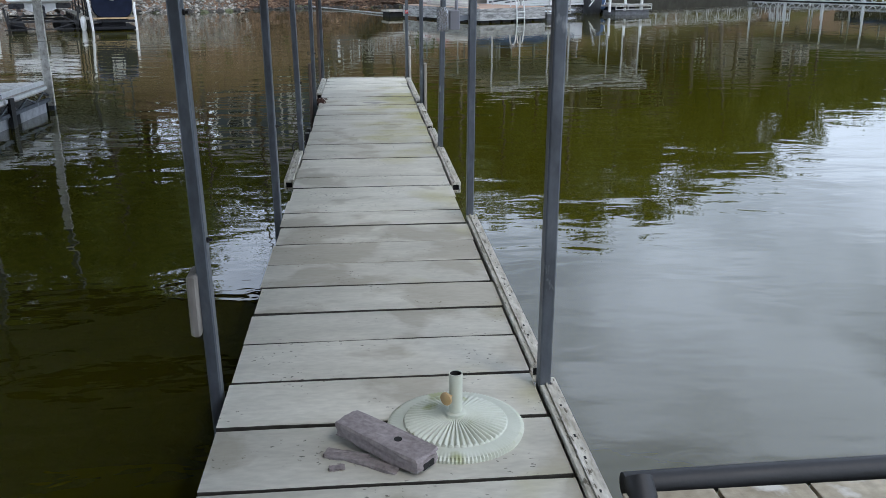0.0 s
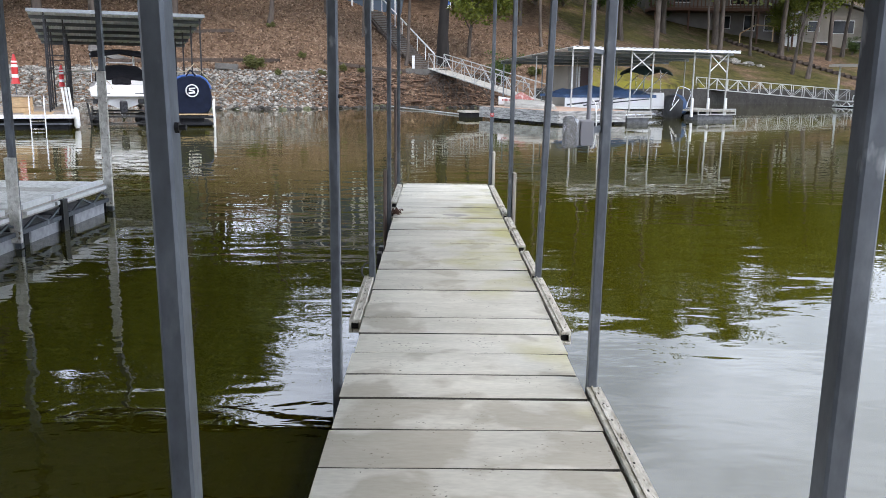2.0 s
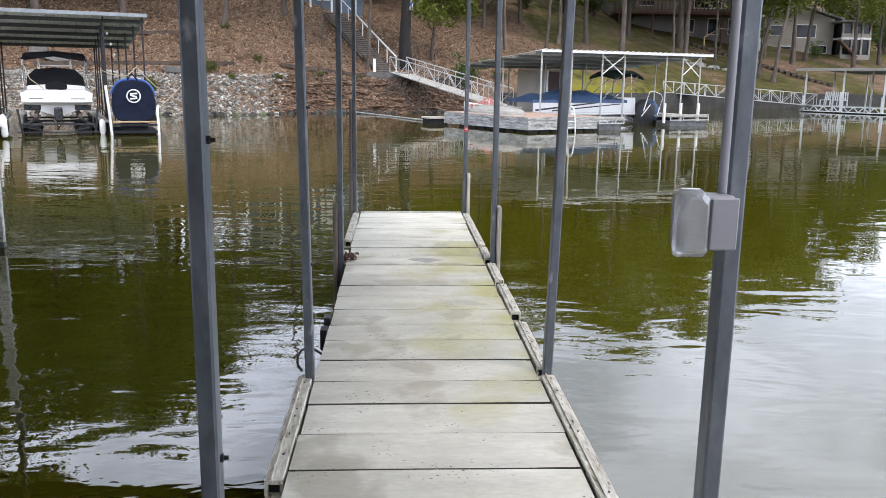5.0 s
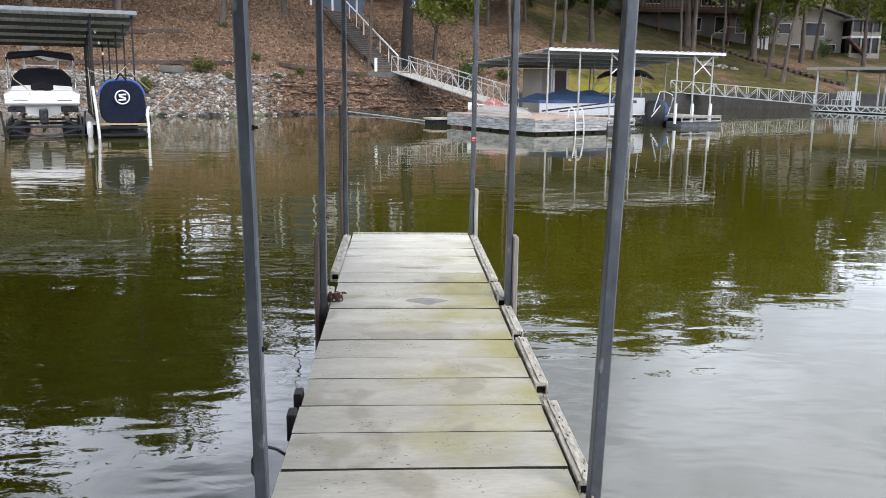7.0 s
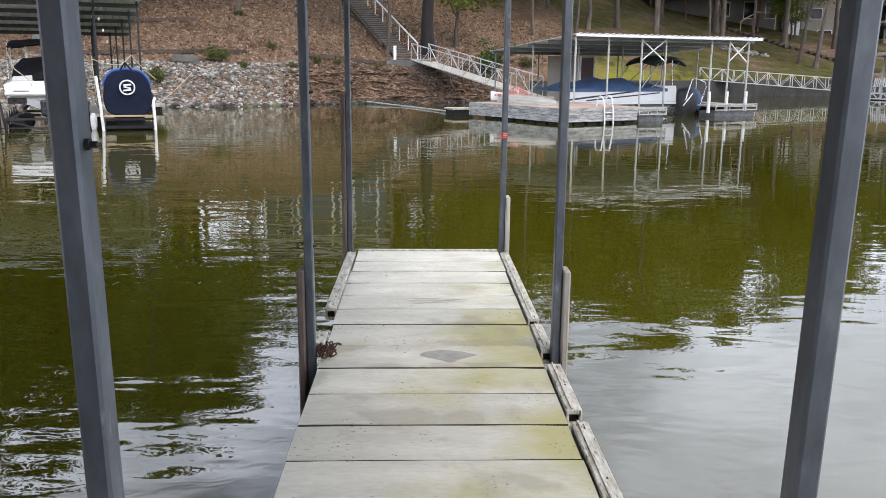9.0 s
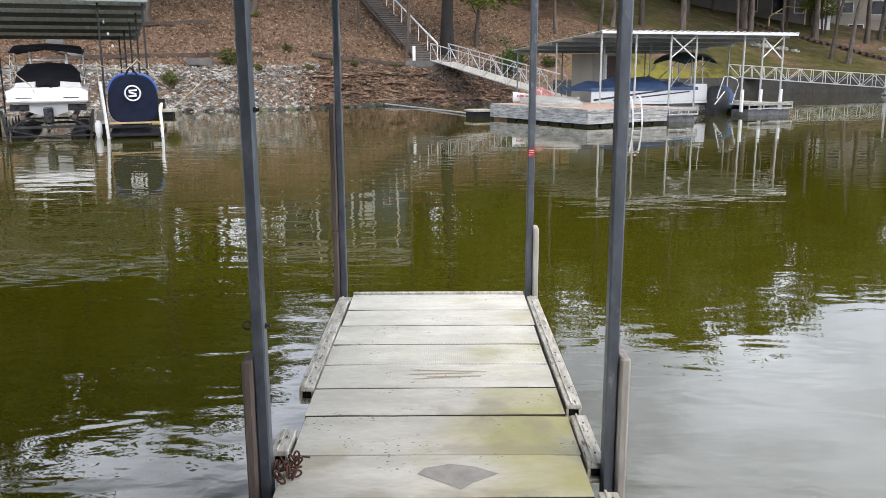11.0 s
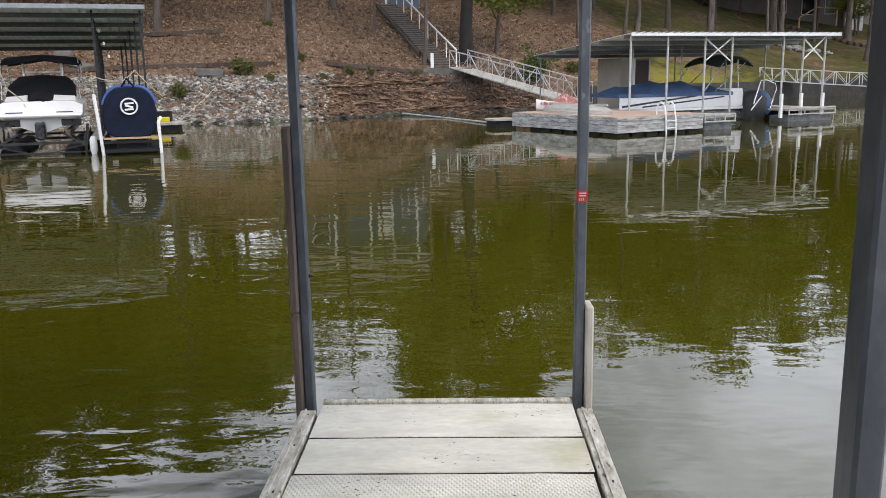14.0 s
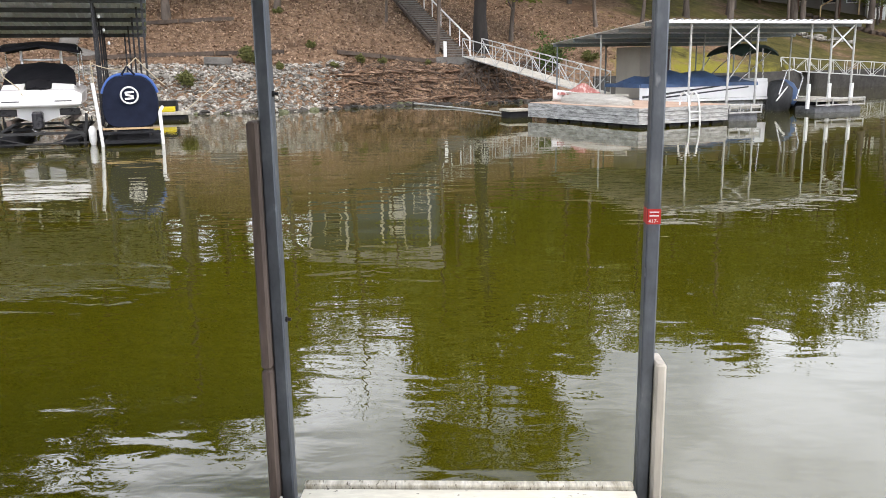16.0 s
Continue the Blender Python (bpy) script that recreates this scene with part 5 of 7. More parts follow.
def timber_line(pts, label):
    for i in range(len(pts) - 1):
        a, b = Vector((*pts[i], terrain(*pts[i]) + 0.12)), Vector((*pts[i + 1], terrain(*pts[i + 1]) + 0.12))
        solid("landscape_timber", Geo().bar(a, b - (b - a) * 0.02, 0.2, 0.2), TIMBER, label, "timber", group="bank timbers")


timber_line([(-20, 49.2), (-16.2, 49.9), (-12.8, 50.4), (-9.5, 51.2)], "old dark landscape timber lying along the bank")
timber_line([(-7.1, 52.6), (-5.0, 53.6), (-2.8, 54.6), (-0.9, 55.2)], "old dark landscape timber lying along the bank")
timber_line([(-20, 55.2), (-16.5, 56.2), (-13.5, 56.8)], "thin dark timber half buried in dry leaves")
slab = rough_slab("concrete_slab", 1.3, 0.7, 0.35, 60, CONCRETE, "pale concrete slab lying on the stony bank", "slab", pose(-12.3, 49.1, terrain(-12.3, 49.1), 0, 3, 8))

# seawall under the lawn
g = Geo()
for a, b in (((6.5, 55.4), (11, 58.6)), ((11, 58.6), (16, 62.3)), ((16, 62.3), (27, 70.3)), ((27, 70.3), (36, 73.8)), ((36, 73.8), (60, 82.5))):
    a, b = Vector((a[0], a[1] - 0.35, 0)), Vector((b[0], b[1] - 0.35, 0))
    g.bar(a + Vector((0, 0, 0.05)), b + Vector((0, 0, 0.05)), 0.35, 1.5)
solid("seawall", g, SEAWALL, "stained grey concrete seawall below the lawn", "seawall", kind="structure")

# ---------- stairs up the slope ----------
stairs = thing("hill_stairs", "grey concrete stairs with a white handrail climbing the slope", "stairs", kind="structure")
S0, S1 = Vector((-0.95, 55.6)), Vector((-5.1, 67.0))
NS = 30
sd = (S1 - S0).normalized()
sn = Vector((sd.y, -sd.x))
zs0, zs1 = terrain(*S0) + 0.12, terrain(*S1) + 0.35


def on_stair(f, off=0.0):
    p = S0.lerp(S1, f) + sn * off
    return Vector((p.x, p.y, zs0 + (zs1 - zs0) * f))


for i in range(NS):
    a, b = on_stair(i / NS), on_stair((i + 0.93) / NS)
    z = a.z + (zs1 - zs0) / NS
    part("riser", Geo().bar((a.x, a.y, z - 0.24), (b.x, b.y, z - 0.24), 1.15, 0.4), TIMBER, stairs)
    part("step", Geo().bar((a.x, a.y, z - 0.016), (b.x, b.y, z - 0.016), 1.2, 0.045), CONCRETE, stairs)
HN = 7
for i in range(HN + 1):
    p = on_stair(i / HN, 0.72)
    part("rail_post", Geo().bar(p, p + Vector((0, 0, 1.0)), 0.06), WHITEMETAL, stairs, "white rail post")
a, b = on_stair(0, 0.72), on_stair(1, 0.72)
part("handrail", Geo().bar(a + Vector((0, 0, 1.0)), b + Vector((0, 0, 1.0)), 0.075), WHITEMETAL, stairs, "white handrail")
p = on_stair(0, -0.72)
part("bollard", Geo().bar(p - Vector((0, 0, 0.1)), p + Vector((0, 0, 0.85)), 0.17), WHITEMETAL, stairs, "short white post")
part("landing", Geo().box(-2.1, 0.6, 54.7, 55.9, 0.3, zs0 + 0.02, c=0.02), CONCRETE, stairs)
for i in range(10):
    p, q = on_stair(0.2 + i * 0.08, -0.78), on_stair(0.2 + i * 0.08 + 0.075, -0.78)
    part("kerb_timber", Geo().bar(p + Vector((0, 0, 0.05)), q + Vector((0, 0, 0.05)), 0.14, 0.2), TIMBER, stairs)


# ---------- gangways ----------
def gangway(name, label, a, b, width, bays, height):
    a, b = Vector(a), Vector(b)
    gw = thing(name, label, "gangway")
    d = (b - a).normalized()
    s = Vector((d.y, -d.x, 0)).normalized()
    up = Vector((0, 0, height))
    part("deck", Geo().bar(a, b, width, 0.06), PALEWOOD, gw)
    for side in (-1, 1):
        o = s * side * width / 2
        tr = part("truss", Geo().bar(a + o, b + o, 0.05).bar(a + o + up, b + o + up, 0.05), PALEMETAL, gw, "white metal truss rail")
        for i in range(bays + 1):
            p = a.lerp(b, i / bays) + o
            part("upright", Geo().bar(p, p + up, 0.035), PALEMETAL, tr)
        for i in range(bays):
            p, q = a.lerp(b, i / bays) + o, a.lerp(b, (i + 1) / bays) + o
            part("diagonal", Geo().bar(p, q + up, 0.03) if i % 2 else Geo().bar(p + up, q, 0.03), PALEMETAL, tr)
            part("mid_rail", Geo().bar(p + up * 0.5, q + up * 0.5, 0.018), GREYMETAL, tr)
    return gw


gangway("gangway", "white truss gangway sloping from the bank to the covered dock", (-0.15, 55.2, terrain(-0.95, 55.6) + 0.15), (5.5, 46.2, 0.18), 1.2, 10, 0.95)
gangway("long_gangway", "long white truss gangway reaching from the seawall to a dock", (20.3, 66.3, 0.85), (30.9, 63.2, 0.05), 1.2, 14, 0.85)

# ---------- covered swim dock ----------
PM = pose(4.85, 33.6, WATER_Z, 0, 0, 31)
swim = thing("swim_platform", "tan-decked swim platform with weathered white side boards", "dock", PM)
DZ = 0.60
part("deck", Geo().box(-0.02, 3.6, -0.02, 5.65, DZ - 0.06, DZ, c=0.01), DECKTAN, swim, "faded tan deck covering")
for z in (0.10, 0.222, 0.344, 0.466):
    part("side_board", Geo().box(-0.05, 3.62, -0.07, -0.03, z, z + 0.112), CLADDING, swim)
    part("side_board", Geo().box(3.61, 3.65, -0.025, 5.65, z, z + 0.112), CLADDING, swim)
    part("side_board", Geo().box(-0.07, -0.03, -0.025, 5.65, z, z + 0.112), CLADDING, swim)
for i in range(6):
    part("float", Geo().box(0.06 + i * 0.6, 0.54 + i * 0.6, 0.02, 0.8, -0.3, 0.095, c=0.03), DARKFLOAT, swim)
    part("float", Geo().box(0.04, 0.8, 0.9 + i * 0.65, 1.45 + i * 0.65, -0.3, 0.095, c=0.03), DARKFLOAT, swim)
ladder = thing("swim_ladder", "white tubular swim ladder hooked on the platform edge", "ladder", PM @ pose(1.92, -0.09, 0))
for x in (0, 0.42):
    part("stile", Geo().tube([(x, 0.40, DZ), (x, 0.36, DZ + 0.30), (x, 0.22, DZ + 0.40), (x, 0.06, DZ + 0.30), (x, -0.02, DZ - 0.1), (x, -0.08, -0.25)], 0.028, 8), WHITEMETAL, ladder, smooth=50)
for z in (-0.05, 0.18, 0.41):
    part("rung", Geo().bar((0, -0.045, z), (0.42, -0.045, z), 0.07, 0.03), WHITEMETAL, ladder)

CM = pose(5.95, 37.4, WATER_Z, 0, 0, 22)
cover = thing("covered_dock", "white-posted boat dock with a low sheet-metal roof", "boathouse", CM)
RW, RD, ZF, ZB = 9.0, 7.2, 3.28, 2.72
corrugated(-0.15, RW + 0.25, -0.2, RD, ZF, ZB, WHITEMETAL, cover, "roof_sheet", pitch=0.3, depth=0.04, along="y", label="white sheet-metal roof")
part("fascia", Geo().box(-0.12, RW + 0.22, -0.2, -0.16, ZF - 0.10, ZF - 0.015), WHITEMETAL, cover)
for i in range(5):
    y = 0.3 + i * (RD - 0.5) / 4
    z = ZF + (ZB - ZF) * (y + 0.2) / (RD + 0.2)
    part("purlin", Geo().box(-0.1, RW + 0.2, y - 0.03, y + 0.03, z - 0.15, z - 0.02), GREYMETAL, cover)
for x in (0.02, 1.55, 3.15, 4.35, 6.7, 7.65, 8.7):
    part("post", Geo().bar((x, 0.05, 0.35), (x, 0.05, ZF - 0.1), 0.055), PALEPOST, cover, "white roof post")
    if x > 6:
        part("post_sleeve", Geo().bar((x, 0.0, 0.15), (x, 0.0, 1.05), 0.10), WHITEMETAL, cover)
for x in (0.02, 2.3, 4.6, 6.8, 8.8):
    for y in (3.4, 6.9):
        part("post", Geo().bar((x, y, 0.35), (x, y, ZF + (ZB - ZF) * y / RD - 0.1), 0.045), PALEPOST if y < 5 else GREYMETAL, cover)
for x0, x1 in ((3.15, 4.35), (7.65, 8.7)):
    part("cross_brace", Geo().bar((x0, 0.08, ZF - 1.0), (x1, 0.08, ZF - 0.15), 0.04).bar((x0, 0.10, ZF - 0.15), (x1, 0.10, ZF - 1.0), 0.04), WHITEMETAL, cover)
part("finger_deck", Geo().box(6.95, 9.2, -0.15, 1.0, 0.40, 0.48, c=0.01), PALEWOOD, cover)
part("finger_deck", Geo().box(8.2, 9.2, 1.01, 7.1, 0.40, 0.48, c=0.01), PALEWOOD, cover)
part("finger_deck", Geo().box(1.5, 2.75, -2.2, -0.3, 0.40, 0.48, c=0.01), PALEWOOD, cover)
part("walk_deck", Geo().box(-0.1, 2.2, 3.6, 7.1, 0.40, 0.48, c=0.01), PALEWOOD, cover)
part("walk_deck", Geo().box(2.21, 9.2, 6.2, 7.1, 0.40, 0.48, c=0.01), PALEWOOD, cover)
part("float", Geo().box(7.0, 9.15, -0.1, 0.95, -0.3, 0.22, c=0.03), FLOATGREY, cover)
part("float", Geo().box(1.55, 2.7, -2.15, -0.35, -0.3, 0.24, c=0.03), FLOATGREY, cover)
part("float", Geo().box(8.3, 9.2, 1.1, 7.0, -0.3, 0.39, c=0.03), DARKFLOAT, cover)
part("float", Geo().box(0.0, 2.1, 3.7, 7.0, -0.3, 0.39, c=0.03), DARKFLOAT, cover)
for x0, x1, y in ((1.5, 2.75, -2.24), (6.95, 9.2, -0.18)):
    for z in (0.28, 0.52):
        part("rail", Geo().bar((x0, y, z), (x1, y, z), 0.045), PALEPOST, cover)
    for k in range(4):
        x = x0 + (x1 - x0) * k / 3
        part("rail_upright", Geo().bar((x, y, 0.25), (x, y, 0.54), 0.035), PALEPOST, cover)

room = thing("storage_room", "pale grey dock storage room with a dark brown door", "shed", CM @ pose(2.75, 5.0, 0.482))
part("wall", Geo().box(0, 1.45, 0, 1.8, 0, 2.05), SIDING, room)
part("door", Geo().box(0.72, 1.36, -0.03, -0.002, 0.02, 1.95, c=0.005), DOORBROWN, room, "dark brown door")
part("door_frame", Geo().box(0.62, 0.71, -0.025, -0.002, 0, 2.03).box(1.37, 1.44, -0.025, -0.002, 0, 2.03), WHITEMETAL, room)

# pontoon boat in the slip
PB = CM @ pose(4.05, 3.2, 0)
pont = thing("pontoon_boat", "white striped pontoon boat under a blue tarpaulin", "boat", PB)
for y in (-0.9, 0.9):
    part("pontoon", Geo().tube([(-3.4, y, 0.16), (-3.0, y, 0.14), (2.6, y, 0.14), (2.7, y, 0.14)], [0.12, 0.3, 0.3, 0.25], 14), CHROME, pont, smooth=50)
part("deck", Geo().box(-3.3, 2.6, -1.2, 1.2, 0.45, 0.55, c=0.01), HULLWHITE, pont)
part("side_panel", Geo().box(-3.2, 2.5, -1.22, -1.17, 0.56, 1.12, c=0.005), HULLWHITE, pont)
part("stripe", Geo().add([(-3.1, -1.224, 0.62), (0.3, -1.224, 0.98), (0.3, -1.224, 1.04), (-3.1, -1.224, 0.70)], [(0, 1, 2, 3)]).add([(-2.2, -1.224, 0.60), (1.6, -1.224, 0.92), (1.6, -1.224, 0.97), (-2.2, -1.224, 0.66)], [(0, 1, 2, 3)]), HULLDARK, pont)
rings = []
for i in range(11):
    x = -3.2 + i * 0.52
    h = 1.12 + 0.30 * math.sin(math.pi * i / 10) + 0.08 * math.sin(i * 2.1)
    rings.append([(x, -1.26, 1.00), (x, -1.24, 1.13), (x, -0.6, h), (x, 0.0, h + 0.14), (x, 0.6, h), (x, 1.24, 1.13), (x, 1.26, 1.0)])
part("tarpaulin", Geo().loft(rings), CANVAS_BLUE, pont, "crumpled blue tarpaulin", smooth=60)
part("console_box", Geo().box(1.9, 2.55, -1.16, -0.4, 0.56, 1.25, c=0.03), HULLWHITE, pont)
bim = Geo()
rings = []
for i in range(9):
    t = -1 + i / 4
    x = 2.2 + t * 0.85
    z = 2.52 - 0.30 * t * t
    rings.append([(x, -1.1, z - 0.12), (x, -1.0, z), (x, 0, z + 0.06), (x, 1.0, z), (x, 1.1, z - 0.12), (x, 1.08, z - 0.14), (x, 0, z + 0.03), (x, -1.08, z - 0.14)])
part("bimini_top", bim.loft(rings), CANVAS_GREEN, pont, "dark green canvas sun top", smooth=60)
for y in (-1.05, 1.05):
    part("bimini_frame", Geo().tube([(0.7, y, 1.1), (1.75, y, 2.4)], 0.02, 6).tube([(2.4, y, 1.1), (2.3, y, 2.4)], 0.02, 6).tube([(1.2, y, 1.1), (2.75, y, 2.3)], 0.02, 6), CHROME, pont)
motor = thing("outboard_motor", "outboard motor bundled in a slack black and blue cover", "motor", PB @ pose(2.95, -1.25, 0.1, 0, 18, 0))


def bundle(levels, folds):
    return [[(off + r * 1.25 * math.cos(t) * (1 + 0.09 * math.sin(folds * t + z * 7)), r * math.sin(t) * (1 + 0.09 * math.cos(folds * t + z * 5)), z) for t in np.linspace(0, 2 * math.pi, 25)[:-1]]
            for z, r, off in levels]


part("leg_cover", Geo().loft(bundle(((-0.45, 0.20, 0.10), (-0.1, 0.36, 0.05), (0.25, 0.44, 0.0), (0.60, 0.46, -0.05), (0.85, 0.40, -0.08), (1.02, 0.22, -0.08)), 5)), CANVAS_GREY, motor, "slack dark grey wrapping", smooth=60)
part("cowl_cover", Geo().loft(bundle(((0.28, 0.34, 0.26), (0.55, 0.40, 0.24), (0.85, 0.38, 0.18), (1.06, 0.26, 0.10), (1.14, 0.08, 0.08)), 4)), CANVAS_BLUE, motor, "faded blue cover", smooth=60)
part("strap", Geo().tube([(-0.50 + 0.10 * k, -0.47, 0.15 + 0.22 * k) for k in range(4)], 0.03, 6), HULLWHITE, motor, "white strap")
part("grab_frame", Geo().tube([(-0.5, -0.5, 0.4), (-0.5, -0.5, 1.35), (-0.3, -0.5, 1.45), (0.2, -0.5, 1.45), (0.35, -0.5, 1.3), (0.35, -0.5, 0.4)], 0.028, 8), CHROME, motor, smooth=50)

# things lying on the platform
canoe = thing("upturned_boat", "pale upturned rowing boat with strakes lying on the platform", "boat", PM @ pose(0.95, 3.25, DZ, 0, 0, 84))
rings = []
for i in range(17):
    t = -1 + i / 8
    w = 0.62 * (1 - abs(t) ** 2.6) + 0.05
    h = 0.30 * (1 - 0.45 * abs(t) ** 3)
    half = [(-w, 0.0), (-w * 0.97, h * 0.30), (-w * 0.93, h * 0.33), (-w * 0.84, h * 0.62), (-w * 0.79, h * 0.65), (-w * 0.52, h * 0.95), (-w * 0.45, h * 0.97)]
    rings.append([(t * 2.1, a, b) for a, b in half] + [(t * 2.1, 0, h * 1.06)] + [(t * 2.1, -a, b) for a, b in reversed(half)])
part("hull", Geo().loft(rings), BEIGE, canoe, smooth=25)
part("gunwale", Geo().tube([(t * 2.13, -0.64 * (1 - abs(t) ** 2.6) - 0.06, 0.03) for t in np.linspace(-1, 1, 15)], 0.025, 6), PALEWOOD, canoe)
part("keel", Geo().bar((-1.9, 0, 0.31), (1.9, 0, 0.31), 0.05, 0.05), PALEWOOD, canoe)
tent = thing("covered_dinghy", "small white dinghy draped in a faded red and white striped cover", "boat", PM @ pose(1.55, 5.15, DZ - 0.04, 0, 0, -32) @ Matrix.Diagonal((0.60, 0.60, 0.50, 1)))
rings = []
for i in range(11):
    f = i / 10
    x = -1.25 + 2.65 * f
    w = 0.78 * min(1, 0.10 + 1.9 * f) ** 0.7
    rise = 0.30 * (1 - f) ** 2
    rings.append([(x, 0, -0.05 + rise * 0.6), (x, -w * 0.7, 0.08 + rise * 0.7), (x, -w, 0.62 + rise), (x, -w * 0.92, 0.66 + rise), (x, w * 0.92, 0.66 + rise), (x, w, 0.62 + rise), (x, w * 0.7, 0.08 + rise * 0.7)])
part("hull", Geo().loft(rings), HULLWHITE, tent, "white hull with a raised bow", smooth=35)
rings = []
for i in range(13):
    f = i / 12
    x = -1.0 + 2.45 * f
    w = 0.84 * min(1, 0.42 + 1.4 * f) ** 0.7
    ridge = 0.72 + 0.62 * math.exp(-((f - 0.62) / 0.25) ** 2)
    fold = 0.035 * math.sin(i * 2.3)
    rings.append([(x, -w - 0.02, 0.56), (x, -w * 0.92, 0.72 + fold), (x, -w * 0.45, 0.72 + (ridge - 0.72) * 0.42 - fold), (x, 0, ridge), (x, w * 0.45, 0.72 + (ridge - 0.72) * 0.42 + fold), (x, w * 0.92, 0.72 - fold), (x, w + 0.02, 0.56)])
part("canvas", Geo().loft(rings), CANVAS_RED, tent, "sagging red and white striped canvas", smooth=60)
raft = thing("small_float", "small pale float moored beside the platform", "float", pose(1.55, 40.0, WATER_Z, 0, 0, 20))
part("top", Geo().box(-0.5, 0.5, -0.5, 0.5, 0.22, 0.30, c=0.01), PALEWOOD, raft)
part("float", Geo().box(-0.45, 0.45, -0.45, 0.45, -0.2, 0.219, c=0.04), DARKFLOAT, raft)
solid("floating_pipe", Geo().tube([(-3.0, 50.0, WATER_Z + 0.12), (-0.7, 46.5, WATER_Z + 0.03), (1.3, 41.2, WATER_Z + 0.06)], 0.036, 8), PALEPOST, "long white pipe floating between bank and float", "pipe", smooth=50)

# ---------- boathouse with the white runabout ----------
BM = pose(-11.72, 30.2, WATER_Z, 0, 0, 21.5)
bh = thing("boathouse", "open boathouse with a grey corrugated roof on black posts", "boathouse", BM)
BX0, BX1, BD, BZF, BZB = -2.75, 3.15, 7.6, 3.95, 3.15
corrugated(BX0, BX1, -0.4, BD, BZF, BZB, PALEROOF, bh, "roof_sheet", pitch=0.23, depth=0.05, along="y", label="grey ribbed metal roof")
part("fascia", Geo().box(BX0, BX1, -0.44, -0.405, BZF - 0.07, BZF + 0.05, c=0.005), ROOFMETAL, bh, "pale grey roof fascia")
for y in (0.6, 2.2, 3.9, 5.6, 7.3):
    z = BZF + (BZB - BZF) * (y + 0.4) / (BD + 0.4)
    part("rafter", Geo().box(BX0 + 0.02, BX1 - 0.02, y - 0.04, y + 0.04, z - 0.14, z - 0.015), PURLIN, bh)
for x, ys in ((-2.22, (-0.35, 0.9, 2.4, 4.4)), (-1.66, (0.8, 2.9, 5.0, 7.2)), (1.76, (0.1, 0.9, 1.9, 3.7, 5.5, 7.2)), (3.02, (0.1, 1.9, 3.7, 5.5, 7.2))):
    for k, y in enumerate(ys):
        z = BZF + (BZB - BZF) * (y + 0.4) / (BD + 0.4) - 0.02
        part("post", Geo().bar((x - 0.15 * k * (x > 2), y, -0.5), (x - 0.15 * k * (x > 2), y, z), 0.055), DARKSTEEL, bh, "thin black post")
    for z in (0.66, 1.95):
        part("tie_bar", Geo().bar((x, ys[0], z), (x, ys[-1], z), 0.045), DARKSTEEL, bh)
for y, z in ((0.82, 2.45), (0.88, 2.85), (2.5, 2.3)):
    part("cross_bar", Geo().bar((-2.24, y, z), (-1.64, y, z), 0.045), DARKSTEEL, bh)
for x, z in ((1.9, 3.3), (2.0, 2.95), (2.1, 2.6)):
    part("hanging_lamp", Geo().lathe([(0.012, 0.10), (0.03, 0.075), (0.036, 0.025), (0.018, 0.0)], 10, pose(x, 0.5, z)), WHITEMETAL, bh)
part("walk_deck", Geo().box(1.45, 1.79, 0.0, 7.3, 0.35, 0.44), PALEWOOD, bh)
part("back_rail", Geo().bar((BX0 + 0.2, 7.25, 1.9), (BX1, 7.25, 1.9), 0.05), PALEWOOD, bh)
part("float", Geo().box(1.44, 1.73, 0.1, 7.2, -0.3, 0.34, c=0.03), DARKFLOAT, bh)
ropes = thing("mooring_ropes", "pale mooring ropes slung between the boathouse posts", "rope", BM)
for a, b, sag in (((1.62, 0.06, 2.12), (2.4, -0.5, 1.95), 0.06), ((2.4, -0.5, 1.95), (2.75, 0.0, 2.25), 0.02), ((2.75, 0.0, 2.25), (3.45, -0.1, 1.5), 0.04), ((1.60, 0.05, 2.2), (1.66, 0.0, 0.7), 0.0)):
    a, b = Vector(a), Vector(b)
    part("rope", Geo().tube([a.lerp(b, t) - Vector((0, 0, sag * 4 * t * (1 - t))) for t in np.linspace(0, 1, 7)], 0.014, 5), ROPE, ropes)

# runabout, stern toward the open water
RB = BM @ pose(0.20, 0.1, 0.55) @ Matrix.Diagonal((0.94, 1, 1, 1))
boat = thing("runabout_boat", "white runabout with a black cover and sun top on a lift", "boat", RB)
rings = []
for i in range(12):
    f = i / 11
    y = f * 5.6
    w = 1.18 * (1 - max(0, f - 0.45) ** 2.2 * 3.1)
    top = 0.78 + 0.22 * f
    rings.append([(0, y, 0.0 + 0.35 * f ** 4), (-w * 0.72, y, 0.30 + 0.25 * f ** 3), (-w * 0.97, y, 0.50 + 0.1 * f), (-w, y, top), (-w * 0.80, y, top + 0.1), (0, y, top + 0.12),
                  (w * 0.80, y, top + 0.1), (w, y, top), (w * 0.97, y, 0.50 + 0.1 * f), (w * 0.72, y, 0.30 + 0.25 * f ** 3)])
part("hull", Geo().loft(rings), HULLWHITE, boat, smooth=35)
part("swim_step", Geo().box(-1.16, 1.16, -0.34, 0.05, 0.47, 0.57, c=0.04), HULLWHITE, boat, "white swim step", smooth=40)
part("transom_corner", Geo().box(-1.1, -0.55, -0.03, 0.02, 0.22, 0.40, c=0.02), HULLDARK, boat, "dark hull corner")
part("transom_corner", Geo().box(0.55, 1.1, -0.03, 0.02, 0.22, 0.40, c=0.02), HULLDARK, boat, "dark hull corner")
rings = []
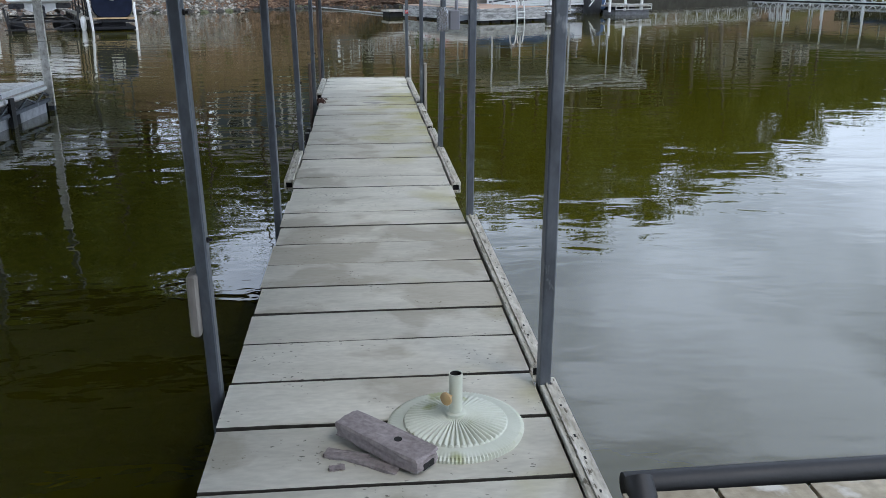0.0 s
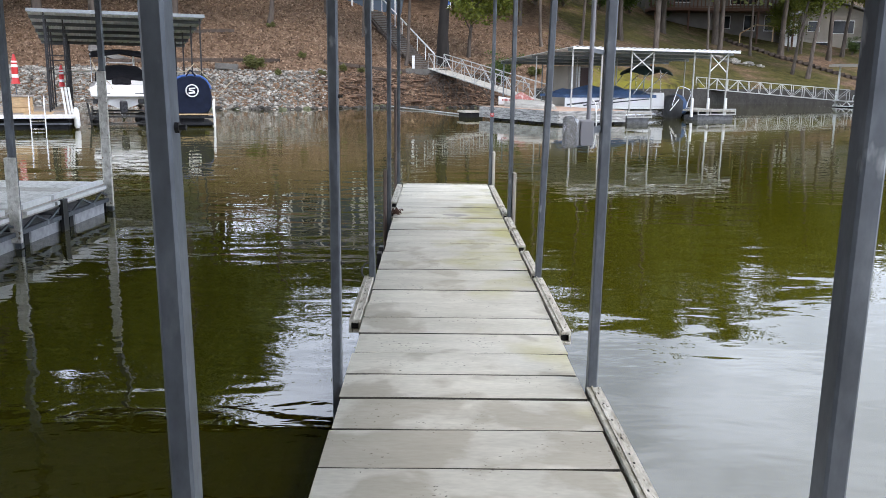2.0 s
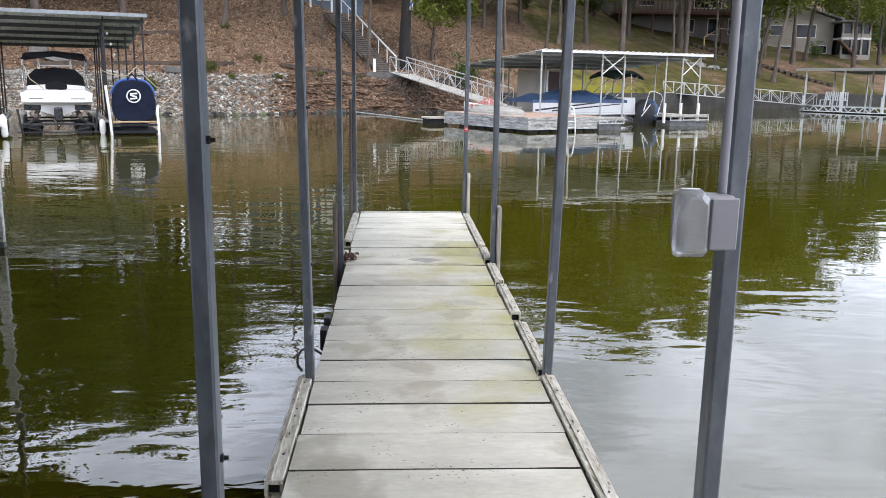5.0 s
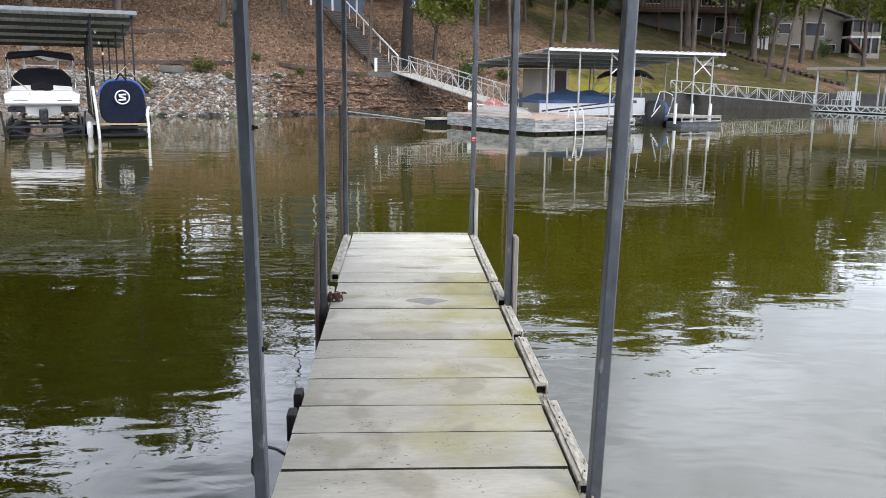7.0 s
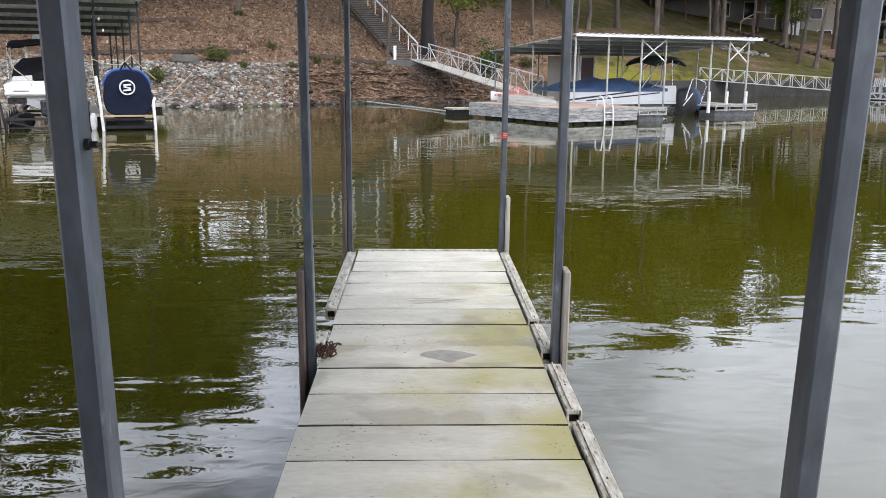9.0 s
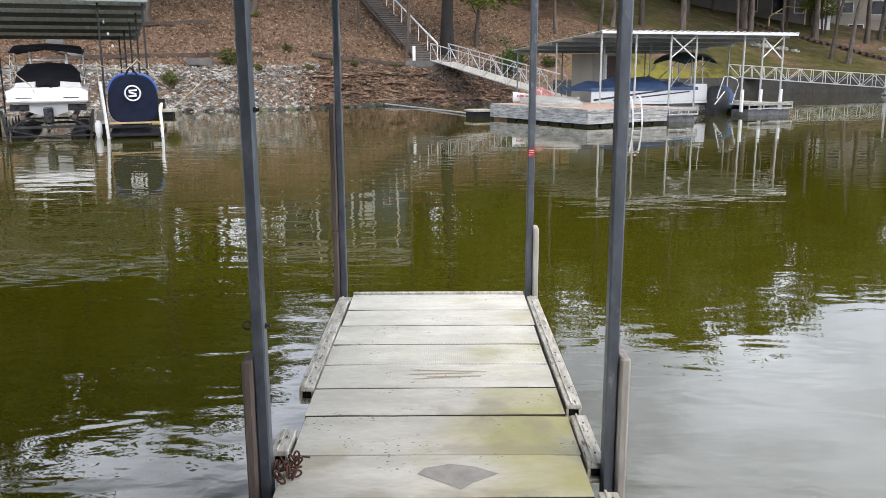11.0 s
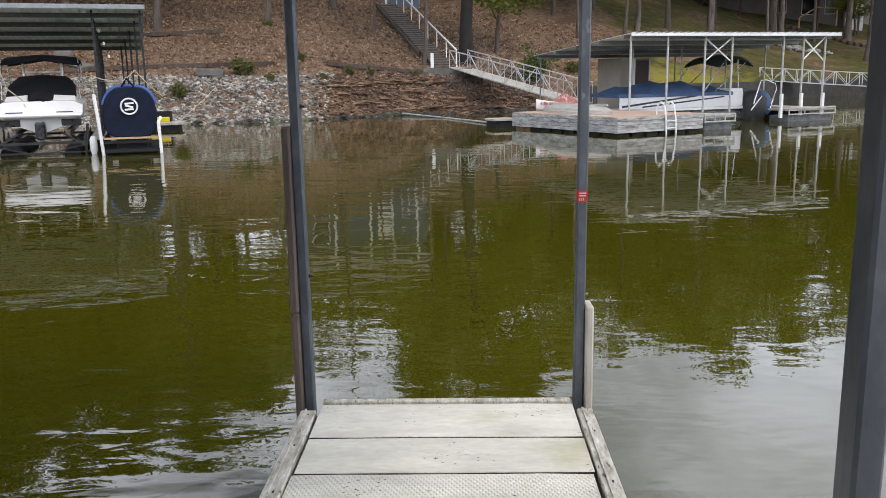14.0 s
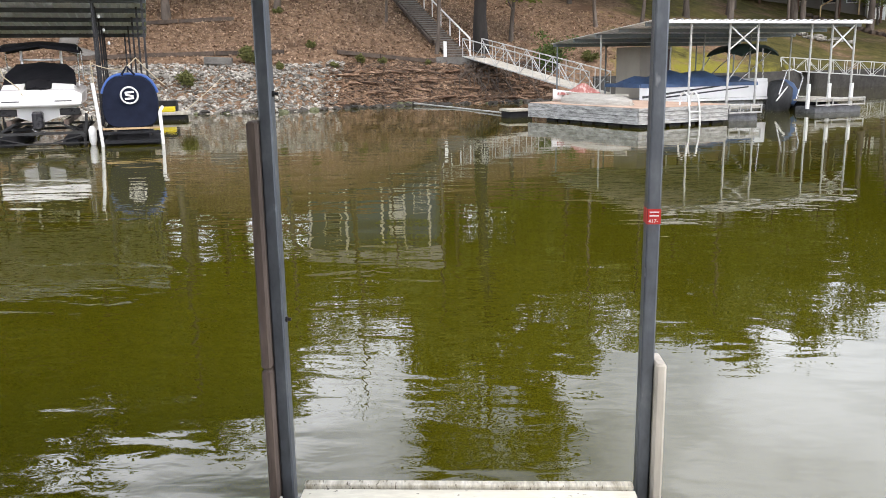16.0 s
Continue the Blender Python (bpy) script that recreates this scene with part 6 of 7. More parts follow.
for i in range(6):
    f = i / 5
    rings.append([(-1.0 + 0.06 * f, 0.02 + 0.85 * f, 0.72 + 0.30 * f), (-0.36, 0.0 + 0.85 * f, 0.76 + 0.30 * f), (-0.36, 0.25 + 0.85 * f, 0.70 + 0.2 * f), (-1.0, 0.3 + 0.85 * f, 0.70 + 0.2 * f)])
part("stern_pad", Geo().loft(rings), HULLWHITE, boat, "white stern sun pad", smooth=40)
part("stern_pad", Geo().loft([[(-x, y, z) for x, y, z in reversed(r)] for r in rings]), HULLWHITE, boat, "white stern sun pad", smooth=40)
part("grab_rail", Geo().bar((-0.9, -0.1, 0.60), (-0.45, -0.1, 0.60), 0.03), HULLDARK, boat)
part("grab_rail", Geo().bar((0.45, -0.1, 0.60), (0.9, -0.1, 0.60), 0.03), HULLDARK, boat)
g = Geo()
rings = []
for f, w, z in ((0, 0.30, 0.93), (0.12, 0.32, 1.02), (0.22, 0.36, 1.12), (0.26, 0.98, 1.10), (0.42, 0.95, 1.42), (0.55, 0.80, 1.58), (0.75, 0.82, 1.52), (1.0, 0.80, 1.15)):
    y = 0.02 + 3.8 * f
    rings.append([(-w, y, z - 0.10), (-w * 0.85, y, z), (-w * 0.3, y - 0.05, z + 0.03), (0, y - 0.05, z + 0.06), (w * 0.3, y - 0.05, z + 0.03), (w * 0.85, y, z), (w, y, z - 0.10), (w * 0.9, y + 0.05, z - 0.25), (-w * 0.9, y + 0.05, z - 0.25)])
part("cover", g.loft(rings), CANVAS_BLACK, boat, "stretched black canvas cover", smooth=50)
rings = []
for i in range(7):
    t = -1 + i / 3
    y = 2.3 + t * 0.85
    z = 2.16 - 0.12 * t * t
    rings.append([(-1.12, y, z - 0.14), (-1.0, y, z - 0.02), (0, y, z + 0.06), (1.0, y, z - 0.02), (1.12, y, z - 0.14), (1.05, y, z - 0.15), (0, y, z + 0.0), (-1.05, y, z - 0.15)])
part("sun_top", Geo().loft(rings), CANVAS_BLACK, boat, "black canvas sun top", smooth=60)
for x in (-1.08, 1.08):
    part("top_frame", Geo().tube([(x, 1.0, 0.95), (x, 1.6, 2.04)], 0.02, 6), CHROME, boat)
    part("top_frame", Geo().tube([(x, 3.2, 1.1), (x, 2.9, 2.0)], 0.02, 6), CHROME, boat)
part("tow_pylon", Geo().tube([(-0.55, 2.2, 1.3), (-0.55, 2.2, 1.95)], 0.04, 6).tube([(0.55, 2.2, 1.3), (0.55, 2.2, 1.95)], 0.04, 6).tube([(-0.6, 2.2, 1.7), (0.6, 2.2, 1.7)], 0.03, 6), HULLWHITE, boat)
part("stern_strap", Geo().tube([(-1.05, 0.9, 1.75), (-0.85, 0.4, 1.25), (-0.45, 0.05, 0.95), (-0.36, -0.02, 0.75)], 0.015, 5), ROPE, boat)
drive = part("stern_drive", Geo().box(-0.14, 0.14, -0.45, -0.05, -0.10, 0.34, c=0.05), HULLDARK, boat, "black stern drive")
part("propeller_hub", Geo().tube([(0, -0.62, -0.22), (0, -0.30, -0.22)], [0.05, 0.10], 10), CHROME, drive, smooth=50)
for k in range(3):
    t = k * 2.094 + 0.3
    part("blade", Geo().bar((0.06 * math.cos(t), -0.48, -0.22 + 0.06 * math.sin(t)), (0.19 * math.cos(t), -0.44, -0.22 + 0.19 * math.sin(t)), 0.10, 0.02), CHROME, drive)
lift = thing("boat_lift", "galvanised boat lift frame with dark float tanks", "boat lift", BM @ pose(0.20, -0.3, -0.02))
for x in (-1.1, 1.1):
    part("bunk", Geo().bar((x * 0.62, 0, 0.62), (x * 0.62, 5.2, 0.62), 0.12), BROWNWOOD, lift)
    part("side_beam", Geo().bar((x, -0.3, 0.28), (x, 5.5, 0.28), 0.09), LIFTSTEEL, lift)
    part("tank", Geo().tube([(x * 0.72, -0.1, 0.05), (x * 0.72, 0.05, 0.05), (x * 0.72, 4.9, 0.05), (x * 0.72, 5.0, 0.05)], [0.18, 0.26, 0.26, 0.18], 14), DARKFLOAT, lift, "dark float tank", smooth=50)
    part("riser", Geo().bar((x, -0.2, 0.0), (x * 1.1, -0.2, 0.85), 0.07), LIFTSTEEL, lift)
    part("arm", Geo().bar((x, -0.25, 0.28), (x * 0.5, -0.1, 0.62), 0.045), LIFTSTEEL, lift)
    part("arm", Geo().bar((x, 0.5, 0.28), (x * 0.5, 0.7, 0.62), 0.045), LIFTSTEEL, lift)
for y in (-0.25, 2.0, 4.6):
    part("cross_beam", Geo().bar((-1.1, y, 0.36), (1.1, y, 0.36), 0.07), LIFTSTEEL, lift)
for x in (-1.1, 1.1):
    for k in range(5):
        part("lattice", Geo().bar((x * 0.98, -0.2 + k, 0.05), (x * 0.98, 0.3 + k, 0.55), 0.03).bar((x * 0.98, 0.3 + k, 0.55), (x * 0.98, 0.8 + k, 0.05), 0.03), LIFTSTEEL, lift)
part("front_tie", Geo().bar((-1.25, -0.32, 0.10), (1.25, -0.32, 0.10), 0.04).bar((-1.1, -0.30, 0.30), (-0.35, -0.30, 0.12), 0.03).bar((1.1, -0.30, 0.30), (0.35, -0.30, 0.12), 0.03), LIFTSTEEL, lift)
for x in (1.32,):
    part("bumper", Geo().tube([(x, -0.35, 0.0), (x, -0.35, 0.15), (x, -0.35, 0.42), (x, -0.35, 0.52)], [0.06, 0.10, 0.10, 0.05], 12), WHITEMETAL, lift, "white bumper", smooth=50)

# covered personal craft
PW = BM @ pose(2.52, -1.15, 0.0, 0, 0, -2)
jet = thing("covered_boat", "small craft under a navy cover with a white round emblem", "boat", PW)
rings = []
for y, k in ((0.0, 0.96), (0.06, 1.0), (0.5, 1.0), (1.6, 0.92), (2.6, 0.55)):
    ring = []
    for t in np.linspace(0, 2 * math.pi, 25)[:-1]:
        cx, sz = math.cos(t), math.sin(t)
        ring.append(((0.70 if sz < 0 else 0.70 - 0.10 * sz) * k * math.copysign(abs(cx) ** 0.45, cx), y + 0.12 * (sz + 1) * (y < 0.4), 1.12 + 0.68 * k * math.copysign(abs(sz) ** 0.6, sz) + (-0.10 * abs(cx) if sz > 0 else 0)))
    rings.append(ring)
part("cover", Geo().loft(rings), CANVAS_NAVY, jet, "tight navy canvas cover", smooth=50)
part("hull_edge", Geo().tube([((0.72 - 0.10 * math.sin(t)) * math.copysign(abs(math.cos(t)) ** 0.45, math.cos(t)), 0.42, 1.12 + 0.70 * math.sin(t) ** 0.6 - 0.10 * abs(math.cos(t))) for t in np.linspace(0.25, math.pi - 0.25, 17)], 0.045, 8), BLUEPLASTIC, jet, "bright blue top edge", smooth=50)
em = part("emblem", Geo().tube([(0.21 * math.cos(t), 0.02 - 0.035 * math.sin(t), 1.28 + 0.21 * math.sin(t)) for t in np.linspace(0, 2 * math.pi, 25)], 0.024, 6, caps=False), WHITE, jet, "white ring emblem")
part("emblem_bar", Geo().bar((-0.11, 0.015, 1.35), (0.12, 0.015, 1.37), 0.02, 0.05).bar((-0.10, 0.02, 1.31), (0.10, 0.02, 1.25), 0.02, 0.05).bar((-0.12, 0.025, 1.19), (0.11, 0.025, 1.21), 0.02, 0.05), WHITE, em)
part("cover_loop", Geo().tube([(-0.16, 0.28, 1.80), (-0.02, 0.24, 2.02), (0.16, 0.28, 1.80)], 0.03, 6), CANVAS_NAVY, jet)
port = thing("craft_lift", "white-railed floating lift under the covered craft", "boat lift", PW)
part("rail_tube", Geo().tube([(-0.74, -0.1, -0.1), (-0.80, -0.12, 0.9), (-0.86, -0.05, 1.62)], 0.045, 8), WHITEMETAL, port, "white upright tube", smooth=50)
part("rail_tube", Geo().tube([(0.74, -0.1, -0.1), (0.72, -0.12, 0.85), (0.78, 0.3, 0.95)], 0.045, 8), WHITEMETAL, port, "white upright tube", smooth=50)
part("tray", Geo().box(-0.70, 0.70, -0.15, 2.4, 0.05, 0.14, c=0.01).box(-0.70, 0.70, -0.16, -0.06, 0.30, 0.37), DARKFLOAT, port)
part("cross_bar", Geo().bar((-0.70, -0.12, 0.44), (0.70, -0.12, 0.44), 0.05), LUMBER, port, "pale wooden cross bar")
part("tank", Geo().box(-0.68, 0.68, 0.0, 2.6, -0.35, 0.049, c=0.05), DARKFLOAT, port)
part("cradle", Geo().box(-0.4, 0.4, 0.2, 2.2, 0.14, 0.50), DARKFLOAT, port)
yf = thing("yellow_float", "little pale float carrying a bright yellow block", "float", pose(-12.1, 41.5, WATER_Z, 0, 0, 12))
part("raft", Geo().box(-0.75, 0.75, -0.6, 0.6, 0.18, 0.30, c=0.02), PALEWOOD, yf)
part("tank", Geo().box(-0.65, 0.65, -0.5, 0.5, -0.3, 0.179, c=0.03), DARKFLOAT, yf)
part("block", Geo().box(-0.6, 0.25, -0.45, -0.1, 0.301, 0.50, c=0.03), YELLOW, yf, "bright yellow block")
part("crate", Geo().box(-0.5, 0.3, -0.05, 0.4, 0.301, 0.72, c=0.02), DARKFLOAT, yf)
part("rope_end", Geo().tube([(0.6, 0, 0.3), (1.4, 2.6, 1.1), (1.8, 4.6, 1.6)], 0.015, 5), ROPE, yf)

# side deck of the boathouse
sdk = thing("boathouse_deck", "plank deck with a white edge and a ladder beside the boathouse", "dock", BM)
for k in range(25):
    part("board", Geo().box(-6.4, -1.46, -2.5 + k * 0.3, -2.215 + k * 0.3, 0.44, 0.50, c=0.006), GREYWOOD if k % 4 else LUMBER, sdk)
part("new_board", Geo().box(-2.95, -2.1, -2.45, -0.9, 0.503, 0.525, c=0.004), LUMBER, sdk, "newer honey-coloured boards")
part("edge", Geo().box(-6.4, -1.42, -2.57, -2.51, 0.38, 0.51, c=0.005), WHITEMETAL, sdk, "white edge board")
part("edge", Geo().box(-1.455, -1.41, -2.5, 4.9, 0.38, 0.51, c=0.005), WHITEMETAL, sdk, "white edge board")
for k in range(5):
    part("float", Geo().box(-6.2 + k * 0.95, -5.4 + k * 0.95, -2.3, 4.8, -0.3, 0.30, c=0.04), DARKFLOAT, sdk)
part("frame_bar", Geo().bar((-6.3, -2.45, 0.2), (-1.5, -2.45, 0.2), 0.05), STEEL, sdk)
for x in (-2.72, -2.28):
    part("ladder_stile", Geo().tube([(x, -2.50, 1.02), (x, -2.62, 1.10), (x, -2.70, 1.0), (x, -2.70, -0.5)], 0.024, 6), CHROME, sdk, smooth=50)
for z in (0.05, 0.3):
    part("ladder_rung", Geo().bar((-2.72, -2.70, z), (-2.28, -2.70, z), 0.04), CHROME, sdk)
for x, y in ((-1.66, -2.25), (-1.56, -2.0), (-1.48, -1.65)):
    part("white_stake", Geo().tube([(x, y, 0.5), (x - 0.08, y, 1.38)], 0.035, 8), WHITEMETAL, sdk, "white bumper stake")
part("bumper", Geo().tube([(-1.33, -2.3, 0.05), (-1.34, -2.3, 0.12), (-1.36, -2.3, 0.62), (-1.37, -2.3, 0.74)], [0.06, 0.10, 0.10, 0.04], 12), WHITEMETAL, sdk, "white bumper", smooth=50)
chest = thing("deck_box", "honey-coloured wooden deck box on the boathouse deck", "box", BM @ pose(-3.15, -1.05, 0.502))
for k in range(3):
    part("slat", Geo().box(-0.44, 0.44, -0.30, -0.26, 0.02 + k * 0.175, 0.185 + k * 0.175, c=0.005), LUMBER, chest)
part("body", Geo().box(-0.43, 0.43, -0.259, 0.3, 0.0, 0.54), LUMBER, chest)
part("lid", Geo().box(-0.48, 0.48, -0.34, 0.34, 0.545, 0.60, c=0.01), GREYWOOD, chest)


def closed_umbrella(m, k):
    umb = thing("closed_umbrella", "closed red and white striped umbrella on a pole", "umbrella", m)
    part("pole", Geo().tube([(0, 0, 0), (0, 0, 2.0 * k)], 0.02, 8), STEEL, umb)
    for i, (z0, z1, r0, r1) in enumerate(((0.95, 1.16, 0.15, 0.11), (1.16, 1.28, 0.11, 0.11), (1.28, 1.52, 0.11, 0.115), (1.52, 1.62, 0.115, 0.10), (1.62, 1.68, 0.10, 0.11), (1.68, 1.74, 0.11, 0.09), (1.74, 1.97, 0.09, 0.03))):
        part("canopy_band", Geo().tube([(0, 0, z0 * k), (0, 0, z1 * k)], [r0 * k, r1 * k], 12), WHITE if i % 2 else RED, umb, smooth=60)


closed_umbrella(BM @ pose(-3.3, 0.4, 0.502), 1.0)
closed_umbrella(BM @ pose(-1.95, 4.5, 0.502), 0.84)
solid("garden_path", Geo().tube([(-24, 54.5, terrain(-24, 54.5) + 0.05), (-21.2, 53.0, terrain(-21.2, 53) + 0.05), (-20.5, 51.0, terrain(-20.5, 51) + 0.05), (-18.5, 49.9, terrain(-18.5, 49.9) + 0.05)], 0.5, 8, flat=0.3), CONCRETE,
      "pale curved concrete path on the slope", "path", kind="structure")

# ---------- far dock to the side ----------
FM = pose(30.2, 63.6, WATER_Z, 0, 0, -62)
fd = thing("far_dock", "covered dock with white posts and a white truss edge", "boathouse", FM)
corrugated(-0.4, 14, -0.6, 8, 3.15, 2.85, GREYMETAL, fd, "roof_sheet", pitch=0.3, depth=0.04)
part("fascia", Geo().box(-0.4, 14, -0.66, -0.61, 2.98, 3.16), SIDING, fd)
part("deck", Geo().box(-0.2, 14, 0, 2.0, 0.42, 0.5, c=0.01), PALEWOOD, fd)
part("edge_beam", Geo().bar((-0.2, -0.05, 0.46), (14, -0.05, 0.46), 0.07).bar((-0.2, -0.05, 0.1), (14, -0.05, 0.1), 0.07), WHITEMETAL, fd)
for i in range(18):
    x = -0.2 + i * 0.79
    part("web", Geo().bar((x, -0.05, 0.1), (x + 0.395, -0.05, 0.46), 0.05).bar((x + 0.395, -0.05, 0.46), (x + 0.79, -0.05, 0.1), 0.05), WHITEMETAL, fd)
part("float", Geo().box(0, 13.8, 0.1, 1.9, -0.3, 0.06, c=0.03), DARKFLOAT, fd)
for x in (0.1, 3.2, 6.3, 9.4, 12.5):
    for y in (-0.0, 3.4, 7.6):
        part("post", Geo().bar((x, y, 0.4 if y < 2 else -0.5), (x, y, 3.0), 0.10), WHITEMETAL, fd, "white post")
    part("sleeve", Geo().bar((x, -0.08, 0.1), (x, -0.08, 1.2), 0.16), WHITEMETAL, fd)
for k, x in enumerate((1.2, 2.0, 2.7)):
    ch = thing("dock_chair", "white slatted chair standing on the far dock", "chair", FM @ pose(x, 0.9, 0.502, 0, 0, 15 * k), group="far dock chairs")
    part("seat", Geo().box(-0.26, 0.26, -0.26, 0.26, 0.38, 0.42, c=0.01), WHITEMETAL, ch)
    for j in range(4):
        part("back_slat", Geo().bar((-0.21 + j * 0.14, 0.26, 0.42), (-0.21 + j * 0.14, 0.36, 1.0), 0.09, 0.03), WHITEMETAL, ch)
    for a in (-0.24, 0.24):
        for b in (-0.24, 0.24):
            part("leg", Geo().bar((a, b, 0), (a, b, 0.38), 0.05), WHITEMETAL, ch)
sb = thing("silver_boat", "silver-grey bass boat under the far dock roof", "boat", FM @ pose(7.4, 4.6, 0.35))
rings = []
for i in range(11):
    f = i / 10
    w = 1.05 * (1 - max(0, f - 0.4) ** 2 * 2.4)
    rings.append([(2.8 - f * 5.8, -w, 0.75 + 0.2 * f), (2.8 - f * 5.8, -w * 0.8, 0.25 + 0.25 * f ** 2), (2.8 - f * 5.8, 0, 0.0 + 0.45 * f ** 3), (2.8 - f * 5.8, w * 0.8, 0.25 + 0.25 * f ** 2), (2.8 - f * 5.8, w, 0.75 + 0.2 * f), (2.8 - f * 5.8, 0, 1.0 + 0.15 * f)])
part("hull", Geo().loft(rings), CHROME, sb, smooth=35)
part("deck_cover", Geo().box(-1.6, 2.4, -0.7, 0.7, 0.95, 1.25, c=0.12), CANVAS_BLUE, sb)


# ---------- houses ----------
def window(parent, x0, x1, z0, z1, y, mat=GLASS):
    w = part("window", Geo().box(x0, x1, y - 0.06, y - 0.02, z0, z1), WHITEMETAL, parent)
    part("pane", Geo().box(x0 + 0.08, x1 - 0.08, y - 0.072, y - 0.061, z0 + 0.08, z1 - 0.08), mat, w)


def gable_roof(parent, x0, x1, y0, y1, z, rise, mat, over=0.5):
    xm = (y0 + y1) / 2
    v = [(x0 - over, y0 - over, z), (x1 + over, y0 - over, z), (x1 + over, xm, z + rise), (x0 - over, xm, z + rise), (x0 - over, y1 + over, z), (x1 + over, y1 + over, z)]
    v += [(x, y, q + 0.18) for x, y, q in v]
    f = [(1, 0, 3, 2), (2, 3, 4, 5), (6, 7, 8, 9), (9, 8, 11, 10), (0, 1, 7, 6), (5, 4, 10, 11), (0, 6, 9, 3), (3, 9, 10, 4), (1, 2, 8, 7), (2, 5, 11, 8)]
    part("roof", Geo().add(v, f), mat, parent, "grey shingle roof")


def lap_siding(parent, x0, x1, y, z0, z1, mat):
    n = int((z1 - z0) / 0.3)
    for i in range(n):
        z = z0 + i * (z1 - z0) / n
        part("siding_board", Geo().add([(x0, y - 0.055, z), (x1, y - 0.055, z), (x1, y - 0.02, z + 0.29), (x0, y - 0.02, z + 0.29), (x0, y, z), (x1, y, z)], [(0, 1, 2, 3), (0, 4, 5, 1)]), mat, parent)


H1 = thing("deck_house", "grey-brown house with a tall red-brown timber deck", "house", pose(28.4, 93.0, 6.4, 0, 0, -3))
part("wall", Geo().box(-6, 8.6, 0, 9, -1.5, 6.0), GREYSIDING, H1)
gable_roof(H1, -6, 8.6, 0, 9, 6.0, 2.4, SHINGLE)
window(H1, 2.2, 3.2, 0.5, 1.9, 0)
window(H1, 4.6, 5.9, 0.3, 2.0, 0)
window(H1, 6.8, 7.8, 0.3, 2.0, 0)
window(H1, -3, -1.2, 3.2, 4.7, 0)
window(H1, 3, 6, 3.0, 5.0, 0)
part("deck_floor", Geo().box(-6, 9.2, -3.2, -0.02, 2.15, 2.45), DECKWOOD, H1)
part("deck_rail", Geo().box(-6, 9.2, -3.25, -3.15, 3.40, 3.50).box(-6, 9.2, -3.25, -3.15, 2.55, 2.62), DECKWOOD, H1)
for i in range(38):
    part("baluster", Geo().bar((-6 + i * 0.4, -3.2, 2.46), (-6 + i * 0.4, -3.2, 3.4), 0.14 if i % 6 == 0 else 0.09), DECKWOOD, H1)
for x in (-5.5, -2, 1.5, 5.2, 8.9):
    part("deck_post", Geo().bar((x, -3.0, -2.2), (x, -3.0, 2.2), 0.16), DECKWOOD, H1)
part("stair_rail", Geo().bar((3.0, -4.6, -0.2), (4.6, -4.4, 0.7), 0.1).bar((4.6, -4.4, 0.7), (8.6, -4.4, 0.4), 0.1).bar((3.0, -4.6, -1.4), (3.0, -4.6, -0.2), 0.1).bar((6.4, -4.4, -1.0), (6.4, -4.4, 0.55), 0.1), LUMBER, H1)

SH = thing("garden_shed", "small white garden shed with a pointed roof", "shed", pose(37.6, 91.5, terrain(37.6, 91.5) - 0.1, 0, 0, -10))
part("wall", Geo().box(-0.8, 0.8, 0, 2, 0, 2.2), WHITEMETAL, SH)
v = [(-0.9, -0.1, 2.2), (0.9, -0.1, 2.2), (0, -0.1, 2.9), (-0.9, 2.1, 2.2), (0.9, 2.1, 2.2), (0, 2.1, 2.9)]
part("roof", Geo().add(v, [(0, 1, 2), (3, 5, 4), (0, 2, 5, 3), (1, 4, 5, 2), (0, 3, 4, 1)]), WHITEMETAL, SH)
window(SH, -0.28, 0.28, 1.1, 1.9, 0)

H2 = thing("lake_house", "beige sided house with a screened two-storey corner porch", "house", pose(41.4, 98.0, 5.5, 0, 0, -4))
part("wall", Geo().box(0, 8.0, 0, 8, -1.5, 3.4), SIDING, H2)
lap_siding(H2, 0, 8.0, 0, 0.8, 3.3, SIDING)
v = [(-0.5, -0.6, 3.3), (4.2, -0.6, 4.7), (8.9, -0.6, 3.3), (-0.5, 8.4, 3.3), (4.2, 8.4, 4.7), (8.9, 8.4, 3.3)]
v += [(x, y, z + 0.2) for x, y, z in v]
part("roof", Geo().add(v, [(0, 1, 4, 3), (1, 2, 5, 4), (6, 9, 10, 7), (7, 10, 11, 8), (0, 6, 7, 1), (1, 7, 8, 2), (3, 4, 10, 9), (4, 5, 11, 10), (0, 3, 9, 6), (2, 8, 11, 5)]), SHINGLE, H2, "grey shingle roof")
part("gable", Geo().add([(0, 0, 3.4), (8, 0, 3.4), (4.2, 0, 4.6), (0, 0.2, 3.4), (8, 0.2, 3.4), (4.2, 0.2, 4.6)], [(0, 1, 2), (3, 5, 4), (0, 2, 5, 3), (1, 4, 5, 2)]), SIDING, H2)
window(H2, 0.8, 2.2, 1.5, 2.7, 0)
window(H2, 3.6, 6.0, 1.3, 2.8, 0)
window(H2, 1.8, 3.4, -0.5, 0.4, 0)
window(H2, 5.6, 7.4, -0.4, 0.5, 0)
part("porch_floor", Geo().box(8.01, 11.3, -2.2, 4, 1.10, 1.32), WHITEMETAL, H2)
part("porch_base", Geo().box(8.01, 11.3, -2.2, 4, -1.5, -0.55), SIDING, H2)
part("porch_screen", Geo().box(8.2, 11.1, -2.0, 3.8, -0.54, 1.09).box(8.2, 11.1, -2.0, 3.8, 1.33, 2.85), GLASS, H2, "dark insect screen")
for x in (8.12, 9.2, 10.3, 11.2):
    part("porch_post", Geo().bar((x, -2.1, -0.54), (x, -2.1, 1.10), 0.18).bar((x, -2.1, 1.32), (x, -2.1, 2.9), 0.18), SIDING, H2)
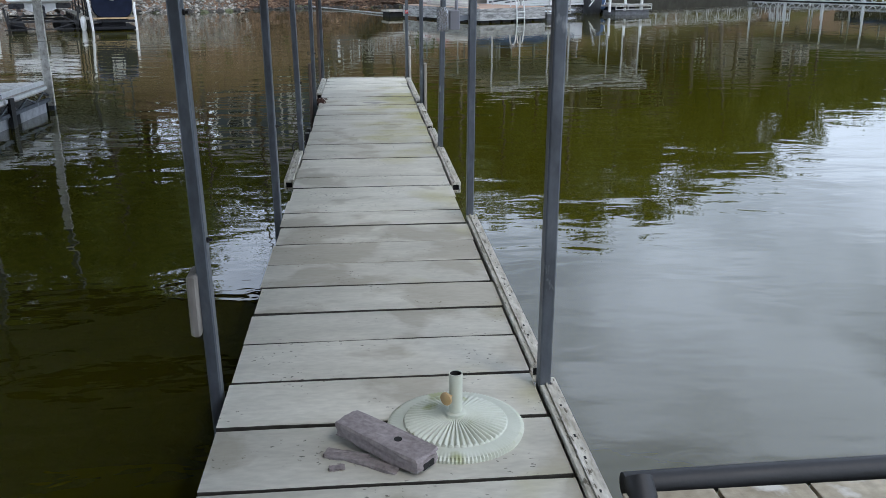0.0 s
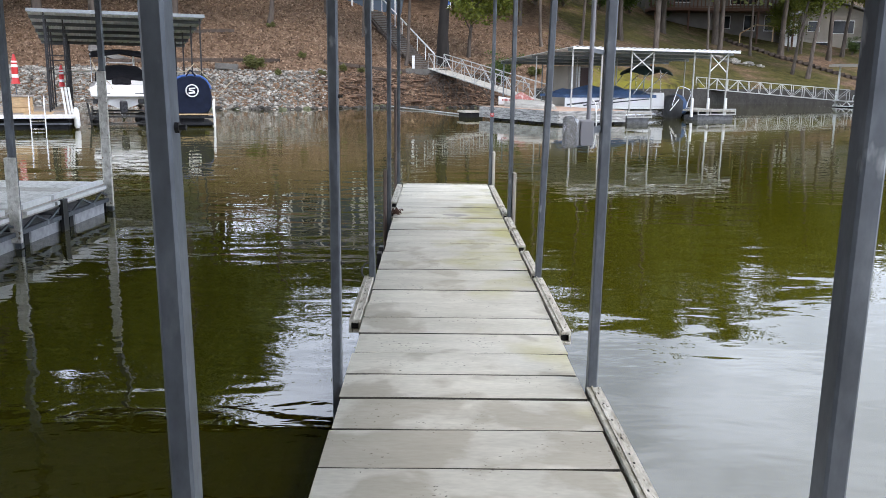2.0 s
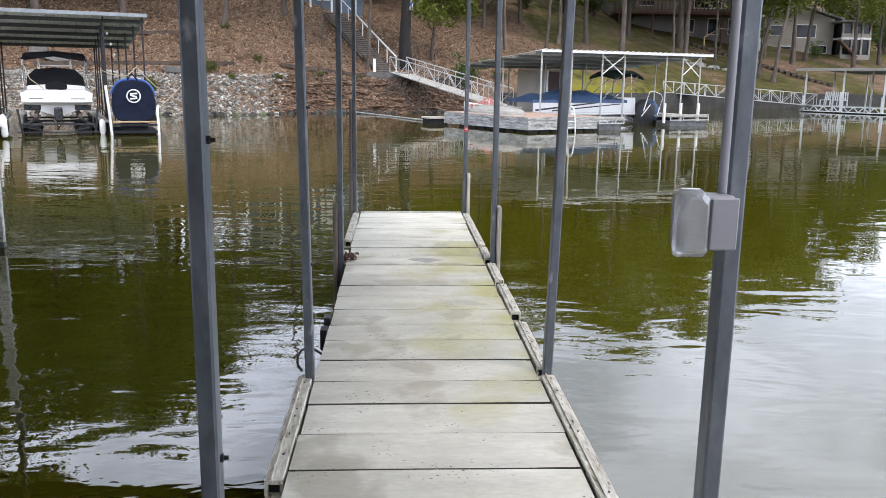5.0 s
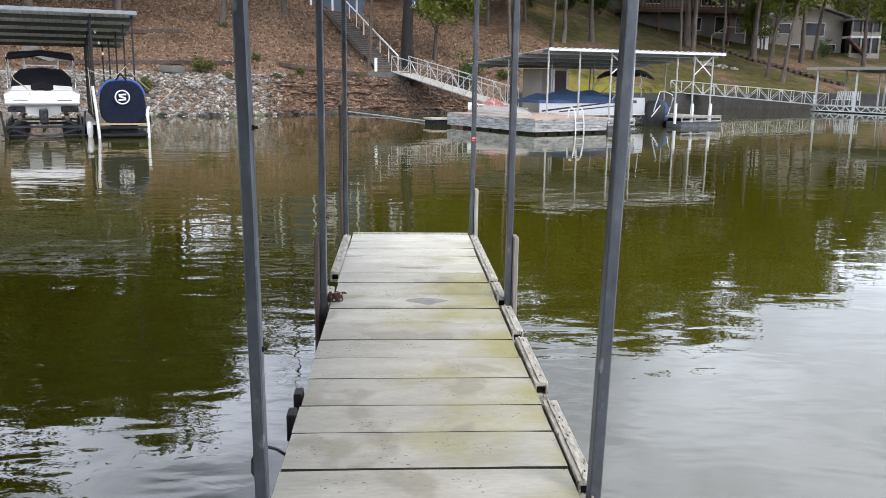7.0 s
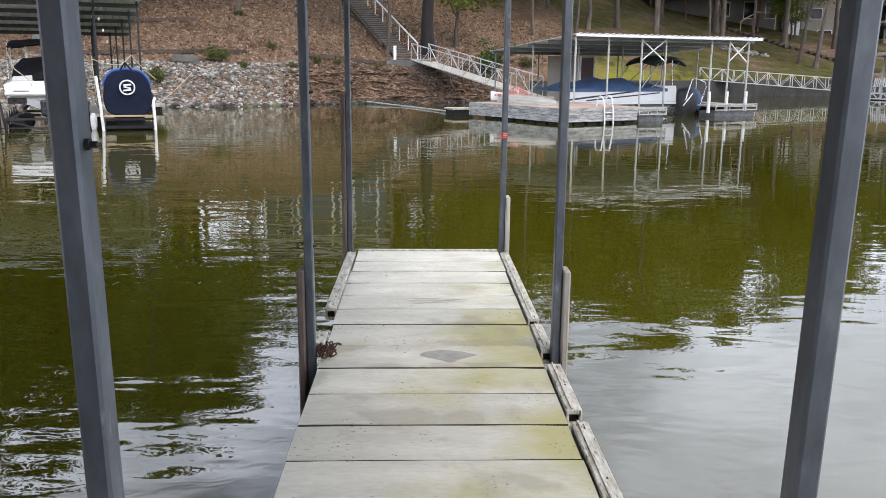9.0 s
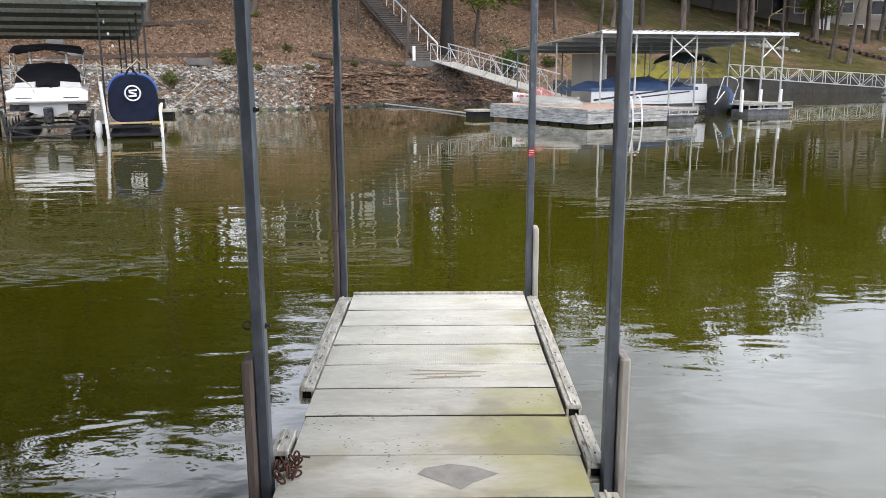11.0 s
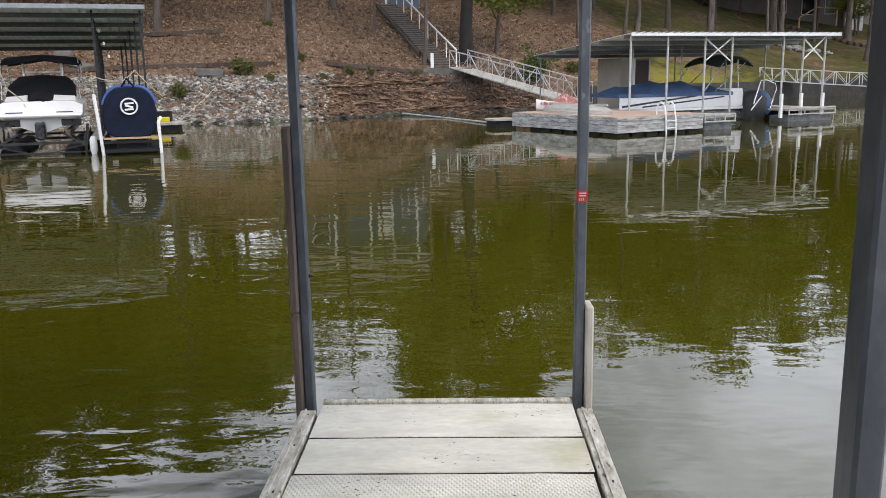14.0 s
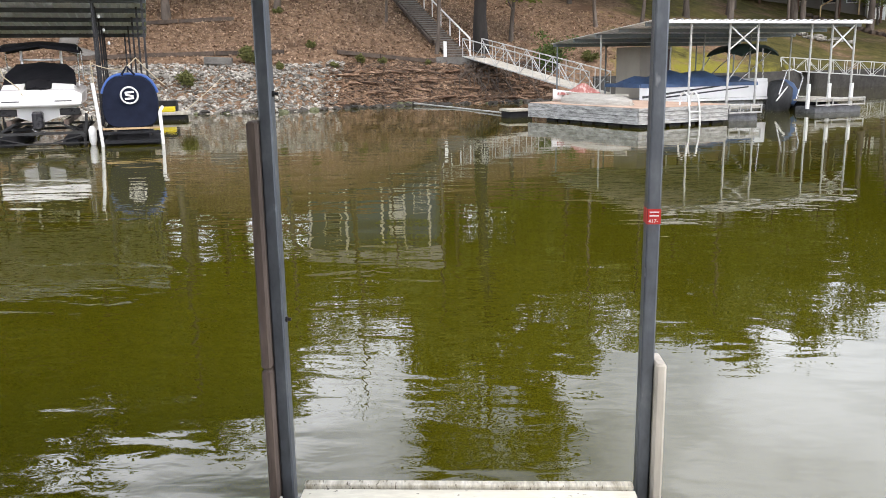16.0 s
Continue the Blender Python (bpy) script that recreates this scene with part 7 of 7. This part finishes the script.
part("porch_rail", Geo().box(8.1, 11.25, -2.16, -2.06, 1.33, 1.75), SIDING, H2)
part("porch_roof", Geo().box(7.6, 11.8, -2.7, 4.4, 2.91, 3.12, c=0.04), SHINGLE, H2)
part("porch_stair", Geo().bar((7.6, -2.5, 1.0), (9.6, -2.6, -0.9), 0.8, 0.2), DECKWOOD, H2)
part("chimney", Geo().box(6.6, 8.2, 3.5, 4.8, 3.4, 5.6, c=0.03), BRICKTONE, H2, "tan stone chimney")

HB = thing("blue_house", "blue-grey house with white porch posts above the stairs", "house", pose(-11.4, 68.4, terrain(-8.5, 68.4) - 0.2))
part("wall", Geo().box(-1, 8.4, 0.6, 8, -1.5, 3.4), BLUESIDING, HB)
lap_siding(HB, -1, 8.4, 0.6, 0.1, 3.2, BLUESIDING)
gable_roof(HB, -1, 8.4, 0, 8, 3.4, 2.2, SHINGLE)
for x in (-0.6, 2.0, 4.6, 6.2, 8.0):
    part("porch_post", Geo().bar((x, -0.6, -1.0), (x, -0.6, 3.4), 0.14), WHITEMETAL, HB, "white porch post")
window(HB, 0.2, 1.4, 0.9, 2.3, 0.55)
part("door", Geo().box(5.0, 6.0, 0.50, 0.54, 0.1, 2.2, c=0.01), WHITEMETAL, HB, "white door")

# timber steps down the lawn
ts = thing("lawn_steps", "dark timber steps running down across the lawn", "stairs", kind="structure")
for i in range(26):
    f = i / 25
    x, y = 29.5 + 9.6 * f, 88.5 - 11.0 * f
    z = terrain(x, y)
    part("tread", Geo().box(x - 0.25, x + 0.25, y - 0.75, y + 0.75, z - 0.15, z + 0.16, c=0.01), TIMBER, ts)
g, rng = Geo(), random.Random(90)
wall_rocks = tagged(new("rock_pile"), "low pile of pale stones on the lawn", "rocks")
mesh = [Geo().add(vs, fs).mesh("rock", LIMESTONE) for vs, fs in SHAPES[:5]]
for i in range(46):
    x, y = 27.1 + rng.gauss(0, 1.3), 78 + rng.gauss(0, 0.5)
    r = rng.uniform(0.14, 0.34)
    o = part("rock", mesh[i % 5], None, wall_rocks)
    o.matrix_world = Matrix.Translation((x, y, terrain(x, y) + 0.5 * r)) @ pose(0, 0, 0, rng.uniform(-30, 30), 0, rng.uniform(0, 360)) @ Matrix.Diagonal((r, r, r, 1))

# ---------- planks, last ----------
plank_meshes = {}


def plank_mesh(w, length, mat, seed, thick=0.05):
    key = (round(w, 3), round(length, 3), mat.name, seed)
    if key not in plank_meshes:
        rng = random.Random(seed)
        g = Geo()
        xs = np.linspace(-length / 2, length / 2, 7)
        rings = []
        for i, x in enumerate(xs):
            j = [rng.uniform(-0.0025, 0.0025) for _ in range(3)]
            e = 0.003 if i in (0, 6) else 0.0
            rings.append([(x, -w / 2 + j[0], -thick), (x, w / 2 + j[1], -thick), (x, w / 2 + j[1], -0.004), (x, w / 2 - 0.003 + j[1], -e), (x, -w / 2 + 0.003 + j[0], -e), (x, -w / 2 + j[0], -0.004)])
        g.loft(rings)
        # Side faces take the dark colour, so gap shade is painted in
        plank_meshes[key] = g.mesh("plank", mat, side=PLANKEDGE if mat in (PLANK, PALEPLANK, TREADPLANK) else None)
    return plank_meshes[key]


rng = random.Random(5)
for i in range(len(JOINTS) - 1):
    w = JOINTS[i] - JOINTS[i + 1] - (0.038 if JOINTS[i + 1] == 0.32 else rng.choice((0.011, 0.014, 0.018, 0.024)))
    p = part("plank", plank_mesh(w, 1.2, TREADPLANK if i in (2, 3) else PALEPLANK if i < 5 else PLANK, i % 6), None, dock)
    p.matrix_world = pose(rng.uniform(-0.006, 0.006), (JOINTS[i] + JOINTS[i + 1]) / 2, rng.uniform(-0.003, 0.003), 0, rng.uniform(-0.12, 0.12), rng.uniform(-0.12, 0.12))
for x, y, a, w in ((0.02, 9.40, 3, 0.16), (0.06, 9.44, -4, 0.20), (0.0, 9.34, 8, 0.12), (0.09, 9.36, 2, 0.14)):
    part("scrape", Geo().box(-w, w, -0.004, 0.004, 0.0005, 0.0012), SCRAPE, dock, "rusty scrape on the board").matrix_world = pose(x, y, 0.004, 0, 0, a)
damp = [(0.17, 0.0), (0.08, 0.06), (-0.02, 0.085), (-0.12, 0.05), (-0.15, 0.0), (-0.05, -0.07), (0.02, -0.125), (0.07, -0.07)]
part("damp_stain", Geo().add([(x, y, 0.0) for x, y in reversed(damp)] + [(x, y, 0.0006) for x, y in reversed(damp)], [tuple(range(7, -1, -1)), tuple(range(8, 16))] + [(i, (i + 1) % 8, 8 + (i + 1) % 8, 8 + i) for i in range(8)]), DAMP, dock,
     "dark damp stain on the board").matrix_world = pose(0.08, 8.29, 0.0045)
for i in range(17):
    p = part("plank", plank_mesh(0.298, 3.38, SIDEBOARD, i % 4), None, side)
    p.matrix_world = pose(0.89 + 0.31 * i, -1.84, -0.022, 0, 0, 90)
n = 48
for i in range(n):
    w = (FY1 - FY0) / n
    p = part("plank", plank_mesh(w - 0.012, FX1 - FX0 - 0.10, FINGERBOARD if i % 5 else PALEWOOD, i % 4), None, finger)
    p.matrix_world = pose((FX0 + FX1) / 2 - 0.045, FY0 + w * (i + 0.5), 0.0)
